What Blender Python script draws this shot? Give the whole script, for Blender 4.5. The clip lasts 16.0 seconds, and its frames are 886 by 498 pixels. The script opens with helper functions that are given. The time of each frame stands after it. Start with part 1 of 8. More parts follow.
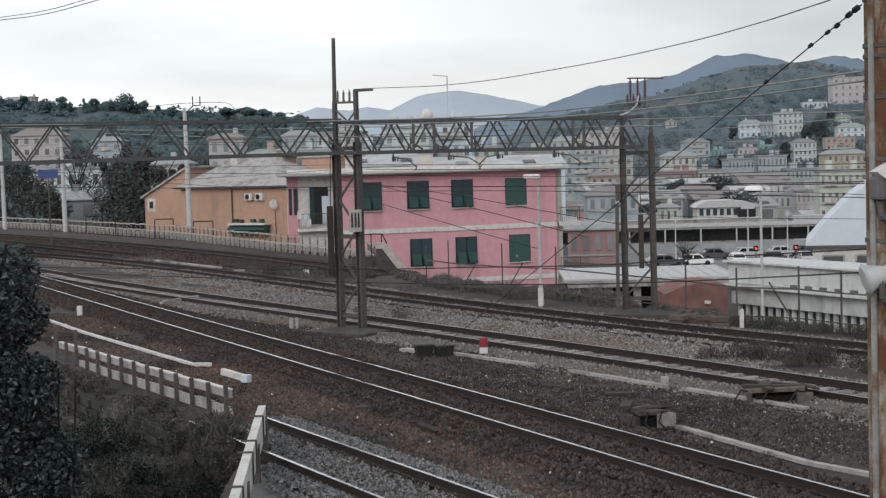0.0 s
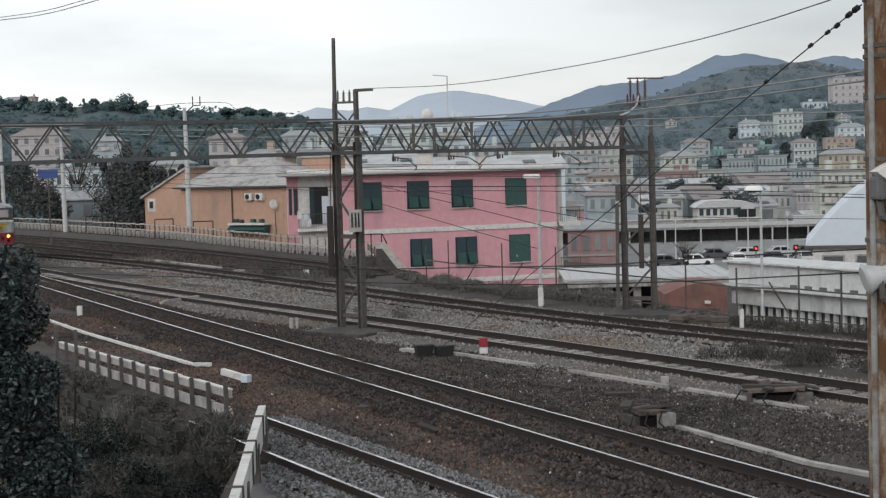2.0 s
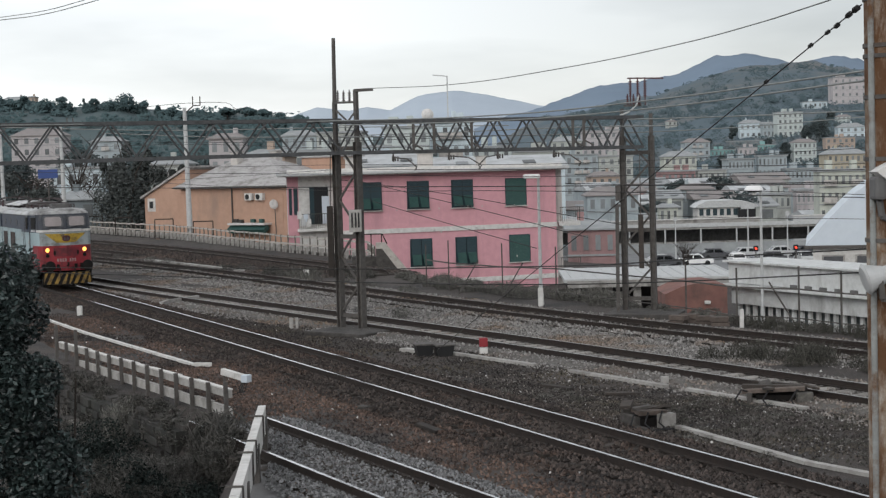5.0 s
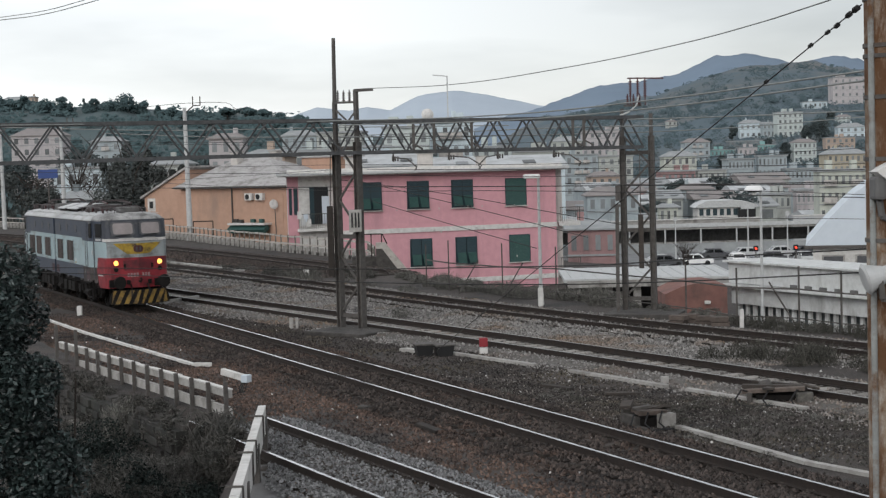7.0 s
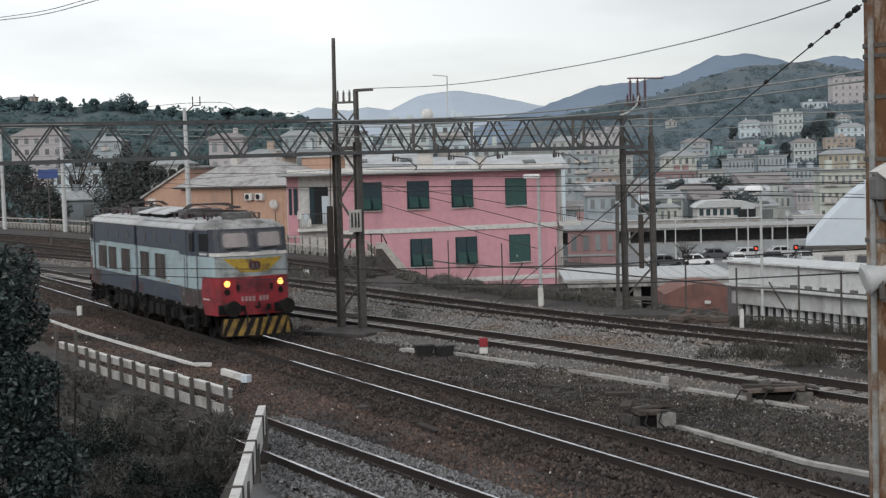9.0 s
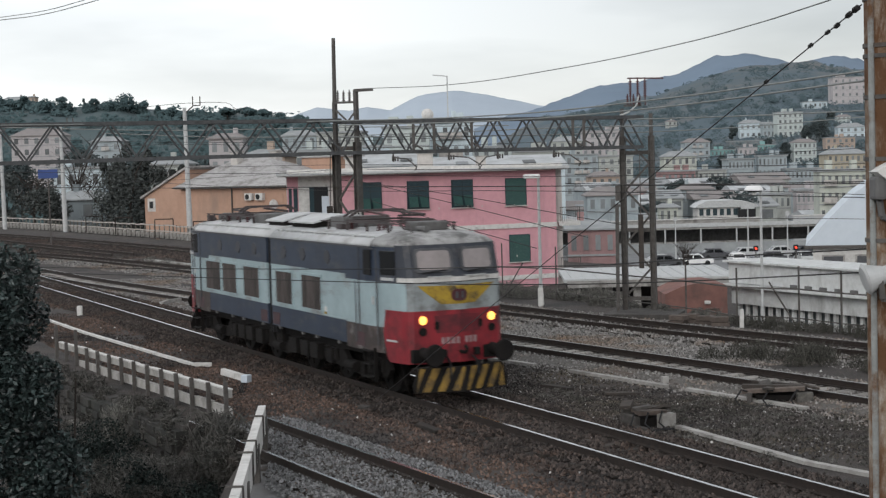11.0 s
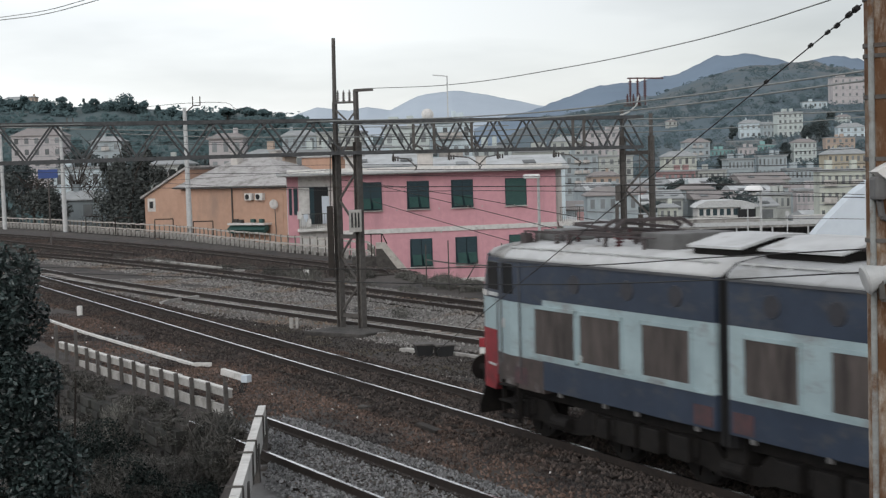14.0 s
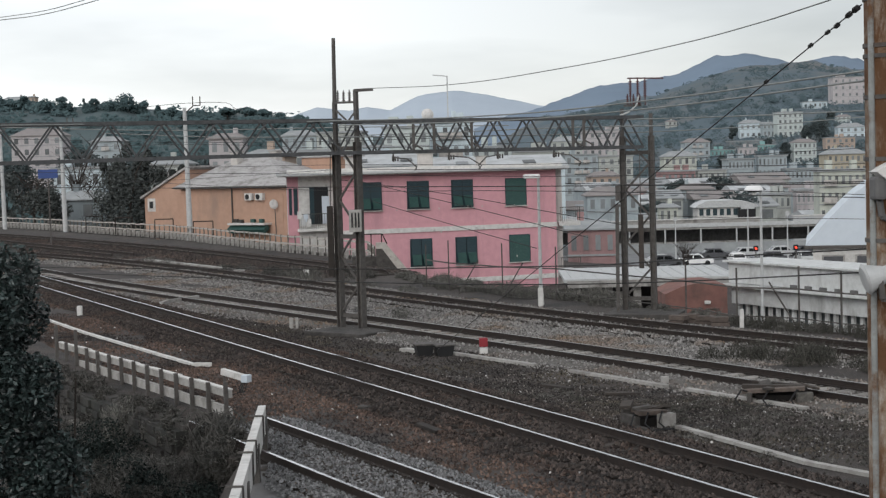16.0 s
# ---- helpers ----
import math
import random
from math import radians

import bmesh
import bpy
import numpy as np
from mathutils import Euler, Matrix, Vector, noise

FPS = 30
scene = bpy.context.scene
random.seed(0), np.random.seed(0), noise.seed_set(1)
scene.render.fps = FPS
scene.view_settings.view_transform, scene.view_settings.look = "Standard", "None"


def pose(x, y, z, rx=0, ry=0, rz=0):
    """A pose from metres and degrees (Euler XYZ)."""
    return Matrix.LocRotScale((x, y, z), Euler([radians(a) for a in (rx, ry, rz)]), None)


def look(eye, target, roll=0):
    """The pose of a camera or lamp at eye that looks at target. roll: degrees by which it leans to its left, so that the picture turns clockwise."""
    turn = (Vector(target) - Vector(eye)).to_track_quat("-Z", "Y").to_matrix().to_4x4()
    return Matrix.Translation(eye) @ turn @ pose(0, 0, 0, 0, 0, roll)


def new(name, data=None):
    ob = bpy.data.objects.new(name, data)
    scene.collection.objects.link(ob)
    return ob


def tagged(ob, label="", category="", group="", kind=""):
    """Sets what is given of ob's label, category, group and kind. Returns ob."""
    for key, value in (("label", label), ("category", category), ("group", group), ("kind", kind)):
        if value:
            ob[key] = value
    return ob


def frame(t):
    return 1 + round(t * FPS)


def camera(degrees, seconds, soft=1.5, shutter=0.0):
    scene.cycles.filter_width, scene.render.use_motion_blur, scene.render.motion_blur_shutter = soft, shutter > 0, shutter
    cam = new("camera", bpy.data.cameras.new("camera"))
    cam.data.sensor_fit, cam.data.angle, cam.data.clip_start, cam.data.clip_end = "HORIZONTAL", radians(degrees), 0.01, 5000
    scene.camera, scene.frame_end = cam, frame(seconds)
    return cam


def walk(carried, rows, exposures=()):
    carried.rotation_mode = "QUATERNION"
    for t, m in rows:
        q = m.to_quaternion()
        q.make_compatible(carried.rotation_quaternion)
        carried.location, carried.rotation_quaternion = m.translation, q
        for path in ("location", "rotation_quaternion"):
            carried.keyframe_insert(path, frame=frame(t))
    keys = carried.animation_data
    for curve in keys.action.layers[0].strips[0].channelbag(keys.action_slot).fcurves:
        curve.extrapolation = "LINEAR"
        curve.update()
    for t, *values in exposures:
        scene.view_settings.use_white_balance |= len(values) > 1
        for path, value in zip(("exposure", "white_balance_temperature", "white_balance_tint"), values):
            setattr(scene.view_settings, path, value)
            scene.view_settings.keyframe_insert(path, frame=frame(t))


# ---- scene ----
# ---- camera ----
cam = camera(32.83, 16.0, soft=1.3, shutter=0.6)
EYE = pose(0, 0, 5.309, 90 - 3.157) @ pose(0, 0, 0, 0, 0, -1.586)
walk(cam, [(0.0, EYE), (16.0, EYE)])

# ---- sky and light: a bright overcast afternoon ----
scene.view_settings.exposure = 0.0
world = bpy.data.worlds.new("overcast_sky")
scene.world = world
world.use_nodes = True
wn, wl = world.node_tree.nodes, world.node_tree.links
wn.clear()
w_out, w_bg, w_sum = wn.new("ShaderNodeOutputWorld"), wn.new("ShaderNodeBackground"), wn.new("ShaderNodeAddShader")
w_sky, w_bg2 = wn.new("ShaderNodeTexSky"), wn.new("ShaderNodeBackground")
w_sky.sky_type, w_sky.sun_disc = "NISHITA", False
w_sky.sun_elevation, w_sky.sun_rotation = radians(25), radians(197)
w_bg.inputs[1].default_value = 0.02
w_co, w_map, w_noise, w_ramp = (wn.new("ShaderNodeTexCoord"), wn.new("ShaderNodeMapping"), wn.new("ShaderNodeTexNoise"),
                                wn.new("ShaderNodeValToRGB"))
w_map.inputs["Scale"].default_value = (2.0, 2.0, 9.0)
w_noise.inputs["Scale"].default_value, w_noise.inputs["Detail"].default_value = 1.6, 5
w_ramp.color_ramp.elements[0].position, w_ramp.color_ramp.elements[0].color = 0.34, (0.70, 0.715, 0.735, 1)
w_ramp.color_ramp.elements[1].position, w_ramp.color_ramp.elements[1].color = 0.58, (0.92, 0.935, 0.95, 1)
w_bg2.inputs[1].default_value = 1.0
wl.new(w_sky.outputs[0], w_bg.inputs[0])
wl.new(w_co.outputs["Generated"], w_map.inputs[0])
wl.new(w_map.outputs[0], w_noise.inputs[0])
wl.new(w_noise.outputs[0], w_ramp.inputs[0])
# the cloud is heavier towards the mountains
w_sep, w_rng, w_mul = wn.new("ShaderNodeSeparateXYZ"), wn.new("ShaderNodeMapRange"), wn.new("ShaderNodeMix")
w_rng.inputs[1].default_value, w_rng.inputs[2].default_value, w_rng.inputs[3].default_value, w_rng.inputs[4].default_value = -0.12, 0.2, 1.04, 0.70
w_mul.data_type, w_mul.blend_type = "RGBA", "MULTIPLY"
w_mul.inputs[0].default_value = 1.0
wl.new(w_co.outputs["Generated"], w_sep.inputs[0])
wl.new(w_sep.outputs[0], w_rng.inputs[0])
wl.new(w_ramp.outputs[0], w_mul.inputs[6])
wl.new(w_rng.outputs[0], w_mul.inputs[7])
wl.new(w_mul.outputs[2], w_bg2.inputs[0])
wl.new(w_bg.outputs[0], w_sum.inputs[0])
wl.new(w_bg2.outputs[0], w_sum.inputs[1])
wl.new(w_sum.outputs[0], w_out.inputs[0])
sun = new("sun", bpy.data.lights.new("sun", "SUN"))
sun.data.energy, sun.data.angle, sun.data.color = 1.0, radians(30), (1.0, 0.98, 0.96)
sun.matrix_world = look((-40, -90, 62), (0, 40, 0))


# ---- materials ----
def mat(name, a, b=None, rough=0.8, metal=0.0, scale=6.0, bump=0.15, spots=None, spot_scale=0.7, spot_at=0.6, random_by=0.0, stretch=(1, 1, 1),
        spec=0.4, streak=None):
    """Two tones mixed by fine noise, stains by coarse noise, relief; random_by varies brightness from piece to piece."""
    m = bpy.data.materials.new(name)
    m.use_nodes = True
    n, l = m.node_tree.nodes, m.node_tree.links
    s = n["Principled BSDF"]
    s.inputs["Roughness"].default_value, s.inputs["Metallic"].default_value = rough, metal
    s.inputs["Specular IOR Level"].default_value = spec
    b = b or tuple(c * 0.75 for c in a)
    co, mp, nz, mx = n.new("ShaderNodeTexCoord"), n.new("ShaderNodeMapping"), n.new("ShaderNodeTexNoise"), n.new("ShaderNodeMix")
    mp.inputs["Scale"].default_value = stretch
    l.new(co.outputs["Object"], mp.inputs[0])
    l.new(mp.outputs[0], nz.inputs[0])
    nz.inputs["Scale"].default_value, nz.inputs["Detail"].default_value, nz.inputs["Roughness"].default_value = scale, 6, 0.65
    rp = n.new("ShaderNodeValToRGB")
    rp.color_ramp.elements[0].position, rp.color_ramp.elements[1].position = 0.35, 0.65
    l.new(nz.outputs[0], rp.inputs[0])
    mx.data_type = "RGBA"
    mx.inputs[6].default_value, mx.inputs[7].default_value = (*a, 1), (*b, 1)
    l.new(rp.outputs[0], mx.inputs[0])
    colour = mx.outputs[2]
    if spots:
        n2, r2, m2 = n.new("ShaderNodeTexNoise"), n.new("ShaderNodeValToRGB"), n.new("ShaderNodeMix")
        n2.inputs["Scale"].default_value, n2.inputs["Detail"].default_value, n2.inputs["Roughness"].default_value = spot_scale, 7, 0.7
        if streak:
            mp2 = n.new("ShaderNodeMapping")
            mp2.inputs["Scale"].default_value = streak
            l.new(co.outputs["Object"], mp2.inputs[0])
            l.new(mp2.outputs[0], n2.inputs[0])
        else:
            l.new(co.outputs["Object"], n2.inputs[0])
        r2.color_ramp.elements[0].position, r2.color_ramp.elements[1].position = spot_at - 0.06, spot_at + 0.1
        l.new(n2.outputs[0], r2.inputs[0])
        m2.data_type = "RGBA"
        l.new(r2.outputs[0], m2.inputs[0])
        l.new(colour, m2.inputs[6])
        m2.inputs[7].default_value = (*spots, 1)
        colour = m2.outputs[2]
    if random_by:
        info, hs, mr = n.new("ShaderNodeObjectInfo"), n.new("ShaderNodeHueSaturation"), n.new("ShaderNodeMapRange")
        mr.inputs[3].default_value, mr.inputs[4].default_value = 1 - random_by, 1 + random_by
        l.new(info.outputs["Random"], mr.inputs[0])
        l.new(mr.outputs[0], hs.inputs["Value"])
        l.new(colour, hs.inputs["Color"])
        colour = hs.outputs[0]
    l.new(colour, s.inputs["Base Color"])
    if bump:
        bp = n.new("ShaderNodeBump")
        bp.inputs["Strength"].default_value, bp.inputs["Distance"].default_value = bump, 0.03
        l.new(nz.outputs[0], bp.inputs["Height"])
        l.new(bp.outputs[0], s.inputs["Normal"])
    return m


def islands(m, lo=0.6, hi=1.4):
    """Varies the brightness from one loose piece of a joined mesh to the next."""
    n, l = m.node_tree.nodes, m.node_tree.links
    s = n["Principled BSDF"]
    old = s.inputs["Base Color"].links[0].from_socket
    geo, hs, mr = n.new("ShaderNodeNewGeometry"), n.new("ShaderNodeHueSaturation"), n.new("ShaderNodeMapRange")
    mr.inputs[3].default_value, mr.inputs[4].default_value = lo, hi
    l.new(geo.outputs["Random Per Island"], mr.inputs[0])
    l.new(mr.outputs[0], hs.inputs["Value"])
    l.new(old, hs.inputs["Color"])
    l.new(hs.outputs[0], s.inputs["Base Color"])
    return m


def glow(name, colour, strength):
    m = bpy.data.materials.new(name)
    m.use_nodes = True
    s = m.node_tree.nodes["Principled BSDF"]
    s.inputs["Base Color"].default_value = (*colour, 1)
    s.inputs["Emission Color"].default_value, s.inputs["Emission Strength"].default_value = (*colour, 1), strength
    return m


M_SOIL = mat("oily_soil", (0.050, 0.044, 0.041), (0.072, 0.059, 0.052), 0.95, scale=16, bump=1.0, spots=(0.034, 0.031, 0.030), spot_scale=0.45, spot_at=0.5)
M_STONE = islands(mat("ballast_stone", (0.295, 0.287, 0.277), (0.190, 0.178, 0.168), 0.9, scale=5, bump=0.2, spots=(0.19, 0.125, 0.08), spot_scale=0.25, spot_at=0.57), 0.4, 1.4)
M_DARKSTONE = islands(mat("dark_gravel", (0.062, 0.054, 0.050), (0.030, 0.027, 0.025), 0.95, scale=5, bump=0.2, spots=(0.068, 0.058, 0.044), spot_scale=0.3, spot_at=0.55), 0.25, 2.0)
M_PEBBLE = islands(mat("grey_ballast_stone", (0.23, 0.232, 0.235), (0.15, 0.15, 0.152), 0.9, scale=5, bump=0.2), 0.4, 1.5)
M_RUSTSTONE = islands(mat("rusty_ballast_stone", (0.118, 0.084, 0.070), (0.070, 0.057, 0.051), 0.95, scale=5, bump=0.2, spots=(0.042, 0.038, 0.037), spot_scale=0.35, spot_at=0.5), 0.3, 1.7)
M_OILSTONE = islands(mat("oily_ballast_stone", (0.078, 0.062, 0.055), (0.047, 0.040, 0.037), 0.9, scale=5, bump=0.2, spots=(0.085, 0.056, 0.044), spot_scale=0.3, spot_at=0.57), 0.35, 1.6)
M_RUSTGRAVEL = islands(mat("rust_stained_gravel", (0.156, 0.102, 0.078), (0.094, 0.070, 0.060), 0.95, scale=5, bump=0.2, spots=(0.034, 0.031, 0.031), spot_scale=0.22, spot_at=0.53), 0.4, 1.7)
M_SLEEPER = mat("weathered_sleeper", (0.055, 0.046, 0.040), (0.035, 0.030, 0.027), 0.9, scale=4, random_by=0.35)
M_CONCSLEEPER = mat("concrete_sleeper", (0.31, 0.295, 0.275), (0.19, 0.178, 0.165), 0.9, scale=5, random_by=0.3)
M_RAIL = mat("rusty_rail_steel", (0.036, 0.026, 0.022), (0.022, 0.018, 0.016), 0.8, metal=0.1, scale=8)
M_RAILTOP = mat("polished_rail_head", (0.62, 0.62, 0.62), (0.5, 0.5, 0.51), 0.22, metal=1.0, scale=3, bump=0.02)
M_RAILWORN = mat("worn_rail_head", (0.34, 0.33, 0.32), (0.22, 0.21, 0.205), 0.4, metal=0.8, scale=3, bump=0.03)
M_RAILDULL = mat("dull_rail_head", (0.16, 0.145, 0.135), (0.095, 0.084, 0.077), 0.6, metal=0.5, scale=3, bump=0.05)
M_STEEL = mat("weathered_mast_steel", (0.118, 0.111, 0.105), (0.072, 0.066, 0.061), 0.75, metal=0.15, scale=7, spots=(0.075, 0.056, 0.045), spot_scale=2.5, spot_at=0.62)
M_DIRTCONC = mat("dirty_concrete", (0.082, 0.076, 0.071), (0.050, 0.046, 0.043), 0.95, scale=5, bump=0.6, spots=(0.035, 0.033, 0.031), spot_scale=1.2, spot_at=0.52)
M_MASONRY = mat("dark_mossy_masonry", (0.044, 0.041, 0.038), (0.025, 0.023, 0.022), 0.95, scale=3, bump=0.7, spots=(0.028, 0.031, 0.027), spot_scale=0.8, spot_at=0.52, random_by=0.35)
M_TRUSS = mat("painted_gantry_steel", (0.096, 0.100, 0.104), (0.060, 0.062, 0.064), 0.7, metal=0.2, scale=6)
M_WIRE = mat("dark_wire", (0.035, 0.034, 0.034), None, 0.6, metal=0.4, scale=4, bump=0)
M_CONC = mat("pale_concrete", (0.40, 0.39, 0.37), (0.28, 0.27, 0.255), 0.9, scale=3, spots=(0.16, 0.15, 0.14), spot_scale=0.9, spot_at=0.58)
M_WHITE = mat("whitewashed_concrete", (0.66, 0.65, 0.63), (0.52, 0.51, 0.49), 0.85, scale=4, spots=(0.30, 0.29, 0.27), spot_scale=2.2, spot_at=0.62)
M_ARCADE = mat("stained_blue_white_render", (0.62, 0.635, 0.63), (0.50, 0.51, 0.505), 0.85, scale=3, spots=(0.36, 0.36, 0.35), spot_scale=0.9, spot_at=0.60, streak=(1, 1, 0.3))
M_TEALGLASS = mat("dull_teal_glazing", (0.085, 0.105, 0.11), (0.06, 0.075, 0.08), 0.3, scale=2, bump=0)
M_TIMBER = mat("grey_brown_timber", (0.125, 0.100, 0.086), (0.070, 0.057, 0.050), 0.9, scale=6, bump=0.3, random_by=0.25)
M_LAMPWHITE = mat("clean_white_enamel", (0.82, 0.82, 0.81), (0.76, 0.76, 0.76), 0.4, scale=3, bump=0.02)
M_HAZARD = mat("sooty_yellow_paint", (0.27, 0.165, 0.03), (0.15, 0.092, 0.024), 0.65, scale=4, bump=0.03, spots=(0.05, 0.038, 0.026), spot_scale=3, spot_at=0.54)
M_PALE = mat("pale_grey_paint", (0.52, 0.53, 0.53), (0.40, 0.41, 0.41), 0.6, scale=4)
M_PINK = mat("pink_stucco", (0.64, 0.340, 0.378), (0.57, 0.298, 0.334), 0.92, scale=2.2, bump=0.08, spots=(0.49, 0.265, 0.295), spot_scale=0.5, spot_at=0.58, streak=(1.2, 1.2, 0.25))
M_ORANGE = mat("orange_stucco", (0.475, 0.305, 0.225), (0.42, 0.265, 0.195), 0.92, scale=2, bump=0.08, spots=(0.34, 0.235, 0.185), spot_scale=0.4, spot_at=0.58, streak=(1, 1, 0.3))
M_PLASTER = mat("off_white_plaster", (0.56, 0.53, 0.50), (0.45, 0.43, 0.41), 0.9, scale=3, spots=(0.30, 0.28, 0.26), spot_scale=0.8, spot_at=0.6, streak=(1, 1, 0.3))
M_SHUTTER = mat("dark_teal_shutter", (0.022, 0.050, 0.060), (0.016, 0.036, 0.046), 0.5, scale=5, bump=0.05)
M_SHUTTERB = mat("green_roller_shutter", (0.035, 0.090, 0.080), (0.028, 0.072, 0.066), 0.55, scale=5, bump=0.05)
# near-black for the unlit inside of openings, and for black fittings
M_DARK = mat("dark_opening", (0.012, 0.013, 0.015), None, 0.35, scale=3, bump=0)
M_SLATE = mat("pale_slate_roof", (0.43, 0.42, 0.415), (0.30, 0.29, 0.285), 0.85, scale=2.5, spots=(0.19, 0.18, 0.17), spot_scale=0.8, spot_at=0.56, stretch=(0.6, 2.5, 2.5))
M_TILE = mat("red_brown_render", (0.235, 0.120, 0.100), (0.185, 0.095, 0.082), 0.9, scale=2, spots=(0.13, 0.08, 0.07), spot_scale=0.6, spot_at=0.58)
M_METALROOF = mat("blue_white_metal_roof", (0.58, 0.64, 0.70), (0.54, 0.60, 0.66), 0.45, scale=1.5, bump=0.02)
# leaf colour paled for the haze before the trees behind the railing
M_FOL = islands(mat("dark_evergreen_leaf", (0.092, 0.102, 0.098), (0.062, 0.070, 0.068), 0.9, scale=3, bump=0, spec=0.1), 0.5, 1.6)
M_FOLB = islands(mat("hedge_leaf", (0.032, 0.048, 0.046), (0.015, 0.023, 0.022), 0.42, scale=3, bump=0, spec=0.45), 0.3, 2.0)
# undergrowth green darkened to stand for the shade under bush and bank
M_UNDER = islands(mat("shaded_undergrowth_leaf", (0.020, 0.027, 0.025), (0.010, 0.014, 0.013), 0.8, scale=3, bump=0, spec=0.1), 0.35, 1.9)
M_SCRUB = islands(mat("dry_scrub", (0.165, 0.160, 0.146), (0.105, 0.104, 0.096), 0.95, scale=3, bump=0, spec=0.05), 0.5, 1.5)
M_BRAMBLE = islands(mat("dark_bramble", (0.088, 0.083, 0.076), (0.046, 0.047, 0.044), 0.85, scale=3, bump=0, spec=0.1), 0.35, 2.0)
M_DRYGREY = islands(mat("grey_dead_bramble", (0.125, 0.120, 0.113), (0.072, 0.072, 0.068), 0.9, scale=3, bump=0, spec=0.05), 0.4, 1.7)
M_OLIVE = islands(mat("olive_brush", (0.092, 0.089, 0.078), (0.056, 0.055, 0.049), 0.95, scale=3, bump=0, spec=0.05), 0.45, 1.6)
M_BARK = mat("bark", (0.055, 0.045, 0.038), (0.032, 0.027, 0.024), 0.95, scale=8, bump=0.4)
M_LIGHTBLUE = mat("weathered_light_grey_blue_paint", (0.335, 0.43, 0.455), (0.262, 0.338, 0.360), 0.45, scale=1.3, bump=0.03, spots=(0.20, 0.20, 0.195), spot_scale=1.3, spot_at=0.58, streak=(0.7, 0.7, 1.7))
M_BLUE = mat("weathered_dark_blue_paint", (0.032, 0.046, 0.074), (0.022, 0.032, 0.054), 0.45, scale=1.6, bump=0.03, spots=(0.062, 0.066, 0.074), spot_scale=1.5, spot_at=0.58, streak=(0.7, 0.7, 1.6))
M_FRONT = mat("grimy_grey_blue_front_paint", (0.30, 0.335, 0.345), (0.22, 0.245, 0.25), 0.5, scale=1.8, bump=0.03, spots=(0.13, 0.13, 0.128), spot_scale=1.6, spot_at=0.56)
M_NAVY = mat("grimy_blue_black_paint", (0.040, 0.046, 0.060), (0.028, 0.032, 0.042), 0.55, scale=2.5, bump=0.03, spots=(0.075, 0.074, 0.075), spot_scale=2.0, spot_at=0.57)
M_GRIME = mat("brown_brake_grime", (0.078, 0.060, 0.056), (0.042, 0.036, 0.035), 0.8, scale=3, bump=0.05, spots=(0.20, 0.19, 0.185), spot_scale=2.2, spot_at=0.6)
M_PORTHOLE = mat("dull_dark_porthole", (0.040, 0.040, 0.048), (0.028, 0.029, 0.036), 0.4, scale=4, bump=0)
M_RED = mat("weathered_red_paint", (0.27, 0.020, 0.030), (0.19, 0.017, 0.025), 0.5, scale=2.5, bump=0.03, spots=(0.09, 0.016, 0.02), spot_scale=1.3, spot_at=0.55)
M_REDDARK = mat("dark_maroon_paint", (0.165, 0.018, 0.026), (0.11, 0.015, 0.021), 0.55, scale=3, bump=0.03, spots=(0.06, 0.014, 0.018), spot_scale=1.8, spot_at=0.56)
M_NUMBER = mat("faded_number_paint", (0.33, 0.24, 0.24), (0.24, 0.15, 0.155), 0.6, scale=6, bump=0)
M_PRIMER = mat("dull_red_primer", (0.085, 0.042, 0.045), (0.05, 0.036, 0.042), 0.7, scale=4, bump=0.05)
M_CABROOF = mat("sooty_pale_roof", (0.40, 0.40, 0.395), (0.27, 0.268, 0.265), 0.65, scale=1.6, bump=0.05, spots=(0.10, 0.098, 0.095), spot_scale=1.4, spot_at=0.52)
M_BEIGE = mat("beige_weathered_concrete", (0.47, 0.44, 0.405), (0.36, 0.335, 0.305), 0.9, scale=4, spots=(0.22, 0.20, 0.18), spot_scale=1.6, spot_at=0.58)
M_BEIGEDIRT = mat("stained_cap_stone", (0.20, 0.188, 0.17), (0.12, 0.112, 0.102), 0.95, scale=5, bump=0.5, spots=(0.06, 0.057, 0.052), spot_scale=1.5, spot_at=0.52)
M_CABLE = mat("pale_grey_cable", (0.25, 0.265, 0.26), (0.18, 0.19, 0.185), 0.6, scale=4, bump=0)
M_MAROON = mat("maroon_porcelain", (0.085, 0.028, 0.030), (0.06, 0.022, 0.025), 0.4, scale=4, bump=0)
M_YELLOW = mat("worn_yellow_paint", (0.42, 0.285, 0.030), (0.31, 0.20, 0.028), 0.6, scale=4, bump=0.03, spots=(0.075, 0.055, 0.032), spot_scale=3, spot_at=0.55)
M_ROOFGREY = mat("weathered_pale_grey_roof", (0.52, 0.53, 0.535), (0.40, 0.405, 0.41), 0.55, scale=1.2, bump=0.03, spots=(0.24, 0.225, 0.21), spot_scale=0.9, spot_at=0.61)
# grey of sooty fittings, also used for the shade under the viaduct
M_SOOT_SHADE = mat("soot_and_shade_grey", (0.14, 0.14, 0.14), (0.085, 0.082, 0.08), 0.7, scale=2.5, bump=0.1)
M_CABGREY = mat("dusty_dark_grey_paint", (0.085, 0.088, 0.095), (0.06, 0.062, 0.068), 0.6, scale=2.5, bump=0.03)
M_GREASE = mat("greasy_black_steel", (0.009, 0.0085, 0.0085), (0.016, 0.014, 0.013), 0.85, metal=0.1, scale=5, bump=0.3, spec=0.2)
M_ROOFGEAR = mat("brown_grey_roof_gear", (0.075, 0.060, 0.060), (0.045, 0.038, 0.039), 0.7, scale=4, bump=0.1)
M_RUBBER = mat("black_rubber", (0.012, 0.012, 0.013), None, 0.7, scale=6, bump=0.1)
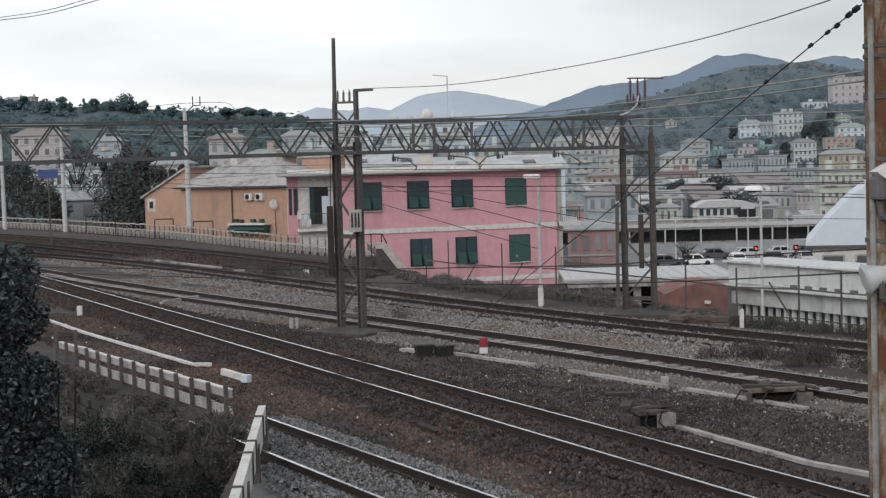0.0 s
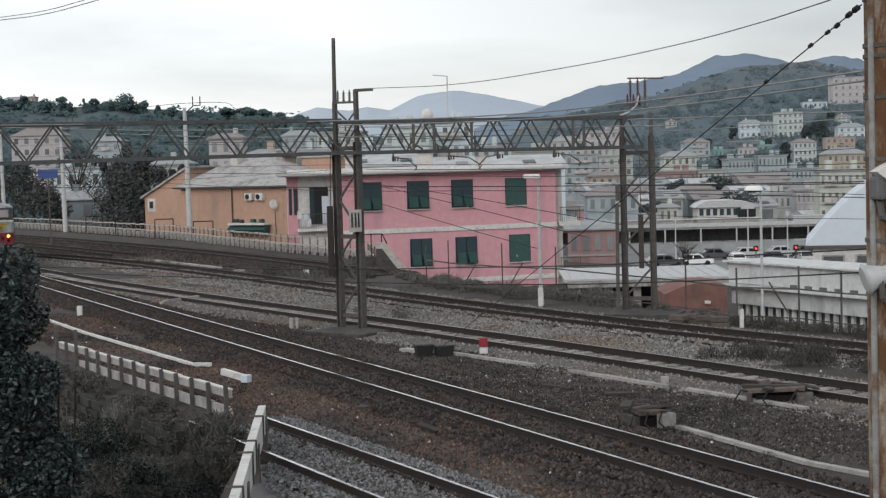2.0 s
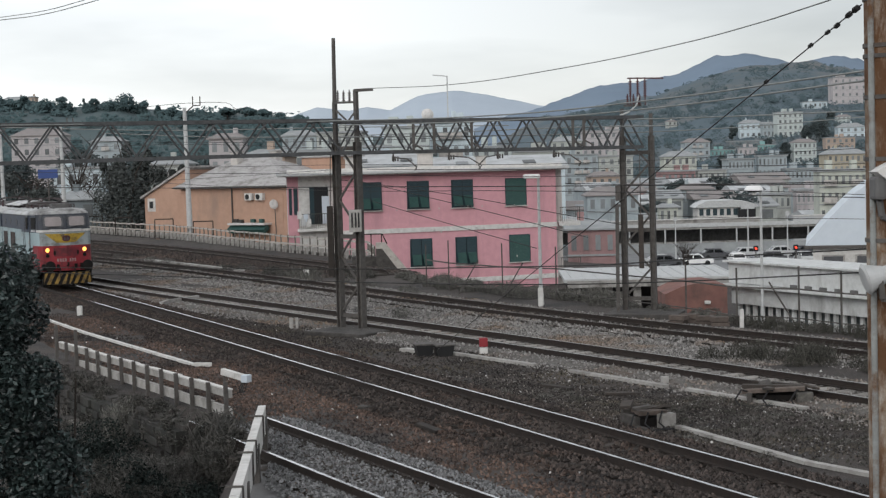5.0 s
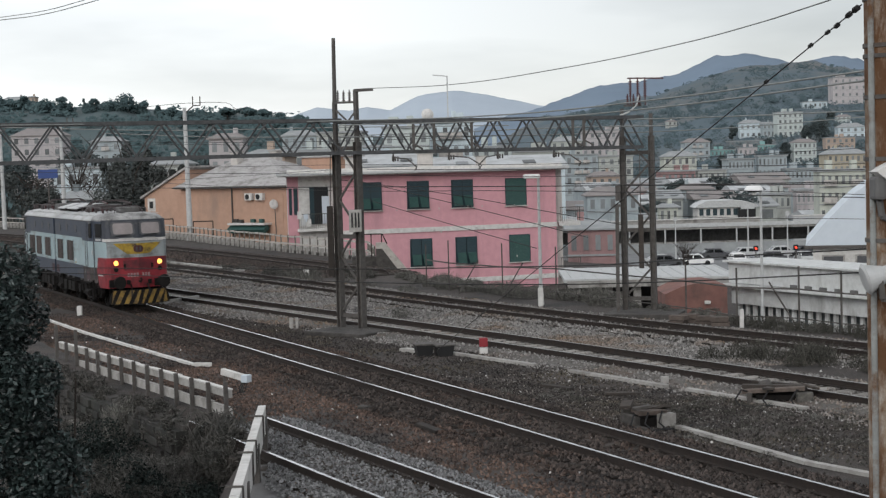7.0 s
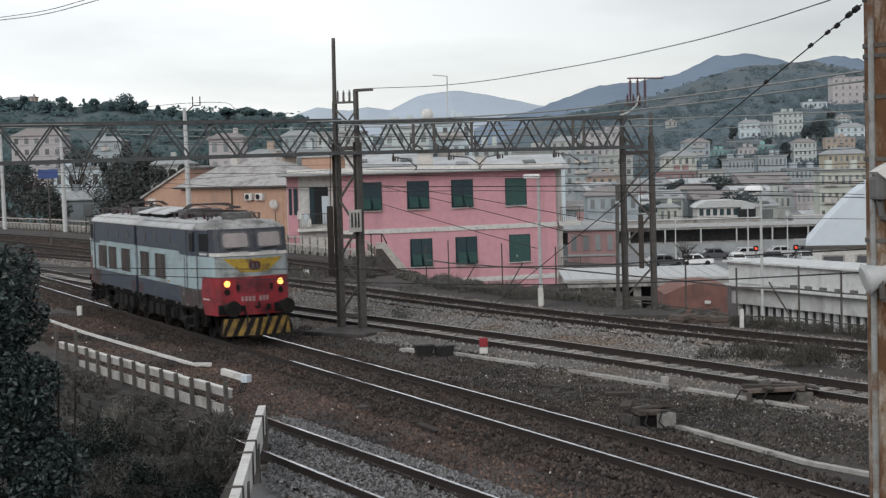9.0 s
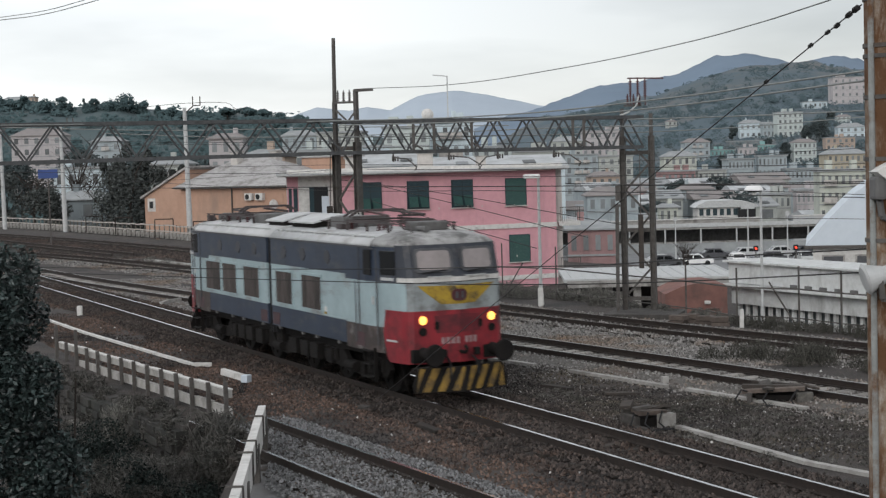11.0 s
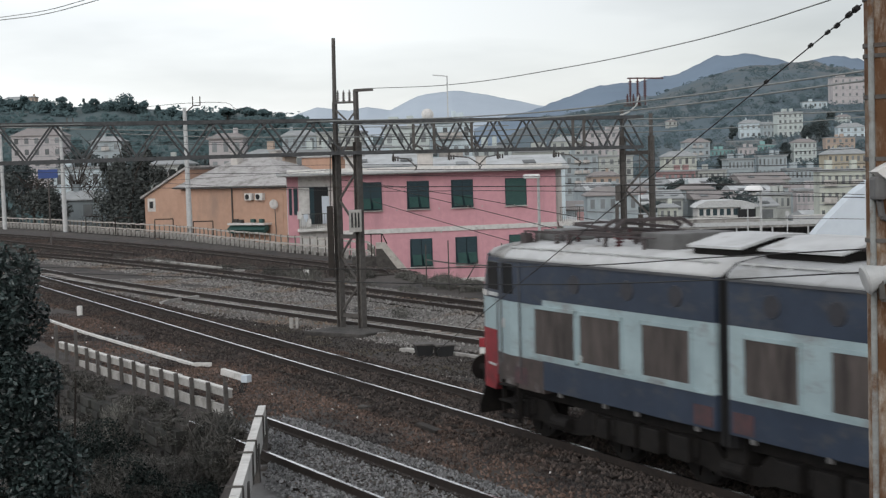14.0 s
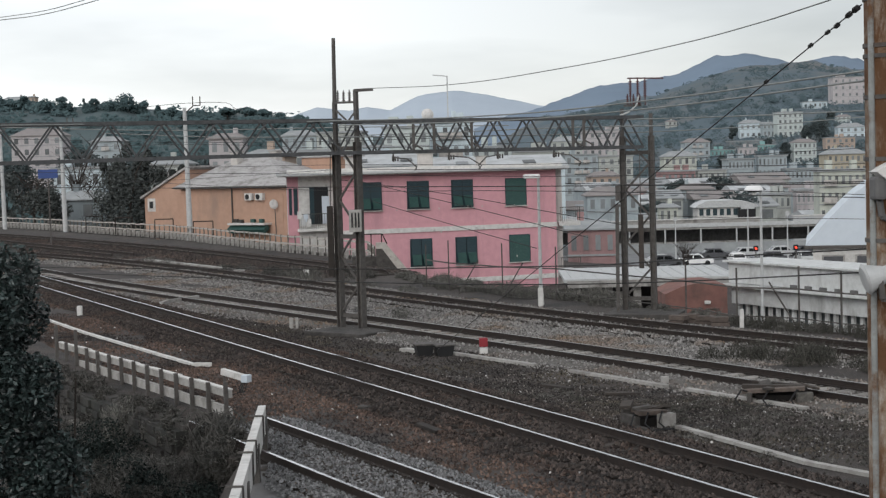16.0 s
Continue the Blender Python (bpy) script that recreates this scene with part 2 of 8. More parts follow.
M_MESHWIN = mat("dusty_filter_grille", (0.102, 0.086, 0.080), (0.034, 0.029, 0.028), 0.8, scale=1.1, bump=0.1, stretch=(3, 3, 0.6))
M_GLASS = mat("dark_cab_glass", (0.015, 0.017, 0.019), None, 0.08, scale=3, bump=0, spec=0.6)
M_DUSTGLASS = mat("dusty_windscreen_glass", (0.30, 0.265, 0.262), (0.23, 0.205, 0.20), 0.25, scale=2.0, bump=0, spec=0.6)
M_LAMP = glow("lit_headlamp", (1.0, 0.47, 0.10), 2.3)
M_SIGNALRED = glow("lit_red_signal", (1.0, 0.06, 0.03), 2.2)
M_FLAKE = mat("flaking_pale_pipe_paint", (0.30, 0.32, 0.315), (0.20, 0.205, 0.20), 0.8, scale=6, bump=0.5, spots=(0.12, 0.062, 0.03), spot_scale=2.4, spot_at=0.56)
M_RUST = mat("flaking_rusty_pole_paint", (0.42, 0.40, 0.36), (0.20, 0.125, 0.068), 0.85, scale=7, bump=0.9, spots=(0.105, 0.050, 0.022), spot_scale=3.2, spot_at=0.46, streak=(1, 1, 0.3))


# ---- mesh helpers ----
def box(bm, c, s, rz=0.0, m=None, bevel=0.0):
    """A box of size s round the centre c."""
    made = bmesh.ops.create_cube(bm, size=1.0)["verts"]
    t = Matrix.Translation(c) @ Matrix.Rotation(rz, 4, "Z") @ (m or Matrix()) @ Matrix.Diagonal((*s, 1))
    bmesh.ops.transform(bm, matrix=t, verts=made)
    if bevel:
        edges = list({e for v in made for e in v.link_edges})
        bmesh.ops.bevel(bm, geom=edges, offset=bevel, segments=2, affect="EDGES", profile=0.6)
    return bm


def bar(bm, a, b, w, h=None, n=4):
    """A straight bar from a to b: round for n > 4, else a square section w by h."""
    a, b = Vector(a), Vector(b)
    d = b - a
    q = d.to_track_quat("Z", "X" if abs(d.normalized().x) < 0.9 else "Y").to_matrix().to_4x4()
    if n == 4:
        made = bmesh.ops.create_cube(bm, size=1.0)["verts"]
        t = Matrix.Translation((a + b) / 2) @ q @ Matrix.Diagonal((w, h or w, d.length, 1))
    else:
        made = bmesh.ops.create_cone(bm, cap_ends=True, segments=n, radius1=w / 2, radius2=(h or w) / 2, depth=1.0)["verts"]
        t = Matrix.Translation((a + b) / 2) @ q @ Matrix.Diagonal((1, 1, d.length, 1))
    bmesh.ops.transform(bm, matrix=t, verts=made)
    return bm


def wire_path(bm, pts, w, n=4):
    """A bent thin bar through several points."""
    for a, b in zip(pts, pts[1:]):
        bar(bm, a, b, w, None, n)
    return bm


def prism(bm, outline, y0, y1, axis="y"):
    """An outline in (x, z) drawn out from y0 to y1; axis 'x' takes (y, z) and draws along x, 'z' takes (x, y) and draws upwards."""
    put = {"y": lambda a, b, t: (a, t, b), "x": lambda a, b, t: (t, a, b), "z": lambda a, b, t: (a, b, t)}[axis]
    lo = [bm.verts.new(put(a, b, y0)) for a, b in outline]
    hi = [bm.verts.new(put(a, b, y1)) for a, b in outline]
    k = len(outline)
    bm.faces.new(lo)
    bm.faces.new(hi[::-1])
    for i in range(k):
        bm.faces.new((lo[i], hi[i], hi[(i + 1) % k], lo[(i + 1) % k]))
    return bm


def mesh_of(name, bm, material, smooth=False):
    bmesh.ops.recalc_face_normals(bm, faces=bm.faces)
    me = bpy.data.meshes.new(name)
    bm.to_mesh(me)
    bm.free()
    me.materials.append(material)
    if smooth:
        me.shade_smooth()
    return me


def part(name, bm, material, parent=None, label="", smooth=False):
    ob = new(name, mesh_of(name, bm, material, smooth))
    ob.parent = parent
    return tagged(ob, label)


def piece(name, me, parent, m):
    """One more object on a shared mesh."""
    ob = new(name, me)
    ob.parent = parent
    ob.matrix_basis = m
    return ob


def thing(name, m, label, category, group="", kind=""):
    ob = new(name)
    ob.matrix_basis = m
    return tagged(ob, label, category, group, kind)


def bm_new():
    return bmesh.new()


def face_mesh(name, verts, faces, material):
    me = bpy.data.meshes.new(name)
    me.from_pydata(verts, [], faces)
    me.materials.append(material)
    return me


# ---- lines of the tracks: x as a polynomial of y ----
LINES = {
    "A": (0.0, 5.14e-05, -0.4942, 17.0757),
    "B": (4.0456e-05, -0.0066827, -0.290219, 25.2215),
    "C": (-6.5089e-05, 0.0136571, -1.522643, 55.8167),
    "D": (0.0, 0.0, -0.551843, 13.0018),
    "E": (0.0, -0.0016687, -0.223492, 23.82247),
    "F": (0.0, 0.0, -0.619, 41.3),
}


def line_x(k, y):
    a, b, c, d = LINES[k]
    return ((a * y + b) * y + c) * y + d


def line_dir(k, y):
    v = Vector((line_x(k, y - 0.05) - line_x(k, y + 0.05), -0.1, 0))
    return v.normalized()


def along(k, y0, y1, step):
    """Points (x, y) along a line from y0 down to y1, step metres apart."""
    out, y = [], y0
    while y > y1:
        out.append((line_x(k, y), y))
        y += line_dir(k, y).y * step
    return out


def edge_x(y):
    """The far brink of the railway plateau."""
    pts = ((-200, 140), (20, 30), (38, 18.2), (42, 15.4), (46, 13.0), (50, 10.2), (54, 8.8), (61, 5.1), (66, 1.6), (72, -0.6), (80, -2.4), (90, -4.6), (98, -7.0), (107, -11.6), (129, -23.7), (156, -40.4), (172, -51), (260, -110), (900, -560), (6000, -4000))
    for (a, xa), (b, xb) in zip(pts, pts[1:]):
        if y <= b:
            return xa + (xb - xa) * (y - a) / (b - a)
    return pts[-1][1]


def near_x(y):
    """The near brink, where the bank falls away below the camera."""
    pts = ((-200, 30), (5, -1.6), (20, -3.1), (30, -3.9), (33, -5.3), (38, -8.0), (44.5, -11.5), (52, -15.2), (60, -19), (100, -42), (200, -110), (6000, -4000))
    for (a, xa), (b, xb) in zip(pts, pts[1:]):
        if y <= b:
            return xa + (xb - xa) * (y - a) / (b - a)
    return pts[-1][1]


def ease(t):
    t = max(0.0, min(1.0, t))
    return t * t * (3 - 2 * t)


def ground_z(x, y):
    z = -0.26 + 0.05 * noise.noise((x * 0.35, y * 0.35, 0)) + 0.03 * noise.noise((x * 1.7, y * 1.7, 3))
    over = x - edge_x(y)
    if over > 0:
        z -= 3.2 * ease((over - 0.1) / 3.2) + 11.5 * ease((over - 20) / 150)
    under = near_x(y) - x
    if under > 0:
        z -= 1.75 * ease((under - 0.3) / 0.9) + 3.0 * ease((under - 2.2) / 2.5)
    return z


def build_ground():
    xs = sorted(set([-4500, -2500, -1400, -800, -500, -300, -200, -140, -100, -75] + [-60 + 0.5 * i for i in range(180)] + [30, 34, 38, 44, 50, 60, 75, 95, 120, 160, 220, 300, 450, 700, 1100, 1800, 2800, 4500]))
    ys = sorted(set([-600, -200, -80, -30, -10, 0, 5, 10, 14] + [17 + 0.6 * i for i in range(150)] + [108 + 3 * i for i in range(30)] + [200, 215, 230, 250, 280, 320, 380, 460, 560, 700, 900, 1200, 1700, 2500, 3600, 4800]))
    verts = [(x, y, ground_z(x, y)) for y in ys for x in xs]
    w = len(xs)
    faces = [(j * w + i, j * w + i + 1, (j + 1) * w + i + 1, (j + 1) * w + i) for j in range(len(ys) - 1) for i in range(w - 1)]
    ob = new("ground", face_mesh("ground", verts, faces, M_SOIL))
    ob.data.shade_smooth()
    return tagged(ob, "dark oily railway ground with brown stains and gravel", "ground", kind="structure")


build_ground()


# ---- railway tracks ----
def rail_mesh(k, y0, y1, side, z, material):
    """A rail with foot, web and head along a line."""
    pts = along(k, y0, y1, 0.9)
    profile = ((-0.07, -0.172), (0.07, -0.172), (0.07, -0.155), (0.012, -0.14), (0.012, -0.045), (0.036, -0.035), (0.036, 0), (-0.036, 0), (-0.036, -0.035), (-0.012, -0.045), (-0.012, -0.14), (-0.07, -0.155))
    verts, faces = [], []
    for x, y in pts:
        d = line_dir(k, y)
        nx, ny = -d.y, d.x
        for a, b in profile:
            o = side * 0.7535 + a
            verts.append((x + nx * o, y + ny * o, z + b))
    c = len(profile)
    for i in range(len(pts) - 1):
        for j in range(c):
            faces.append((i * c + j, i * c + (j + 1) % c, (i + 1) * c + (j + 1) % c, (i + 1) * c + j))
    faces += [tuple(range(c)), tuple(range((len(pts) - 1) * c, len(pts) * c))]
    me = face_mesh("rail", verts, faces, M_RAIL)
    me.materials.append(material)
    for f in me.polygons:
        if len(f.vertices) == 4 and f.index % c == 6:
            f.material_index = 1
    return me


def sleeper_mesh(material, length=2.5, plates=True):
    bm = bm_new()
    prism(bm, ((-0.13, -0.14), (0.13, -0.14), (0.13, 0.0), (0.10, 0.03), (-0.10, 0.03), (-0.13, 0.0)), -length / 2, length / 2)
    for s in (-0.7535, 0.7535) if plates else ():
        box(bm, (0, s, 0.036), (0.16, 0.34, 0.012))
        for q in (-0.12, 0.12):
            box(bm, (0, s + q, 0.055), (0.08, 0.05, 0.05))
    return mesh_of("sleeper", bm, material)


S_WOOD, S_CONC = sleeper_mesh(M_SLEEPER), sleeper_mesh(M_CONCSLEEPER, 2.0, False)


def track(k, y0, y1, head, sleeper, label, z=0.0, spacing=0.62, drop=0.212, bare=0.0):
    tr = thing("railway_track", pose(0, 0, 0), label, "railway track", "tracks of the junction")
    for side in (-1, 1):
        ob = new("rail", rail_mesh(k, y0, y1, side, z, head))
        ob.parent = tr
    for i, (x, y) in enumerate(along(k, y0 - bare, y1, spacing)[:298]):
        d = line_dir(k, y)
        piece("sleeper", sleeper, tr, pose(x, y, z - drop + random.uniform(-0.006, 0.006), 0, 0, math.degrees(math.atan2(d.y, d.x)) + random.uniform(-0.6, 0.6)))
    return tr


track("A", 150, 8, M_RAILTOP, S_WOOD, "main railway track with polished rails on dark sleepers", drop=0.235)
track("B", 91, 22, M_RAILWORN, S_CONC, "diverging railway track with dull rails on pale sleepers")
track("C", 112, 24, M_RAILDULL, S_WOOD, "rusty railway track on dark ballast along the fence")
track("D", 32.4, 10, M_RAILTOP, S_WOOD, "railway track in grey gravel beside the white parapet", bare=2.6)
track("E", 150, 77, M_RAILDULL, S_WOOD, "rusty outer railway track below the white railing")
track("F", 130, 101, M_RAILDULL, S_WOOD, "short rusty siding between the outer tracks")


# ---- the locomotive: local x forward, y to its left, z above the rail ----
def plan(x0, x1, grow=0.0, rake=0.0):
    """Half-body outline seen from above between x0 and the nose (x1 None) or between x0 and x1."""
    side = [(x0, -1.48 - grow)]
    if x1 is not None:
        side += [(x, -width_at(x) - grow) for x in (6.7, 8.15) if x0 < x < x1]
        side.append((x1, -width_at(x1) - grow))
    else:
        for x in (6.7, 8.15, 8.33, 8.42):
            if x > x0:
                side.append((x - (rake if x > 8 else 0), -width_at(x) - grow))
        side.append((8.60 - rake, -0.001))
    side[0] = (x0, -width_at(x0) - grow)
    return side + [(x, -y) for x, y in reversed(side)]


def width_at(x):
    x = abs(x)
    for (a, wa), (b, wb) in zip(((0, 1.48), (6.7, 1.48), (8.15, 1.24), (8.33, 1.17), (8.42, 1.06), (8.7, 0)), ((6.7, 1.48), (8.15, 1.24), (8.33, 1.17), (8.42, 1.06), (8.7, 0), (9, 0))):
        if x <= b:
            return wa + (wb - wa) * (x - a) / (b - a)
    return 0


def loft(bm, rings):
    """Rings of (x, y) at heights z, all with the same count, closed at both ends."""
    rows = [[bm.verts.new((x, y, z)) for x, y in ring] for z, ring in rings]
    k = len(rows[0])
    for a, b in zip(rows, rows[1:]):
        for i in range(k):
            bm.faces.new((a[i], a[(i + 1) % k], b[(i + 1) % k], b[i]))
    bm.faces.new(rows[0][::-1])
    bm.faces.new(rows[-1])
    return bm


def nose(v, z, out=0.0):
    """A point on the front face at the lateral place v and height z."""
    return (8.60 - 0.17 * abs(v) - max(0.0, z - 2.58) * 0.22 + out, v, z)


def face_patch(bm, pts, out, thick=0.03):
    """A flat patch on the front face with corners (v, z)."""
    a = [bm.verts.new(nose(v, z, out)) for v, z in pts]
    b = [bm.verts.new(nose(v, z, out - thick)) for v, z in pts]
    k = len(pts)
    bm.faces.new(a)
    bm.faces.new(b[::-1])
    for i in range(k):
        bm.faces.new((a[i], b[i], b[(i + 1) % k], a[(i + 1) % k]))
    return bm


def rounded(v0, v1, z0, z1, r=0.07):
    out = []
    for cx, cz, a0 in ((v1 - r, z1 - r, 0), (v0 + r, z1 - r, 90), (v0 + r, z0 + r, 180), (v1 - r, z0 + r, 270)):
        for a in (0, 30, 60, 90):
            out.append((cx + r * math.cos(radians(a0 + a)), cz + r * math.sin(radians(a0 + a))))
    return out


def height(z):
    """Sets the drawn heights to those of the body's true profile."""
    pts = ((0, 0), (0.8, 0.86), (1.04, 1.10), (1.74, 1.845), (2.50, 2.68), (2.58, 2.79), (3.36, 3.49), (3.74, 3.80), (4.3, 4.30))
    for (a, za), (b, zb) in zip(pts, pts[1:]):
        if z <= b:
            return za + (zb - za) * (z - a) / (b - a)
    return z


def half_body(lo, sign):
    """One half of the articulated body; sign -1 turns it round for the rear."""
    turn = pose(0, 0, 0, 0, 0, 0 if sign > 0 else 180)

    def put(name, bm, material, label="", smooth=False, parent=None):
        for v in bm.verts:
            v.co.z = height(v.co.z)
        bmesh.ops.transform(bm, matrix=turn, verts=bm.verts)
        return part(name, bm, material, parent or lo, label, smooth)

    x0 = 0.17
    put("lower_panel", loft(bm_new(), ((1.06, plan(x0, 5.45)), (1.585, plan(x0, 5.45)))), M_BLUE, "dark blue lower side panel")
    put("step_panel", loft(bm_new(), ((0.98, plan(5.455, 7.42)), (1.55, plan(5.455, 7.42)))), M_GRIME, "brown grimy panel beside the cab steps")
    put("side_panel", loft(bm_new(), ((1.587, plan(x0, 5.45)), (2.58, plan(x0, 5.45)))), M_LIGHTBLUE, "weathered light grey-blue side panel")
    put("cab_side_panel", loft(bm_new(), ((1.552, plan(5.452, 7.46)), (1.93, plan(5.452, 7.46)))), M_LIGHTBLUE, "weathered light grey-blue cab side")
    put("cab_shoulder_panel", loft(bm_new(), ((1.932, plan(5.452, 8.30)), (2.50, plan(5.452, 8.30)))), M_LIGHTBLUE, "weathered light grey-blue cab shoulder")
    put("cab_front_panel", loft(bm_new(), ((1.93, plan(8.302, None)), (2.50, plan(8.302, None)))), M_FRONT, "grimy grey-blue cab front")
    put("red_front", loft(bm_new(), ((0.80, plan(7.62, None, 0.006, -0.006)), (0.95, plan(7.52, None, 0.006, -0.006)), (1.45, plan(7.40, None, 0.006, -0.006)), (1.928, plan(7.50, None, 0.006, -0.006)))), M_RED, "weathered red lower cab front")
    put("upper_panel", loft(bm_new(), ((2.582, plan(x0, 5.45)), (3.36, plan(x0, 5.45)))), M_BLUE, "faded dark blue upper side panel")
    put("cab_upper_panel", loft(bm_new(), ((2.503, plan(5.452, 7.9)), (3.36, plan(5.452, 7.9)))), M_BLUE, "dark blue panel round the cab door")
    put("windscreen_surround", loft(bm_new(), ((2.503, plan(7.902, None)), (2.6, plan(7.902, None)), (3.42, plan(7.902, None, 0, 0.20)))), M_NAVY, "grimy blue-black surround of the windscreens")
    roof = []
    for z, g, rk in ((3.362, 0.02, -0.02), (3.44, 0.0, 0.0), (3.54, -0.08, 0.08), (3.63, -0.22, 0.22), (3.70, -0.45, 0.42), (3.74, -0.80, 0.6)):
        roof.append((z, plan(x0, 6.9, g)))
    put("roof", loft(bm_new(), roof), M_ROOFGREY, "pale weathered grey rounded roof", True)
    cabroof = []
    for z, g, rk in ((3.362, -0.01, 0.21), (3.46, -0.03, 0.24), (3.56, -0.10, 0.34), (3.64, -0.24, 0.50), (3.71, -0.46, 0.75), (3.75, -0.78, 1.0)):
        cabroof.append((z, plan(6.902, None, g, rk)))
    put("cab_roof", loft(bm_new(), cabroof), M_CABROOF, "sooty grey rounded cab roof", True)
    # white line under the windscreens, running a little way round the corner
    bm = bm_new()
    loft(bm, ((2.515, plan(8.0, None, 0.012, -0.012)), (2.60, plan(8.0, None, 0.012, -0.012))))
    put("waistline", bm, M_WHITE, "white line under the windscreens")
    for v0, v1 in ((-1.0, -0.10), (0.10, 1.0)):
        bm = face_patch(bm_new(), rounded(v0, v1, 2.72, 3.33, 0.12), 0.03, 0.05)
        f = put("windscreen", bm, M_CABGREY, "grey windscreen frame")
        put("pane", face_patch(bm_new(), rounded(v0 + 0.075, v1 - 0.075, 2.79, 3.27, 0.09), 0.036, 0.02), M_DUSTGLASS, "dusty windscreen glass", parent=f)
        put("wiper", bar(bm_new(), nose(v0 + 0.15, 2.72, 0.06), nose(v0 + 0.72, 2.78, 0.07), 0.025), M_RUBBER, "black windscreen wiper")
    # yellow wing badge with a dark red shield
    for s in (-1, 1):
        put("wing_badge", face_patch(bm_new(), ((0.0, 2.43), (s * 0.96, 2.45), (s * 0.84, 2.35), (s * 0.44, 2.06), (0.0, 2.05))[::s], 0.012, 0.02), M_YELLOW, "yellow painted wing")
    bm = bm_new()
    for v0, v1, z0, z1 in ((-0.19, 0.19, 2.12, 2.36),):
        face_patch(bm, rounded(v0, v1, z0, z1, 0.1), 0.05, 0.05)
    put("shield", bm, M_MAROON, "dark red shield badge")
    for s in (-0.07, 0.07):
        put("shield_mark", face_patch(bm_new(), rounded(s - 0.03, s + 0.03, 2.17, 2.31, 0.02), 0.056, 0.01), M_CABGREY, "dark mark on the shield")
    # headlamps
    for s in (-0.87, 0.87):
        c = nose(s, 1.74)
        h = put("headlight", bar(bm_new(), (c[0] - 0.12, s, 1.74), (c[0] + 0.03, s, 1.74), 0.30, 0.27, 16), M_RED, "round red headlight housing")
        if sign > 0:
            put("lit_lens", bar(bm_new(), (c[0] + 0.01, s, 1.74), (c[0] + 0.055, s, 1.74), 0.20, 0.17, 16), M_LAMP, "glowing warm headlight lens", parent=h)
        put("tail_lamp", bar(bm_new(), (c[0] - 0.1, s, 1.50), (c[0] + 0.05, s, 1.50), 0.2, 0.17, 12), M_GREASE, "dark tail lamp below the headlight")
    # darker patch over the middle of the red front, in two halves
    put("maroon_patch", face_patch(bm_new(), ((0.0, 1.44), (0.56, 1.46), (0.60, 1.82), (0.0, 1.85)), 0.012, 0.02), M_REDDARK, "darker maroon patch between the headlights")
    put("maroon_patch", face_patch(bm_new(), ((0.0, 1.85), (-0.60, 1.82), (-0.56, 1.46), (0.0, 1.44)), 0.012, 0.02), M_REDDARK, "darker maroon patch between the headlights")
    # number as plain bars
    for i in range(8):
        if i == 4:
            continue
        v = -0.44 + i * 0.115
        put("number_bar", face_patch(bm_new(), ((v, 1.22), (v + 0.075, 1.22), (v + 0.075, 1.36), (v, 1.36)), 0.018, 0.02), M_NUMBER, "faded pale bar of the painted number")
    for s in (-1, 1):
        put("lamp_iron", box(bm_new(), nose(s * 0.55, 1.62, 0.03), (0.05, 0.08, 0.16)), M_GREASE)
        put("socket", box(bm_new(), nose(s * 0.42, 1.02, 0.05), (0.14, 0.13, 0.17), bevel=0.02), M_GREASE, "black cable socket")
        put("grab_rail", wire_path(bm_new(), [nose(s * 0.72, 2.62, 0.02), nose(s * 0.72, 2.62, 0.08), nose(s * 0.2, 2.62, 0.08), nose(s * 0.2, 2.62, 0.02)], 0.025), M_PALE)
        # buffers
        bm = bm_new()
        bar(bm, (8.35, s * 0.875, 1.04), (8.78, s * 0.875, 1.04), 0.27, 0.24, 16)
        bar(bm, (8.75, s * 0.875, 1.04), (9.06, s * 0.875, 1.04), 0.17, 0.17, 14)
        bf = put("buffer", bm, M_GREASE, "greasy black buffer")
        put("buffer_head", bar(bm_new(), (9.05, s * 0.875, 1.04), (9.11, s * 0.875, 1.04), 0.5, 0.46, 20), M_GREASE, "round black buffer head", parent=bf)
        put("hose", wire_path(bm_new(), [(8.55, s * 0.33, 0.92), (8.75, s * 0.34, 0.82), (8.8, s * 0.36, 0.55), (8.72, s * 0.38, 0.42)], 0.05, 8), M_RUBBER, "black brake hose")
    put("buffer_beam", box(bm_new(), (8.38, 0, 0.98), (0.24, 2.3, 0.30), bevel=0.02), M_GREASE)
    bm = bm_new()
    wire_path(bm, [(8.5, 0, 1.04), (8.86, 0, 1.04), (8.94, 0, 1.12), (8.86, 0, 1.18)], 0.08, 8)
    put("coupling_hook", bm, M_GREASE, "black coupling hook")
    # guard plough with hazard stripes
    def plough(v, z, out=0.0):
        return (8.84 - 0.22 * abs(v) - (0.76 - z) * -0.06 + out, v, z)

    def plough_patch(bm, pts, out, thick):
        a = [bm.verts.new(plough(v, z, out)) for v, z in pts]
        b = [bm.verts.new(plough(v, z, out - thick)) for v, z in pts]
        k = len(pts)
        bm.faces.new(a), bm.faces.new(b[::-1])
        for i in range(k):
            bm.faces.new((a[i], b[i], b[(i + 1) % k], a[(i + 1) % k]))
    for s in (-1, 1):
        bm = bm_new()
        plough_patch(bm, [(0, 0.20), (s * 1.17, 0.22), (s * 1.20, 0.40), (s * 1.05, 0.74), (0, 0.74)], 0, 0.05)
        pl = put("guard_plough", bm, M_GREASE, "dark guard plough with yellow hazard stripes")
        for i in range(4):
            v = 0.04 + i * 0.34
            if s > 0:
                pts = [(v - 0.14, 0.23), (v + 0.03, 0.23), (v + 0.29, 0.72), (v + 0.12, 0.72)]
            else:
                pts = [(v + 0.29, 0.23), (v + 0.12, 0.23), (v - 0.14, 0.72), (v + 0.03, 0.72)]
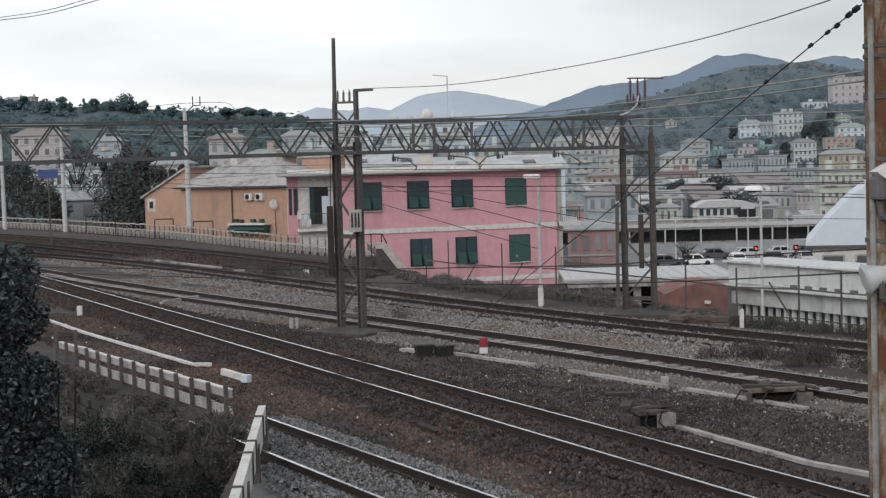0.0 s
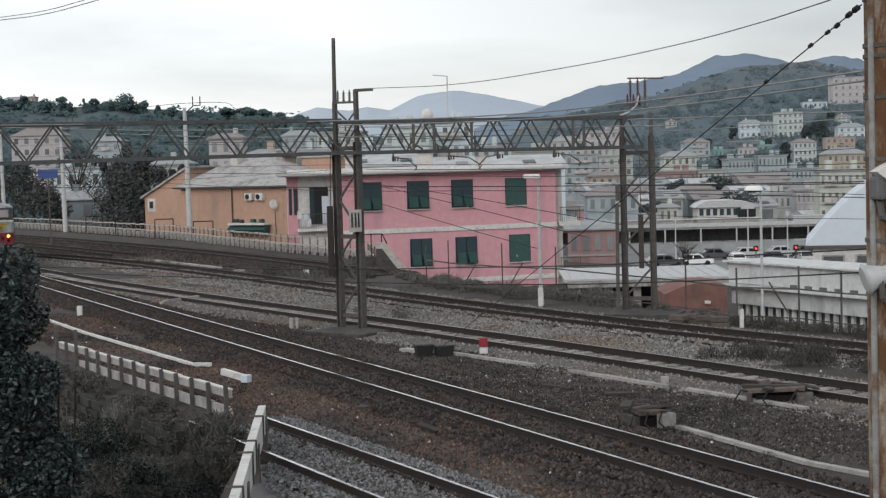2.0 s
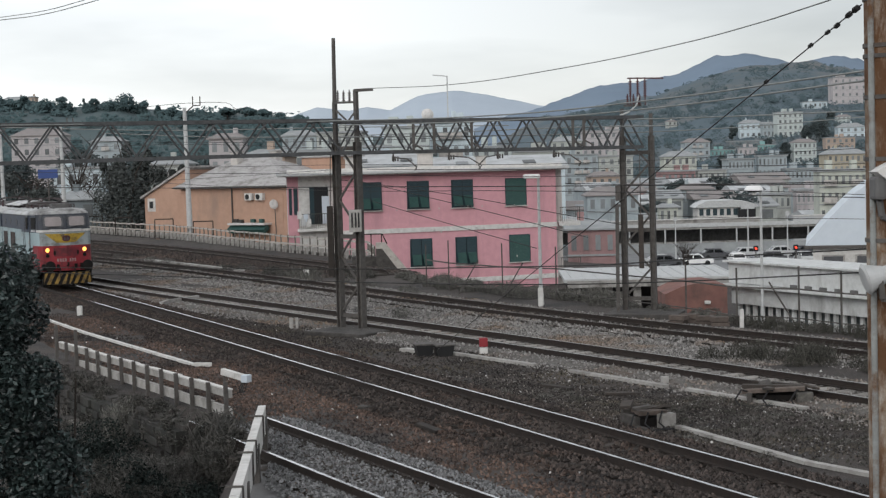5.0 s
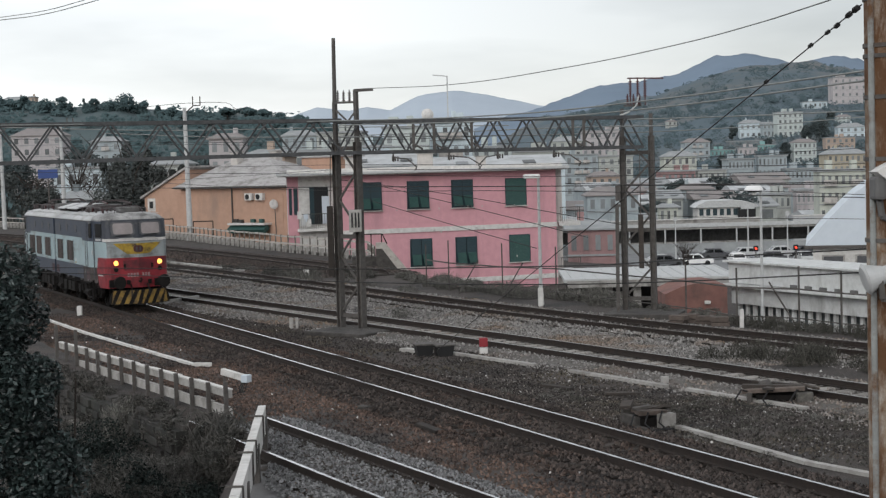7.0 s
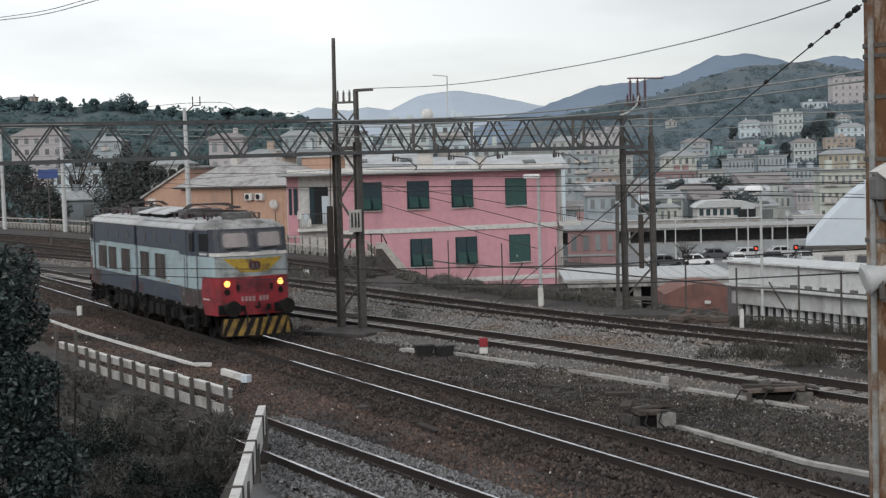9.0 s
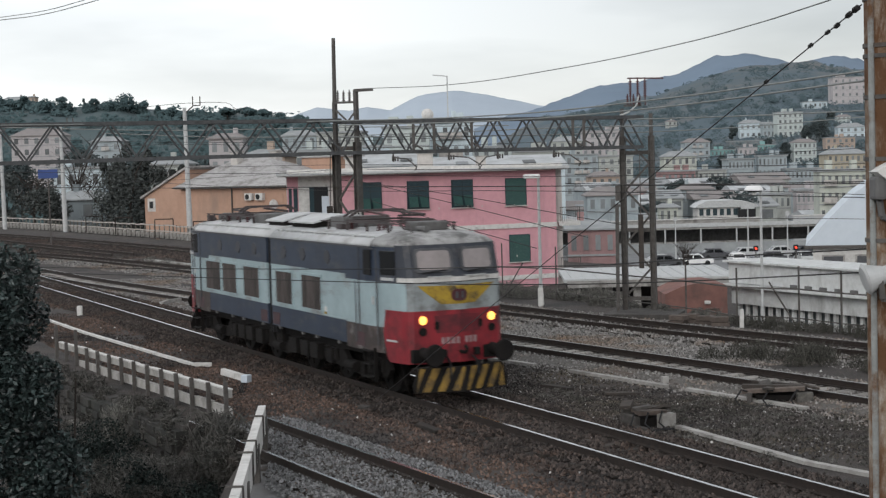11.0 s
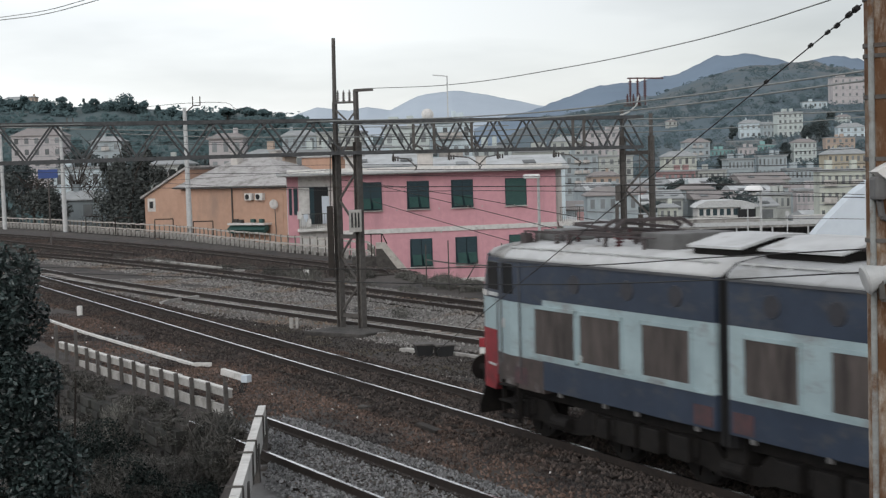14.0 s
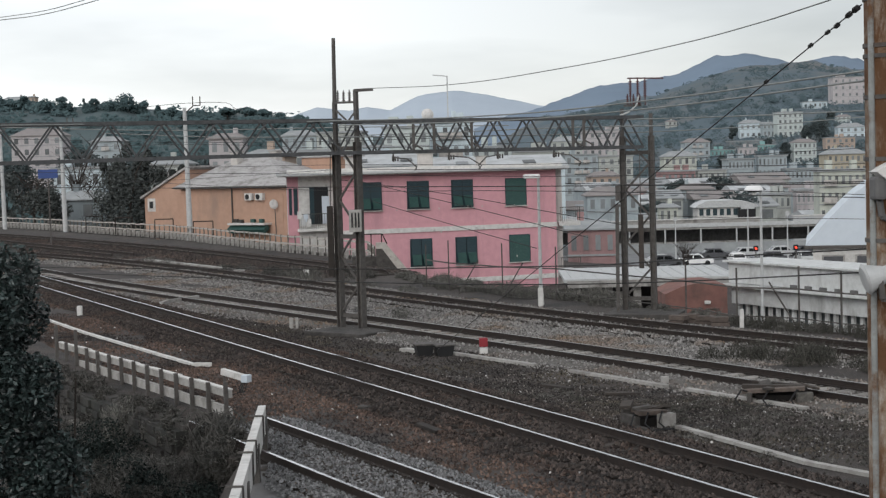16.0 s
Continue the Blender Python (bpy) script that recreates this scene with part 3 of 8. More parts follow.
            pts = [(s * max(0.0, min(q, 1.14 - max(0, z - 0.5) * 0.4)), z) for q, z in pts]
            bm = bm_new()
            plough_patch(bm, pts, 0.008, 0.006)
            put("hazard_stripe", bm, M_HAZARD, "worn sooty yellow stripe", parent=pl)
    # grille windows
    spans = ((0.54, 1.82), (2.48, 3.88)) if sign > 0 else ((0.80, 2.18), (2.78, 4.13), (4.28, 5.74))
    for s in (-1, 1):
        for a, b in spans:
            bm = bm_new()
            y = s * 1.482
            for x in (a, b):
                box(bm, (x, y, 2.06), (0.05, 0.05, 0.88))
            for z in (1.645, 2.47):
                box(bm, ((a + b) / 2, y, z), (b - a + 0.06, 0.05, 0.06))
            box(bm, ((a + b) / 2, y, 1.612), (b - a + 0.3, 0.05, 0.03))
            w = put("filter_window", bm, M_LIGHTBLUE, "light grey-blue frame with a brown dusty filter grille")
            put("grille", box(bm_new(), ((a + b) / 2, y - s * 0.0, 2.06), (b - a - 0.05, 0.014, 0.80)), M_MESHWIN, "brown dusty filter grille", parent=w)
            bm = bm_new()
            nsl = int((b - a) / 0.11)
            for i in range(1, nsl):
                box(bm, (a + (b - a) * i / nsl, y, 2.06), (0.022, 0.03, 0.80))
            put("slat_grid", bm, M_MESHWIN, "thin upright slats", parent=w)
        # portholes in the upper band
        for x in (1.2, 2.6, 4.3):
            put("porthole", bar(bm_new(), (x, s * 1.47, 2.97), (x, s * 1.495, 2.97), 0.40, 0.37, 20), M_PORTHOLE, "dull round porthole")
        # rain gutter with brackets along the roof
        bm = bm_new()
        bar(bm, (0.25, s * 1.30, 3.64), (6.9, s * 1.30, 3.64), 0.035, 0.035)
        for i in range(8):
            bar(bm, (0.6 + i * 0.85, s * 1.34, 3.55), (0.6 + i * 0.85, s * 1.30, 3.64), 0.05)
        put("roof_rail", bm, M_PALE, "thin pale rail along the roof edge")
        bm = bm_new()
        bar(bm, (0.2, s * 1.497, 3.35), (7.0, s * 1.497, 3.35), 0.03, 0.05)
        put("gutter", bm, M_CABGREY)
        bar_bm = bm_new()
        bar(bar_bm, (0.2, s * 1.487, 1.585), (5.4, s * 1.487, 1.585), 0.03, 0.03)
        put("moulding", bar_bm, M_LIGHTBLUE)
        # cab door, cab side window, handrails and steps
        w1 = width_at(6.76)
        bm = bm_new()
        for x in (6.30, 7.16):
            box(bm, (x, s * (width_at(x) + 0.004), 2.35), (0.035, 0.03, 1.95))
        box(bm, (6.76, s * (w1 + 0.004), 3.32), (0.7, 0.03, 0.035))
        dr = put("cab_door", bm, M_CABGREY, "cab door with dark joint and small window")
        put("door_window", box(bm_new(), (6.76, s * (width_at(6.76) - 0.003), 2.95), (0.42, 0.03, 0.66), bevel=0.012), M_GLASS, "dark door window", parent=dr)
        put("door_handle", box(bm_new(), (7.02, s * (width_at(7.02) + 0.02), 2.1), (0.05, 0.04, 0.16)), M_PALE, parent=dr)
        tilt = -s * math.atan2(0.24, 1.45)
        put("cab_window", box(bm_new(), (7.62, s * (width_at(7.62) - 0.002), 2.96), (0.62, 0.03, 0.62), rz=tilt, bevel=0.012), M_GLASS, "dark cab side window")
        put("window_ledge", box(bm_new(), (7.62, s * (width_at(7.62) + 0.012), 2.56), (0.5, 0.03, 0.05), rz=tilt), M_PALE)
        for x in (6.2, 7.26):
            put("handrail", bar(bm_new(), (x, s * (width_at(x) + 0.06), 1.15), (x, s * (width_at(x) + 0.06), 2.5), 0.025, None, 8), M_CABGREY, "upright grimy steel handrail")
        for i, z in enumerate((0.42, 0.70, 1.0)):
            bm = bm_new()
            box(bm, (6.76, s * 1.46, z), (0.55, 0.24, 0.03))
            if i == 0:
                for x in (6.46, 7.06):
                    box(bm, (x, s * 1.44, 0.7), (0.03, 0.10, 0.75))
            put("step", bm, M_GREASE, "greasy cab step")
        put("stencil", box(bm_new(), (4.12, s * 1.483, 1.74), (0.16, 0.012, 0.10)), M_WHITE, "small pale stencil plate")
        put("stencil", box(bm_new(), (4.12, s * 1.483, 1.64), (0.16, 0.012, 0.05)), M_YELLOW, "small pale stencil plate")
        put("nose_stripe", box(bm_new(), (7.75, s * (width_at(7.75) + 0.012), 1.28), (0.42, 0.02, 0.04), rz=tilt), M_PALE, "short white stripe on the red corner")
        # sand pipes, boxes and brackets under the frame
        for x in (1.35, 2.2, 2.9):
            put("equipment_box", box(bm_new(), (x, s * 1.15, 0.62), (0.55, 0.45, 0.38), bevel=0.03), M_GREASE, "greasy underfloor equipment box")
        bm = bm_new()
        for x in (0.7, 2.4, 3.4, 4.9):
            box(bm, (x, s * 1.45, 1.03), (0.10, 0.06, 0.09))
        put("bracket", bm, M_SOOT_SHADE)
    # rust-red primer patches beside the joint
    for s in (-1, 1):
        put("primer_patch", box(bm_new(), (0.5, s * 1.482, 1.25), (0.5, 0.012, 0.3)), M_PRIMER, "dull red primer patch")
        put("grime_panel", box(bm_new(), (6.3, s * (width_at(6.3) + 0.001), 1.22), (0.5, 0.012, 0.3)), M_PRIMER)
    # underframe beam
    put("underframe", box(bm_new(), (4.2, 0, 0.92), (8.0, 2.3, 0.26)), M_GREASE)
    # pantograph, folded flat, on four insulators
    bm = bm_new()
    pc = 4.9
    for x in (pc - 0.9, pc + 0.9):
        bar(bm, (x, -0.75, 3.98), (x, 0.75, 3.98), 0.05)
    for y in (-0.75, 0.75):
        bar(bm, (pc - 0.9, y, 3.98), (pc + 0.9, y, 3.98), 0.05)
    pn = put("pantograph", bm, M_ROOFGEAR, "folded dark steel pantograph")
    for y in (-0.62, 0.62):
        put("lower_arm", bar(bm_new(), (pc - 0.85, y, 4.05), (pc + 0.95, y * 0.8, 4.12), 0.06), M_ROOFGEAR, parent=pn)
        put("upper_arm", bar(bm_new(), (pc + 0.95, y * 0.8, 4.14), (pc - 0.75, y * 0.5, 4.22), 0.045), M_MAROON if y < 0 else M_ROOFGEAR, parent=pn)
    for x in (pc - 0.95, pc - 0.6):
        bm = bm_new()
        wire_path(bm, [(x, -0.85, 4.08), (x, -0.62, 4.24), (x, 0.62, 4.24), (x, 0.85, 4.08)], 0.06)
        put("contact_bow", bm, M_ROOFGEAR, parent=pn)
    for x in (pc - 0.85, pc + 0.85):
        for y in (-0.68, 0.68):
            bm = bm_new()
            for k in range(4):
                bar(bm, (x, y, 3.66 + k * 0.07), (x, y, 3.70 + k * 0.07), 0.15, 0.08, 10)
            bar(bm, (x, y, 3.6), (x, y, 3.97), 0.06, None, 8)
            put("insulator", bm, M_MAROON, "dark reddish ribbed insulator", parent=pn)
    for y in (-0.95, 0.2, 0.9):
        bm = bm_new()
        bar(bm, (2.6, y, 3.95), (7.1, y * 0.8, 3.93), 0.03)
        for k in range(4):
            bar(bm, (3.0 + k * 1.25, y * 0.93, 3.66), (3.0 + k * 1.25, y * 0.93, 3.95), 0.08, 0.06, 8)
        put("busbar", bm, M_ROOFGEAR, "dark roof cable on short insulators")
    rr = random.Random(3 + sign)
    for k in range(14):
        x, y = rr.uniform(2.6, 7.2), rr.uniform(-1.0, 1.0)
        if k % 3 == 0:
            put("roof_box", box(bm_new(), (x, y, 3.80), (rr.uniform(0.2, 0.55), rr.uniform(0.15, 0.4), rr.uniform(0.14, 0.28)), bevel=0.02), (M_ROOFGEAR, M_SOOT_SHADE, M_CABROOF)[k % 2], "small roof equipment box")
        elif k % 3 == 1:
            bm = bm_new()
            for q in range(3):
                bar(bm, (x, y, 3.72 + q * 0.07), (x, y, 3.77 + q * 0.07), 0.13, 0.07, 10)
            put("roof_insulator", bm, M_MAROON if k % 2 else M_ROOFGEAR, "ribbed roof insulator")
        else:
            put("roof_conduit", wire_path(bm_new(), [(x, y, 3.72), (x + 0.1, y, 3.95), (x + rr.uniform(0.4, 1.2), y + rr.uniform(-0.5, 0.5), 3.98), (x + 1.2, y, 3.74)], 0.03), M_ROOFGEAR, "bent roof conduit")
    put("switch_box", box(bm_new(), (6.75, 0.1, 3.86), (0.7, 0.8, 0.24), bevel=0.04), M_SOOT_SHADE)
    put("horn", bar(bm_new(), (7.2, -0.35, 3.84), (7.75, -0.35, 3.82), 0.08, 0.17, 12), M_SOOT_SHADE, "roof horn")
    put("resistor_box", box(bm_new(), (2.75, 0.1, 3.86), (0.95, 1.3, 0.36), bevel=0.03), M_SOOT_SHADE, "sooty grey resistor box")
    # ridge hatch beside the joint, its lid sloping down to the sides
    a, b = (0.28, 2.15) if sign > 0 else (0.14, 1.55)
    bm = bm_new()
    prism(bm, ((-0.90, 3.66), (0.90, 3.66), (0.90, 3.86), (0.28, 4.02), (-0.28, 4.02), (-0.90, 3.86)), a + 0.06, b - 0.06, "x")
    hb = put("roof_hatch", bm, M_GREASE, "raised pale roof hatch with dark vent sides")
    bm = bm_new()
    prism(bm, ((-0.98, 3.84), (-0.28, 4.02), (0.28, 4.02), (0.98, 3.84), (0.98, 3.885), (0.28, 4.07), (-0.28, 4.07), (-0.98, 3.885)), a, b, "x")
    put("hatch_lid", bm, M_ROOFGREY, "pale grey sloping lid", parent=hb)


def build_loco():
    lo = thing("locomotive", pose(0, 0, 0), "weathered blue, grey and red articulated electric locomotive with lit headlights", "locomotive")
    half_body(lo, 1)
    half_body(lo, -1)
    bm = bm_new()
    for i in range(5):
        x = -0.16 + i * 0.08
        g = 0.0 if i % 2 else -0.06
        prism(bm, [(-1.44 - g, 0.9), (1.44 + g, 0.9), (1.44 + g, 3.47), (1.1 + g, 3.70), (0.6, 3.78), (-0.6, 3.78), (-1.1 - g, 3.70), (-1.44 - g, 3.47)], x - 0.03, x + 0.03, "x")
    part("bellows", bm, M_RUBBER, lo, "black rubber bellows between the body halves")
    part("joint_box", box(bm_new(), (0, 0, 0.85), (0.5, 2.5, 0.5), bevel=0.05), M_GREASE, lo)
    wheels = []
    for c in (-5.2, 0, 5.2):
        for s in (-1, 1):
            bm = bm_new()
            prism(bm, ((-2.1, 0.62), (-1.9, 0.84), (-0.7, 0.84), (-0.45, 0.62), (0.45, 0.62), (0.7, 0.84), (1.9, 0.84), (2.1, 0.62), (1.9, 0.42), (0.9, 0.42), (0.5, 0.34), (-0.5, 0.34), (-0.9, 0.42), (-1.9, 0.42)), s * 1.06, s * 1.18)
            bmesh.ops.transform(bm, matrix=pose(c, 0, 0), verts=bm.verts)
            fr = part("bogie_frame", bm, M_GREASE, lo, "greasy black bogie side frame")
            for x in (-1.42, 1.42):
                part("axle_box", box(bm_new(), (c + x, s * 1.22, 0.62), (0.34, 0.16, 0.36), bevel=0.04), M_GREASE, fr)
                for dx in (-0.32, 0.32):
                    bm = bm_new()
                    for k in range(5):
                        bar(bm, (c + x + dx, s * 1.2, 0.55 + k * 0.055), (c + x + dx, s * 1.2, 0.606 + k * 0.055), 0.17, 0.12, 10)
                    part("spring", bm, M_GREASE, fr, "coil spring beside the axle")
            part("brake_cylinder", bar(bm_new(), (c - 0.28, s * 1.24, 0.52), (c + 0.28, s * 1.24, 0.52), 0.24, None, 14), M_GREASE, fr)
            part("sand_pipe", wire_path(bm_new(), [(c + 2.2, s * 0.95, 0.8), (c + 2.22, s * 0.85, 0.3), (c + 2.1, s * 0.78, 0.12)], 0.05), M_GREASE, fr)
        for x in (-1.42, 1.42):
            bm = bm_new()
            for s in (-1, 1):
                bar(bm, (0, s * 0.70, 0), (0, s * 0.82, 0), 1.25, 1.22, 28)
                bar(bm, (0, s * 0.66, 0), (0, s * 0.70, 0), 1.31, 1.31, 28)
                for a in range(0, 360, 45):
                    bar(bm, (0.2 * math.cos(radians(a)), s * 0.83, 0.2 * math.sin(radians(a))), (0.5 * math.cos(radians(a)), s * 0.83, 0.5 * math.sin(radians(a))), 0.05)
            bar(bm, (0, -0.95, 0), (0, 0.95, 0), 0.2, None, 12)
            w = part("wheelset", bm, M_GREASE, lo, "dark steel wheels on an axle")
            w.location = (c + x, 0, 0.625)
            wheels.append(w)
    return lo, wheels


loco, wheelsets = build_loco()


# ---- buildings beside the line ----
def facade_pose(x0, y0, x1, y1):
    """Local x runs along the front from (x0, y0) to (x1, y1), local y goes back into the house."""
    return pose(x0, y0, 0, 0, 0, math.degrees(math.atan2(y1 - y0, x1 - x0)))


def louvre(bm, w, z0, z1, step):
    """A slatted leaf w wide in one piece, its front stepped like overlapping slats."""
    n = max(2, int((z1 - z0) / step))
    d = (z1 - z0) / n
    front = []
    for i in range(n):
        front += [(-0.034, z0 + i * d), (-0.008, z0 + (i + 0.93) * d)]
    return prism(bm, front + [(0.015, z1), (0.015, z0)], -w / 2, w / 2, "x")


def window_parts(parent, x, z, w, h, style, y=0.0):
    """A window set in the front wall: reveal, sill and shutters. style: 'awning' half-open leaves, 'roller' closed, 'dark' open."""
    bm = bm_new()
    for dx in (-w / 2 - 0.03, w / 2 + 0.03):
        box(bm, (x + dx, y + 0.0, z), (0.06, 0.10, h + 0.12))
    box(bm, (x, y, z + h / 2 + 0.03), (w, 0.10, 0.06))
    fr = part("window", bm, M_SHUTTER if style != "dark" else M_PLASTER, parent, "green-framed window with shutters" if style != "dark" else "")
    part("pane", box(bm_new(), (x, y - 0.004, z), (w, 0.03, h)), M_DARK, fr)
    part("sill", box(bm_new(), (x, y - 0.06, z - h / 2 - 0.035), (w + 0.25, 0.22, 0.07), bevel=0.01), M_PLASTER, fr)
    if style == "roller":
        bm = bm_new()
        louvre(bm, w, -h / 2, h / 2, 0.09)
        bmesh.ops.transform(bm, matrix=Matrix.Translation((x, y - 0.03, z)), verts=bm.verts)
        part("roller_shutter", bm, M_SHUTTERB, fr, "closed green slatted shutter")
    if style == "awning":
        for s in (-1, 1):
            bm = bm_new()
            lw = w / 2 - 0.04
            louvre(bm, lw, -h / 2, h / 2, 0.10)
            lf = part("shutter", bm, M_SHUTTER, fr, "dark green slatted shutter leaf")
            lf.location = (x + s * w / 4, y - 0.03, z)
            bm = bm_new()
            louvre(bm, lw - 0.08, -h * 0.42, 0, 0.08)
            fl = part("flap", bm, M_SHUTTERB, fr, "shutter flap propped outwards")
            fl.location, fl.rotation_euler = (x + s * w / 4, y - 0.08, z - h * 0.05), (radians(-22), 0, radians(6 * s))
    return fr


def pink_house():
    m = facade_pose(-6.70, 96.0, 7.68, 101.0)
    ln = math.hypot(14.38, 5.0)
    m = Matrix.Translation((-7.17, 102.7, -0.372)) @ m.to_3x3().to_4x4() @ Matrix.Scale(1.07, 4)
    h = thing("pink_house", m, "two-storey pink stucco house with green shutters and flat white roof", "house")
    depth, zb, zt = 9.5, -4.6, 4.88
    bm = bm_new()
    box(bm, (ln / 2, depth / 2, (zb + zt) / 2), (ln, depth, zt - zb))
    part("wall", bm, M_PINK, h, "pink stucco walls")
    # set-back wing beyond the far-left corner with balconies
    part("wing", box(bm_new(), (-1.6, depth / 2 + 0.3, (zb + zt) / 2), (3.3, depth - 0.5, zt - zb)), M_WHITE, h, "off-white plaster side wing")
    part("wing_wall", box(bm_new(), (-2.85, 0.50 + 0.55, (zb + zt) / 2), (0.72, 1.1, zt - zb)), M_PINK, h, "pink corner strip of the wing")
    for px, w in ((-3.02, 0.2), (-2.68, 0.26)):
        part("narrow_window", box(bm_new(), (px, 0.49, 3.3), (w, 0.06, 1.7)), M_SHUTTER, h, "narrow dark shuttered window")
    part("corner_strip", box(bm_new(), (ln + 0.28, 3.2, (zb + zt) / 2), (0.56, 5.0, zt - zb)), M_PLASTER, h, "off-white side face")
    # roof slab with a thin overhanging eave and parapet
    bm = bm_new()
    box(bm, (ln / 2 - 1.5, depth / 2, zt + 0.10), (ln + 4.6, depth + 1.6, 0.20), bevel=0.03)
    box(bm, (ln / 2 - 1.3, depth / 2 + 0.5, zt + 0.32), (ln + 3.8, depth + 0.2, 0.25), bevel=0.03)
    rf = part("roof", bm, M_WHITE, h, "flat white roof slab with overhanging eave")
    part("gutter", box(bm_new(), (ln / 2 - 1.5, -0.84, zt + 0.14), (ln + 4.7, 0.12, 0.16), bevel=0.02), M_PALE, rf)
    for z in (1.21, -2.23):
        part("string_course", box(bm_new(), (ln / 2, -0.03, z), (ln + 0.06, 0.10, 0.30)), M_WHITE, h, "pale string course")
    # windows of the two floors: (place along the front, style)
    for px, style in ((2.26, "awning"), (5.48, "awning"), (8.53, "awning"), (12.33, "roller")):
        window_parts(h, px, 3.45, 1.40, 1.76, style)
    for px, style in ((5.60, "awning"), (8.73, "awning"), (12.52, "roller")):
        window_parts(h, px, -0.31, 1.40, 1.76, style)
    # balcony with an open french window on the wing
    bm = bm_new()
    box(bm, (-1.05, 0.50, 3.0), (1.0, 0.12, 2.35))
    fw = part("french_window", bm, M_DARK, h, "dark open french window")
    part("shutter", box(bm_new(), (-1.62, 0.42, 3.0), (0.30, 0.06, 2.35)), M_SHUTTER, fw)
    part("blind", box(bm_new(), (-0.72, 0.41, 2.72), (0.5, 0.05, 1.75)), M_METALROOF, fw, "pale blue door leaf")
    bm = bm_new()
    box(bm, (-1.3, 0.22, 1.48), (2.6, 0.7, 0.18), bevel=0.02)
    bal = part("balcony", bm, M_WHITE, h, "small balcony with a dark railing")
    for i in range(18):
        part("baluster", bar(bm_new(), (-2.5 + i * 0.14, -0.08, 1.57), (-2.5 + i * 0.14, -0.08, 2.48), 0.02), M_STEEL, bal)
    part("handrail", bar(bm_new(), (-2.55, -0.08, 2.50), (0.0, -0.08, 2.50), 0.045), M_STEEL, bal)
    for dx, z, mt in ((-2.45, 2.45, M_WHITE), (-2.05, 2.25, M_METALROOF), (-2.2, 2.0, M_PALE), (-1.85, 1.95, M_WHITE)):
        part("laundry", box(bm_new(), (dx, -0.14, z), (0.3, 0.05, 0.5), bevel=0.02), mt, bal, "hanging laundry")
    # right end balconies
    for z in (1.21, -2.2):
        bm = bm_new()
        box(bm, (ln + 1.0, 2.0, z), (1.6, 3.6, 0.30), bevel=0.02)
        b2 = part("balcony", bm, M_WHITE, h, "end balcony with a dark railing")
        for i in range(11):
            part("baluster", bar(bm_new(), (ln + 0.35 + i * 0.14, 0.28, z + 0.15), (ln + 0.35 + i * 0.14, 0.28, z + 1.1), 0.022), M_STEEL, b2)
        part("handrail", bar(bm_new(), (ln + 0.3, 0.28, z + 1.1), (ln + 1.8, 0.28, z + 1.1), 0.05), M_STEEL, b2)
        part("corner_post", bar(bm_new(), (ln + 1.76, 0.28, z + 0.1), (ln + 1.76, 0.28, z + 1.1), 0.06), M_STEEL, b2)
    # wall studs and downpipe
    for px, z in ((2.9, 2.55), (4.0, 2.55), (6.9, 2.55), (8.9, 2.6), (9.9, 2.6), (12.2, 2.6), (7.0, 1.0), (9.0, -0.8), (12.3, -0.8)):
        part("shutter_stay", box(bm_new(), (px, -0.04, z), (0.06, 0.08, 0.12)), M_PLASTER, h)
    # roof clutter
    for px, w, hh in ((1.2, 0.8, 0.7), (6.5, 1.1, 0.9), (10.6, 0.7, 0.6)):
        c = part("chimney", box(bm_new(), (px, 5.5, zt + 0.4 + hh / 2), (w, 0.6, hh), bevel=0.02), M_PLASTER, rf, "low plaster chimney")
        part("cap", box(bm_new(), (px, 5.5, zt + 0.44 + hh), (w + 0.2, 0.8, 0.08)), M_CONC, c)
    # the party walls run askew to the front
    for ob in h.children_recursive:
        if ob.location.length < 0.01:
            for v in ob.data.vertices:
                v.co.x += 0.25 * v.co.y
    return h


def hip_roof(bm, x0, x1, y0, y1, z, rise, ridge=0.25, ridge_end=None):
    """A hipped roof over a rectangle."""
    a = [(x0, y0, z), (x1, y0, z), (x1, y1, z), (x0, y1, z)]
    ym = (y0 + y1) / 2
    r0, r1 = (x0 + (x1 - x0) * ridge, ym, z + rise), (x1 - (x1 - x0) * (ridge if ridge_end is None else ridge_end), ym, z + rise)
    v = [bm.verts.new(q) for q in a + [r0, r1] + [(q[0], q[1], z - 0.18) for q in a]]
    for f in ((0, 1, 5, 4), (1, 2, 5), (2, 3, 4, 5), (3, 0, 4), (6, 7, 1, 0), (7, 8, 2, 1), (8, 9, 3, 2), (9, 6, 0, 3), (9, 8, 7, 6)):
        bm.faces.new([v[i] for i in f])
    return bm


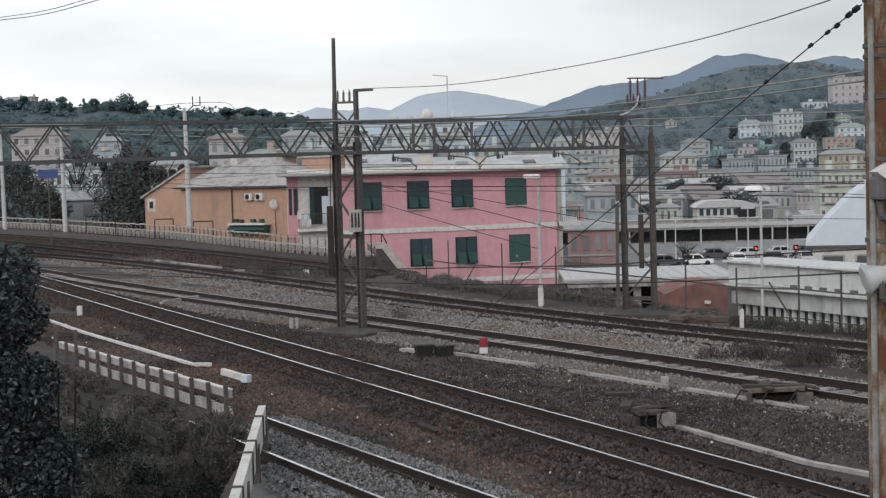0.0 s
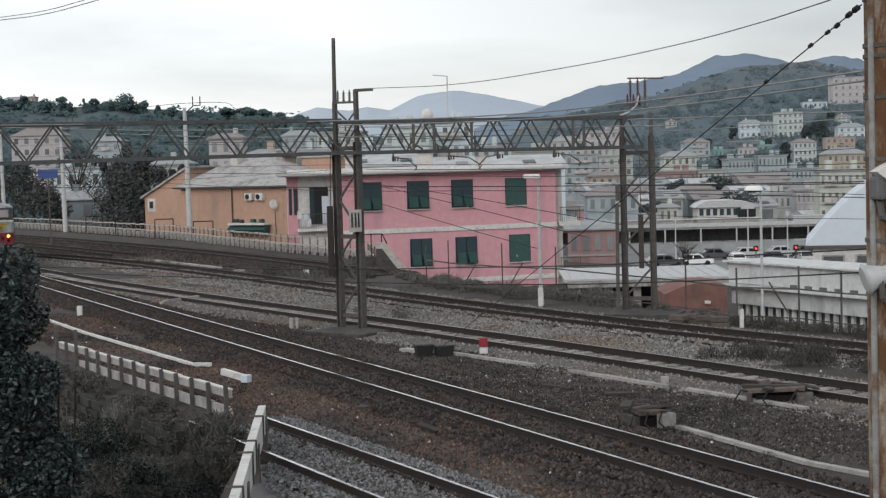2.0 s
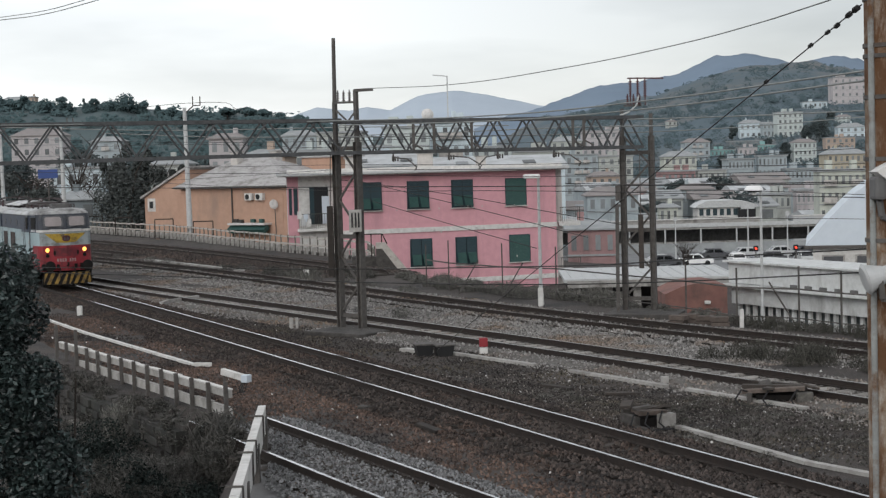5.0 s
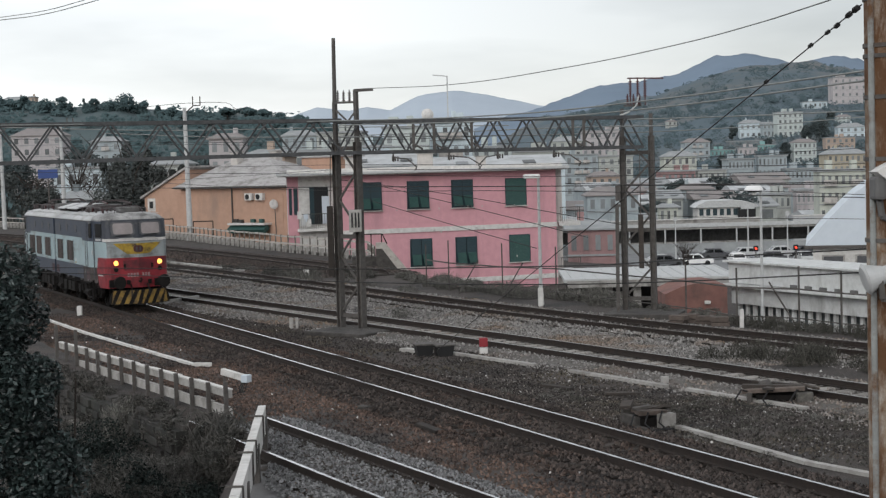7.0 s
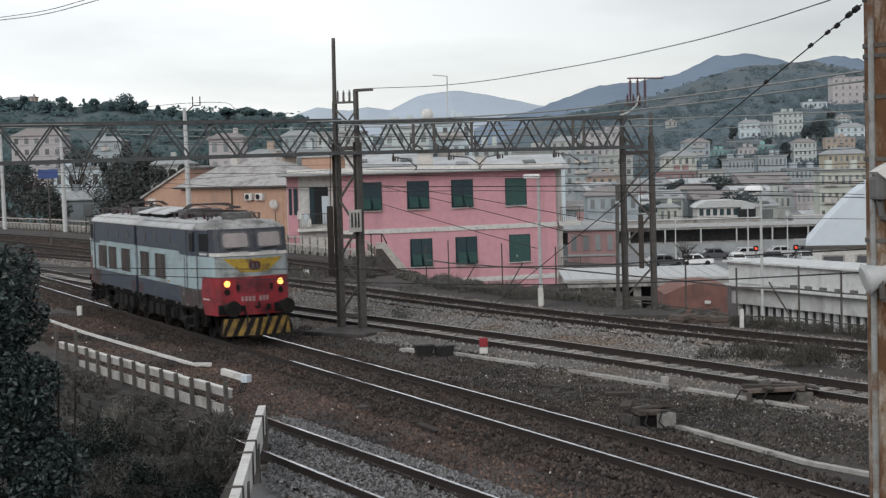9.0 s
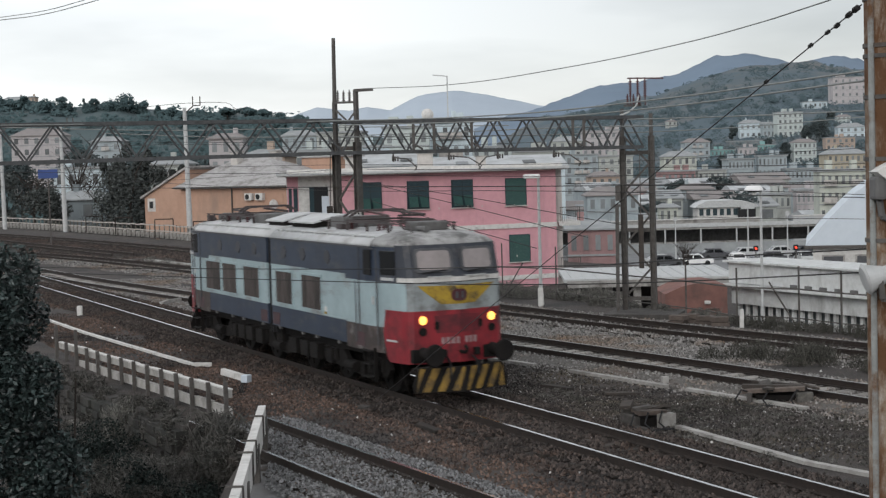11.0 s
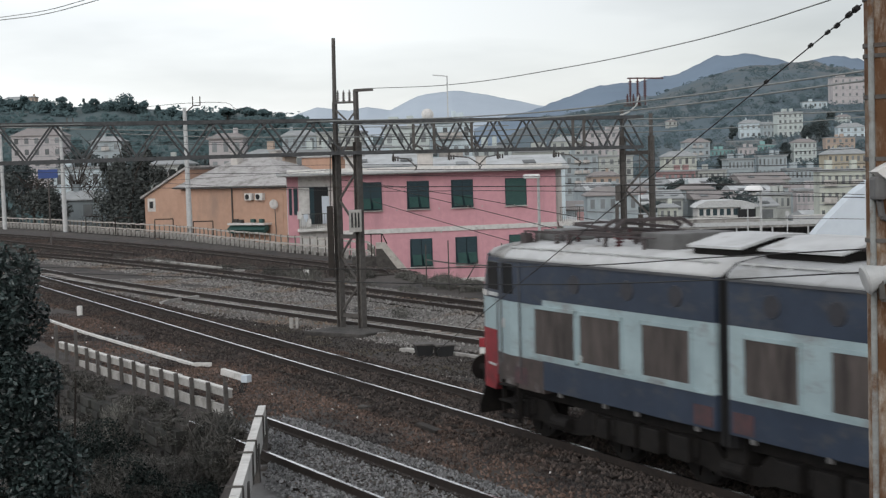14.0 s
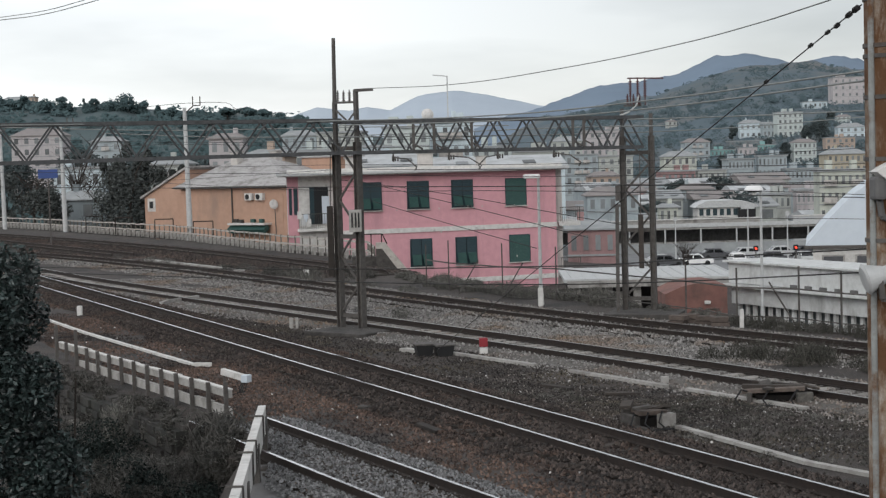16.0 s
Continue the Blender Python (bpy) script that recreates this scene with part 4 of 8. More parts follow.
def orange_house():
    h = thing("orange_house", facade_pose(-23.5, 136.0, -13.0, 128.5), "orange stucco house with pale hipped slate roof", "house")
    ln = math.hypot(10.5, 7.5)
    part("wall", box(bm_new(), (ln / 2, 5, 0.0), (ln, 10, 7.8)), M_ORANGE, h, "orange stucco walls")
    part("side_wing", prism(bm_new(), ((-5.5, -3.9), (-0.05, -3.9), (-0.05, 5.6), (-5.5, 3.15)), 0.7, 5.7), M_ORANGE, h, "orange side wing under a sloping eave")
    rf = part("roof", hip_roof(bm_new(), -0.5, ln + 0.5, -0.5, 10.4, 4.05, 2.5, 0.20, 0.52), M_SLATE, h, "pale worn hipped slate roof")
    part("wing_roof", prism(bm_new(), ((-5.85, 3.0), (0.3, 5.77), (0.3, 5.97), (-5.85, 3.2)), 0.45, 6.0), M_SLATE, h, "sloping slate side roof")
    part("gutter", box(bm_new(), (ln / 2, -0.56, 3.98), (ln + 1.0, 0.12, 0.12)), M_STEEL, rf)
    part("upper_storey", box(bm_new(), (10.6, 8.6, 4.6), (4.6, 3.0, 3.6)), M_ORANGE, h, "orange rear upper storey")
    part("upper_roof", box(bm_new(), (10.6, 8.6, 6.45), (5.0, 3.4, 0.14), bevel=0.03), M_SLATE, h)
    for px, py in ((3.2, 4.0), (6.2, 6.0)):
        ch = part("chimney", box(bm_new(), (px, py, 6.1), (0.8, 0.8, 1.9), bevel=0.03), M_PLASTER, rf)
        part("cap", box(bm_new(), (px, py, 7.1), (1.0, 1.0, 0.12)), M_CONC, ch)
    part("downpipe", bar(bm_new(), (6.28, -0.08, -1), (6.28, -0.08, 3.9), 0.13, None, 8), M_STEEL, h, "dark downpipe")
    # recessed balcony with awning strip, two air conditioners and a dish
    part("recess", box(bm_new(), (9.4, -0.015, 1.5), (5.6, 0.05, 3.6)), M_ORANGE, h)
    for px in (8.5, 9.75):
        ac = part("air_conditioner", box(bm_new(), (px, -0.22, 3.1), (0.85, 0.4, 0.62), bevel=0.03), M_WHITE, h, "white air conditioner unit")
        part("fan_grille", bar(bm_new(), (px - 0.1, -0.42, 3.1), (px - 0.1, -0.45, 3.1), 0.46, None, 16), M_DARK, ac)
    part("balcony", box(bm_new(), (8.7, -0.5, 0.75), (4.3, 1.1, 0.18), bevel=0.02), M_WHITE, h, "balcony with clothes rail")
    part("awning", box(bm_new(), (8.7, -0.75, 0.32), (4.3, 0.7, 0.42), m=pose(0, 0, 0, 35)), M_SHUTTERB, h, "rolled green awning")
    for px, z in ((7.2, 1.3), (7.8, 1.25), (9.2, 1.3), (10.2, 1.3)):
        part("balcony_clutter", box(bm_new(), (px, -0.6, z - 0.27), (0.42, 0.3, 0.32), bevel=0.04), M_SHUTTERB if px > 8 else M_DIRTCONC, h)
    ds = bm_new()
    bmesh.ops.create_cone(ds, cap_ends=True, segments=24, radius1=0.42, radius2=0.28, depth=0.06, matrix=pose(11.75, -0.7, 2.45, 80, 0, 70))
    dish = part("satellite_dish", ds, M_WHITE, h, "round white satellite dish")
    part("bracket", wire_path(bm_new(), [(11.75, -0.6, 2.4), (11.75, -0.5, -0.2), (11.75, 0.0, -0.3)], 0.06), M_STEEL, dish)
    w = window_parts(h, -4.6, 2.45, 0.5, 0.62, "dark", 0.68)
    part("surround", box(bm_new(), (-4.6, 0.70, 2.45), (1.0, 0.06, 1.2)), M_WHITE, w)
    return h


pink_house()
orange_house()


# ---- masts and gantry ----
def lattice_mast(x0, y0, x1, y1, top0, top1, brace_to, label):
    """Two steel legs with cross bracing between them."""
    m = thing("lattice_mast", pose(0, 0, 0), label, "mast", "masts of the gantry")
    a, b = Vector((x0, y0, 0)), Vector((x1, y1, 0))
    d = (b - a).normalized()
    q = math.atan2(d.y, d.x)
    for p0, top in ((a, top0), (b, top1)):
        bm = bm_new()
        prism(bm, ((-0.10, -0.12), (-0.075, -0.12), (-0.075, -0.015), (0.075, -0.015), (0.075, -0.12), (0.10, -0.12), (0.10, 0.12), (0.075, 0.12), (0.075, 0.015), (-0.075, 0.015), (-0.075, 0.12), (-0.10, 0.12)), -0.4, 6.2, "z")
        prism(bm, ((-0.06, -0.07), (0.06, -0.07), (0.06, 0.07), (-0.06, 0.07)), 6.2, top, "z")
        bmesh.ops.transform(bm, matrix=Matrix.Translation(p0) @ Matrix.Rotation(q, 4, "Z"), verts=bm.verts)
        part("leg", bm, M_STEEL, m, "dark steel leg of riveted channels")
    z, k = 0.35, 0
    while z < brace_to:
        bm = bm_new()
        s, e = (a, b) if k % 2 == 0 else (b, a)
        bar(bm, s + Vector((0, 0, z)), e + Vector((0, 0, z + 1.15)), 0.07, 0.05)
        part("brace", bm, M_STEEL, m)
        z += 0.95
        k += 1
    for z in (0.3, brace_to * 0.5, brace_to):
        part("tie_plate", box(bm_new(), (a + b) / 2 + Vector((0, 0, z)), ((b - a).length + 0.2, 0.06, 0.14), q), M_STEEL, m)
    part("footing", box(bm_new(), (a + b) / 2 + Vector((0.1, -0.7, -0.26)), ((b - a).length + 1.6, 2.2, 0.3), q, bevel=0.04), M_DIRTCONC, m, "dirty concrete footing")
    return m


def cross_arm(m, p, d, n=3):
    """A short top arm with ribbed insulators."""
    p, d = Vector(p), Vector(d)
    part("arm", bar(bm_new(), p - d * 0.15, p + d, 0.07, 0.07), M_STEEL, m)
    for i in range(n):
        c = p + d * (i / max(1, n - 1) * 0.8 + 0.1)
        bm = bm_new()
        for k in range(4):
            bar(bm, c + Vector((0, 0, 0.05 + k * 0.08)), c + Vector((0, 0, 0.10 + k * 0.08)), 0.12, 0.07, 10)
        bar(bm, c, c + Vector((0, 0, 0.42)), 0.035)
        part("insulator", bm, M_MAROON if n == 3 else M_STEEL, m, "dark ribbed insulator")


mast_a = lattice_mast(-3.56, 51.5, -2.80, 50.9, 7.6, 7.95, 6.0, "tall dark steel lattice mast carrying the gantry beside the track")
part("top_pole", bar(bm_new(), (-3.56, 51.5, 7.4), (-3.53, 51.4, 9.75), 0.15, 0.13, 10), M_STEEL, mast_a)
cross_arm(mast_a, (-3.5, 51.2, 7.55), (0.75, -0.15, 0), 4)
part("stay", wire_path(bm_new(), [(-3.5, 51.2, 7.3), (-3.1, 51.0, 6.9), (-2.85, 50.9, 7.2)], 0.05), M_STEEL, mast_a)
part("top_arm", bar(bm_new(), (-2.85, 50.9, 7.93), (-2.2, 50.3, 7.92), 0.10, 0.06), M_STEEL, mast_a)
part("switch_box", box(bm_new(), (-2.92, 50.55, 3.55), (0.42, 0.28, 0.75), bevel=0.03), M_CONC, mast_a, "grey switch box with dark slots")
for dx in (-0.1, 0.02, 0.12):
    part("slot", box(bm_new(), (-2.92 + dx, 50.405, 3.58), (0.06, 0.012, 0.5)), M_DARK, mast_a)
part("weight_stack", box(bm_new(), (-3.82, 51.3, 2.85), (0.2, 0.2, 2.4), bevel=0.02), M_SLEEPER, mast_a, "dark stack of tension weights")
part("weight_rope", bar(bm_new(), (-3.8, 51.3, 4.0), (-3.75, 51.3, 5.9), 0.03), M_STEEL, mast_a)
mast_b = lattice_mast(6.62, 54.72, 7.62, 54.4, 7.2, 7.0, 5.6, "dark steel lattice mast at the end of the gantry")
cross_arm(mast_b, (6.75, 54.5, 7.3), (0.55, 0.0, 0), 3)
for dx in (0.15, 0.42, 0.68):
    bm = bm_new()
    for i in range(7):
        bar(bm, (6.75 + dx, 54.4, 7.62 + i * 0.085), (6.75 + dx, 54.4, 7.67 + i * 0.085), 0.15, 0.08, 10)
    bar(bm, (6.75 + dx, 54.4, 7.3), (6.75 + dx, 54.4, 8.3), 0.04)
    part("isolator_post", bm, M_MAROON, mast_b, "maroon ribbed isolator post")
part("isolator_arm", bar(bm_new(), (6.8, 54.4, 8.28), (8.1, 54.4, 8.25), 0.05), M_MAROON, mast_b)
part("jumper_lead", wire_path(bm_new(), [(7.2, 54.35, 7.65), (7.1, 54.3, 7.3), (6.8, 54.3, 7.05), (6.5, 54.3, 6.95)], 0.06, 6), M_PALE, mast_b, "pale braided lead")
part("weight_stack", box(bm_new(), (7.16, 54.2, 2.4), (0.17, 0.17, 1.95), bevel=0.02), M_SLEEPER, mast_b, "dark stack of tension weights")
part("weight_rope", bar(bm_new(), (7.16, 54.2, 3.3), (7.16, 54.2, 5.6), 0.03), M_STEEL, mast_b)
part("switch_box", box(bm_new(), (6.38, 54.4, 4.15), (0.18, 0.2, 0.55), bevel=0.03), M_STEEL, mast_b)
gp = thing("guide_post", pose(6.25, 54.0, 0), "slim rusty guide post beside the gantry mast", "post")
part("post", bar(bm_new(), (0, 0, -0.4), (0.04, 0, 3.7), 0.12), M_STEEL, gp)
part("head", box(bm_new(), (0.04, 0, 3.72), (0.26, 0.16, 0.1), bevel=0.02), M_STEEL, gp)


def truss(name, a, b, z0a, z0b, z1, depth, bays, label):
    """A box truss between two points on plan; its lower chord runs from z0a to z0b."""
    g = thing(name, pose(0, 0, 0), label, "gantry")
    a, b = Vector((*a, 0)), Vector((*b, 0))
    d = (b - a).normalized()
    n = Vector((-d.y, d.x, 0)) * depth
    for off in (Vector(), n):
        part("top_chord", bar(bm_new(), a + off + Vector((0, 0, z1)), b + off + Vector((0, 0, z1)), 0.11, 0.11), M_TRUSS, g)
        part("bottom_chord", bar(bm_new(), a + off + Vector((0, 0, z0a)), b + off + Vector((0, 0, z0b)), 0.12, 0.12), M_TRUSS, g)
        for i in range(bays):
            p, q, mid = a.lerp(b, i / bays), a.lerp(b, (i + 1) / bays), a.lerp(b, (i + 0.5) / bays)
            zp, zq = z0a + (z0b - z0a) * i / bays, z0a + (z0b - z0a) * (i + 1) / bays
            part("diagonal", bar(bm_new(), p + off + Vector((0, 0, zp)), mid + off + Vector((0, 0, z1)), 0.055, 0.055), M_TRUSS, g)
            part("diagonal", bar(bm_new(), mid + off + Vector((0, 0, z1)), q + off + Vector((0, 0, zq)), 0.055, 0.055), M_TRUSS, g)
    for i in range(bays + 1):
        p = a.lerp(b, i / bays)
        zp = z0a + (z0b - z0a) * i / bays
        part("cross_strut", bar(bm_new(), p + Vector((0, 0, zp)), p + n + Vector((0, 0, zp)), 0.05), M_TRUSS, g)
        part("cross_strut", bar(bm_new(), p + Vector((0, 0, z1)), p + n + Vector((0, 0, z1)), 0.05), M_TRUSS, g)
    return g


gantry = truss("gantry", (-3.3, 50.6), (7.3, 54.1), 5.84, 5.80, 6.88, 0.75, 9, "grey steel lattice gantry spanning the tracks")
truss("gantry", (-19.0, 43.8), (-3.3, 50.6), 5.72, 5.84, 6.94, 0.75, 10, "grey steel lattice gantry spanning the tracks")
# hanging brackets under the gantry
for x, y, dx in ((0.3, 51.79, 1.1), (4.0, 53.01, 0.9), (2.0, 52.35, -0.7), (-1.6, 51.16, 0.8)):
    part("drop_bar", bar(bm_new(), (x, y, 5.85), (x, y, 5.5), 0.06), M_STEEL, gantry)
    part("registration_arm", wire_path(bm_new(), [(x, y, 5.65), (x + dx * 0.6, y - 0.3, 5.58), (x + dx, y - 0.5, 5.30), (x + dx * 0.9, y - 0.5, 5.18)], 0.045, 6), M_STEEL, gantry, "bent arm holding the contact wire")
    bm = bm_new()
    for k in range(3):
        bar(bm, (x - 0.05 + k * 0.09, y, 5.6), (x + k * 0.09, y, 5.6), 0.16, None, 10)
    part("insulator", bm, M_STEEL, gantry)
for x, y in ((-0.9, 51.39), (-0.2, 51.62), (4.7, 53.24), (5.1, 53.37), (1.1, 52.05)):
    part("hanger", bar(bm_new(), (x, y, 5.8), (x, y, 6.95), 0.10), M_STEEL, gantry, "dark upright hanger")
    part("hanger_bracket", bar(bm_new(), (x, y, 6.1), (x + 0.3, y - 0.2, 5.9), 0.05), M_STEEL, gantry)


def wire(name, pts, w):
    words = {"span_wire": "thin sagging span wire", "feeder_cable": "grey feeder cable strung along the line", "contact_wire": "contact wire above the track", "catenary_wire": "thin catenary wire", "guy_wire": "slanting guy wire", "low_wire": "thin low cable"}
    cu = bpy.data.curves.new(name, "CURVE")
    cu.dimensions, cu.bevel_depth, cu.bevel_resolution, cu.resolution_u = "3D", w / 2, 1, 8
    sp = cu.splines.new("BEZIER")
    sp.bezier_points.add(len(pts) - 1)
    for bp, q in zip(sp.bezier_points, pts):
        bp.co, bp.handle_left_type, bp.handle_right_type = q, "AUTO", "AUTO"
    cu.materials.append(M_CABLE if name in ("feeder_cable", "span_wire") else M_WIRE)
    return tagged(new(name, cu), words[name] + " of dark metal", "wire", "overhead wires")


# ---- overhead wires ----
wire("span_wire", [(-2.36, 50.00, 7.94), (0.41, 46.00, 7.78), (3.40, 40.50, 7.85), (5.49, 34.50, 7.93), (6.24, 30.00, 7.93), (6.51, 25.00, 7.87)], 0.026)
wire("span_wire", [(-17.29, 60.00, 11.56), (-14.97, 58.00, 11.54), (-12.45, 56.00, 11.79)], 0.035)
wire("span_wire", [(-17.28, 60.00, 11.67), (-14.97, 58.00, 11.67), (-12.97, 56.00, 11.80)], 0.030)
wire("feeder_cable", [(-13.39, 46.00, 6.92), (-3.33, 50.00, 6.90), (2.06, 45.00, 6.79), (5.29, 40.00, 6.87), (8.46, 30.00, 6.96)], 0.045)
wire("feeder_cable", [(-3.33, 50.00, 6.75), (2.06, 45.00, 6.62), (5.28, 40.00, 6.66), (8.46, 30.00, 6.77)], 0.045)
wire("feeder_cable", [(6.62, 54.00, 6.79), (9.78, 50.00, 6.69), (12.68, 45.00, 6.61)], 0.045)
wire("feeder_cable", [(-3.34, 50.00, 6.36), (4.65, 56.00, 6.36), (11.73, 60.00, 6.52), (16.91, 60.00, 6.80)], 0.045)
wire("contact_wire", [(-20.51, 70.00, 4.91), (-12.35, 62.00, 4.75), (-3.40, 50.00, 4.71), (4.79, 40.00, 4.66), (9.00, 32.00, 4.73)], 0.028)
wire("contact_wire", [(-23.40, 80.00, 5.63), (-6.52, 62.00, 5.17), (4.12, 50.00, 4.86), (10.69, 38.00, 4.93)], 0.022)
wire("contact_wire", [(4.94, 60.00, 4.48), (8.80, 50.00, 4.43), (11.81, 42.00, 4.50)], 0.035)
wire("contact_wire", [(-20.27, 90.00, 5.07), (-4.45, 62.00, 4.42), (2.23, 50.00, 4.43), (8.43, 30.00, 4.45)], 0.022)
wire("catenary_wire", [(-3.73, 55.00, 4.92), (0.35, 50.00, 4.35), (3.76, 46.00, 3.72), (5.25, 44.00, 3.45)], 0.022)
wire("catenary_wire", [(-2.90, 55.00, 4.82), (1.22, 48.00, 3.88), (4.05, 42.00, 3.21)], 0.022)
wire("catenary_wire", [(-2.47, 52.00, 4.19), (0.30, 46.00, 3.51), (2.50, 40.00, 3.05)], 0.020)
guy = wire("guy_wire", [(3.93, 14.00, 6.69), (0.52, 26.00, 2.63), (-1.90, 34.52, -0.25)], 0.013)
part("anchor", box(bm_new(), (-1.92, 34.6, -0.24), (0.3, 0.3, 0.12), bevel=0.02), M_DIRTCONC, guy)
wire("low_wire", [(-9.08, 30.00, 3.54), (-1.31, 24.00, 3.70), (0.51, 21.00, 3.88), (1.92, 18.50, 4.04), (2.89, 16.50, 4.22), (3.82, 13.50, 4.46)], 0.016)
wire("low_wire", [(-9.09, 30.00, 3.47), (-2.22, 24.00, 3.54), (-0.21, 21.50, 3.63), (1.53, 19.00, 3.77), (2.65, 17.00, 3.93), (3.81, 13.50, 4.25)], 0.016)
wire("catenary_wire", [(-21.92, 75.00, 6.04), (-11.88, 66.00, 5.59), (-3.78, 56.00, 5.46), (4.13, 50.00, 5.28), (11.26, 40.00, 5.48)], 0.020)
wire("catenary_wire", [(-27.84, 95.00, 4.63), (-17.92, 90.00, 4.87), (-3.78, 56.00, 5.29)], 0.020)
wire("contact_wire", [(5.08, 62.00, 3.36), (9.14, 52.00, 3.29), (12.36, 44.00, 3.42)], 0.020)
wire("feeder_cable", [(-20.39, 70.00, 7.66), (-11.82, 66.00, 7.20), (-4.13, 62.00, 7.01), (2.65, 58.00, 6.80)], 0.045)
wire("feeder_cable", [(-16.80, 75.00, 7.41), (-9.40, 70.00, 6.91), (-1.88, 64.00, 6.71), (4.65, 56.00, 6.61), (7.90, 50.00, 6.44)], 0.045)
wire("catenary_wire", [(-23.32, 80.00, 7.40), (-12.91, 72.00, 6.81), (-4.28, 64.00, 6.49), (2.64, 58.00, 6.41)], 0.024)
wire("catenary_wire", [(-20.35, 80.00, 6.84), (-11.57, 72.00, 6.66), (-3.33, 64.00, 6.17), (3.94, 58.00, 6.12)], 0.022)
wire("catenary_wire", [(-2.93, 60.00, 5.26), (2.52, 56.00, 5.12), (7.56, 48.00, 5.07), (11.82, 42.00, 5.05)], 0.024)
wire("contact_wire", [(7.18, 60.00, 4.06), (10.13, 52.00, 4.18), (12.93, 46.00, 4.08)], 0.022)
wire("catenary_wire", [(-28.19, 143.00, 11.66), (-23.90, 143.00, 11.92), (-15.59, 120.00, 10.15)], 0.050)
wire("catenary_wire", [(7.49, 54.00, 4.62), (9.75, 50.00, 4.71), (12.94, 46.00, 4.65)], 0.030)
# insulators on the guy wire
for x, y, z, s in ((3.91, 14.05, 6.67, 1.0), (3.88, 14.19, 6.63, 0.9), (3.82, 14.40, 6.55, 0.8), (3.77, 14.56, 6.50, 0.7), (3.68, 14.87, 6.40, 0.7), (3.43, 15.76, 6.10, 0.7)):
    bm = bm_new()
    d = Vector((-3.410, 12.000, -4.060)).normalized()
    for k in range(3):
        bar(bm, Vector((x, y, z)) + d * (k * 0.03 * s), Vector((x, y, z)) + d * (k * 0.03 * s + 0.022 * s), 0.06 * s, 0.04 * s, 10)
    part("strain_insulator", bm, M_WIRE, guy, "dark ribbed strain insulator")


# ---- street and platform lamps ----
def lamp_post(x, y, z0, z1, style, label):
    m = thing("street_lamp", pose(x, y, 0), label, "street lamp", "lamps along the line")
    bm = bm_new()
    bar(bm, (0, 0, z0), (0, 0, z1), 0.15, 0.10, 12)
    part("pole", bm, M_PALE, m, "pale painted pole")
    bm = bm_new()
    if style == "flat":
        box(bm, (-0.26, 0, z1 + 0.03), (0.66, 0.36, 0.17), bevel=0.07)
        part("head", bm, M_LAMPWHITE, m, "white flat lamp head")
    else:
        for r0, r1, h0, h1 in ((0.40, 0.38, 0.0, 0.07), (0.38, 0.30, 0.07, 0.17), (0.30, 0.14, 0.17, 0.25), (0.10, 0.09, -0.18, 0.0)):
            bar(bm, (-0.28, 0, z1 + h0), (-0.28, 0, z1 + h1), r0 * 2, r1 * 2, 20)
        part("head", bm, M_LAMPWHITE, m, "white round lamp hood")
        part("lens", bar(bm_new(), (-0.28, 0, z1 - 0.06), (-0.28, 0, z1), 0.5, 0.7, 20), M_SOOT_SHADE, m)
    part("base", bar(bm_new(), (0, 0, z0), (0, 0, z0 + 0.55), 0.26, 0.2, 10), M_WHITE, m)
    return m


lamp_post(3.80, 58.9, -0.3, 4.78, "flat", "pale lamp post with flat white head beside the track")
lamp_post(13.15, 62.0, -3.3, 3.95, "hood", "pale lamp post with round white hood")

for x, y, top in ((-20.9, 124.5, 10.7), (-38.1, 152.0, 10.3), (-47.7, 164.0, 10.6)):
    m = thing("concrete_pole", pose(x, y, 0), "pale tapered concrete pole beside the white railing", "pole", "concrete poles")
    part("shaft", bar(bm_new(), (0, 0, -0.3), (-0.1, 0, top), 0.50, 0.30, 14), M_PALE, m)
    bm = bm_new()
    wire_path(bm, [(0, 0, top - 0.4), (0.6, 0, top + 0.1), (0.6, 0, top + 0.9)], 0.08)
    wire_path(bm, [(0.6, 0, top + 0.15), (1.2, 0, top + 0.15), (1.2, 0, top + 0.9)], 0.08)
    part("bracket", bm, M_STEEL, m)

# ---- the rusty pole by the camera with lamp and loudspeaker ----
rp = thing("rusty_pole", pose(3.835, 13.0, 0), "rusty round steel pole with flaking pale paint", "pole")
part("shaft", bar(bm_new(), (0, 0, -2.0), (0, 0, 9.0), 0.325, 0.325, 28), M_RUST, rp, smooth=False)
part("conduit", bar(bm_new(), (-0.137, -0.10, -2.0), (-0.137, -0.10, 9.0), 0.055, None, 12), M_FLAKE, rp, "pale pipe strapped to the pole")
for z in (6.62, 6.22, 6.13, 5.78, 5.25, 4.55):
    part("strap", bar(bm_new(), (0, 0, z), (0, 0, z + 0.035), 0.35, None, 28), M_STEEL, rp, "steel strap")
bm = bm_new()
prism(bm, [(-0.165 + 0.34 * i / 8, 5.13 + 0.13 * math.sin(math.pi * min(1, i / 8 + 0.12) * 0.62)) for i in range(9)] + [(0.175, 4.98), (0.1, 5.03), (-0.08, 5.09)], -0.34, -0.08)
part("lamp_hood", bm, M_WHITE, rp, "white curved lamp hood")
part("lamp_body", box(bm_new(), (-0.125, -0.21, 5.02), (0.10, 0.20, 0.20), bevel=0.03), M_SOOT_SHADE, rp, "dark lamp body under the hood")
part("lamp_bracket", wire_path(bm_new(), [(-0.11, -0.2, 4.93), (-0.09, -0.2, 4.78), (0.05, -0.18, 4.72)], 0.06, 8), M_SOOT_SHADE, rp)
bm = bm_new()
bar(bm, (-0.245, -0.24, 4.245), (-0.09, -0.24, 4.285), 0.262, 0.15, 24)
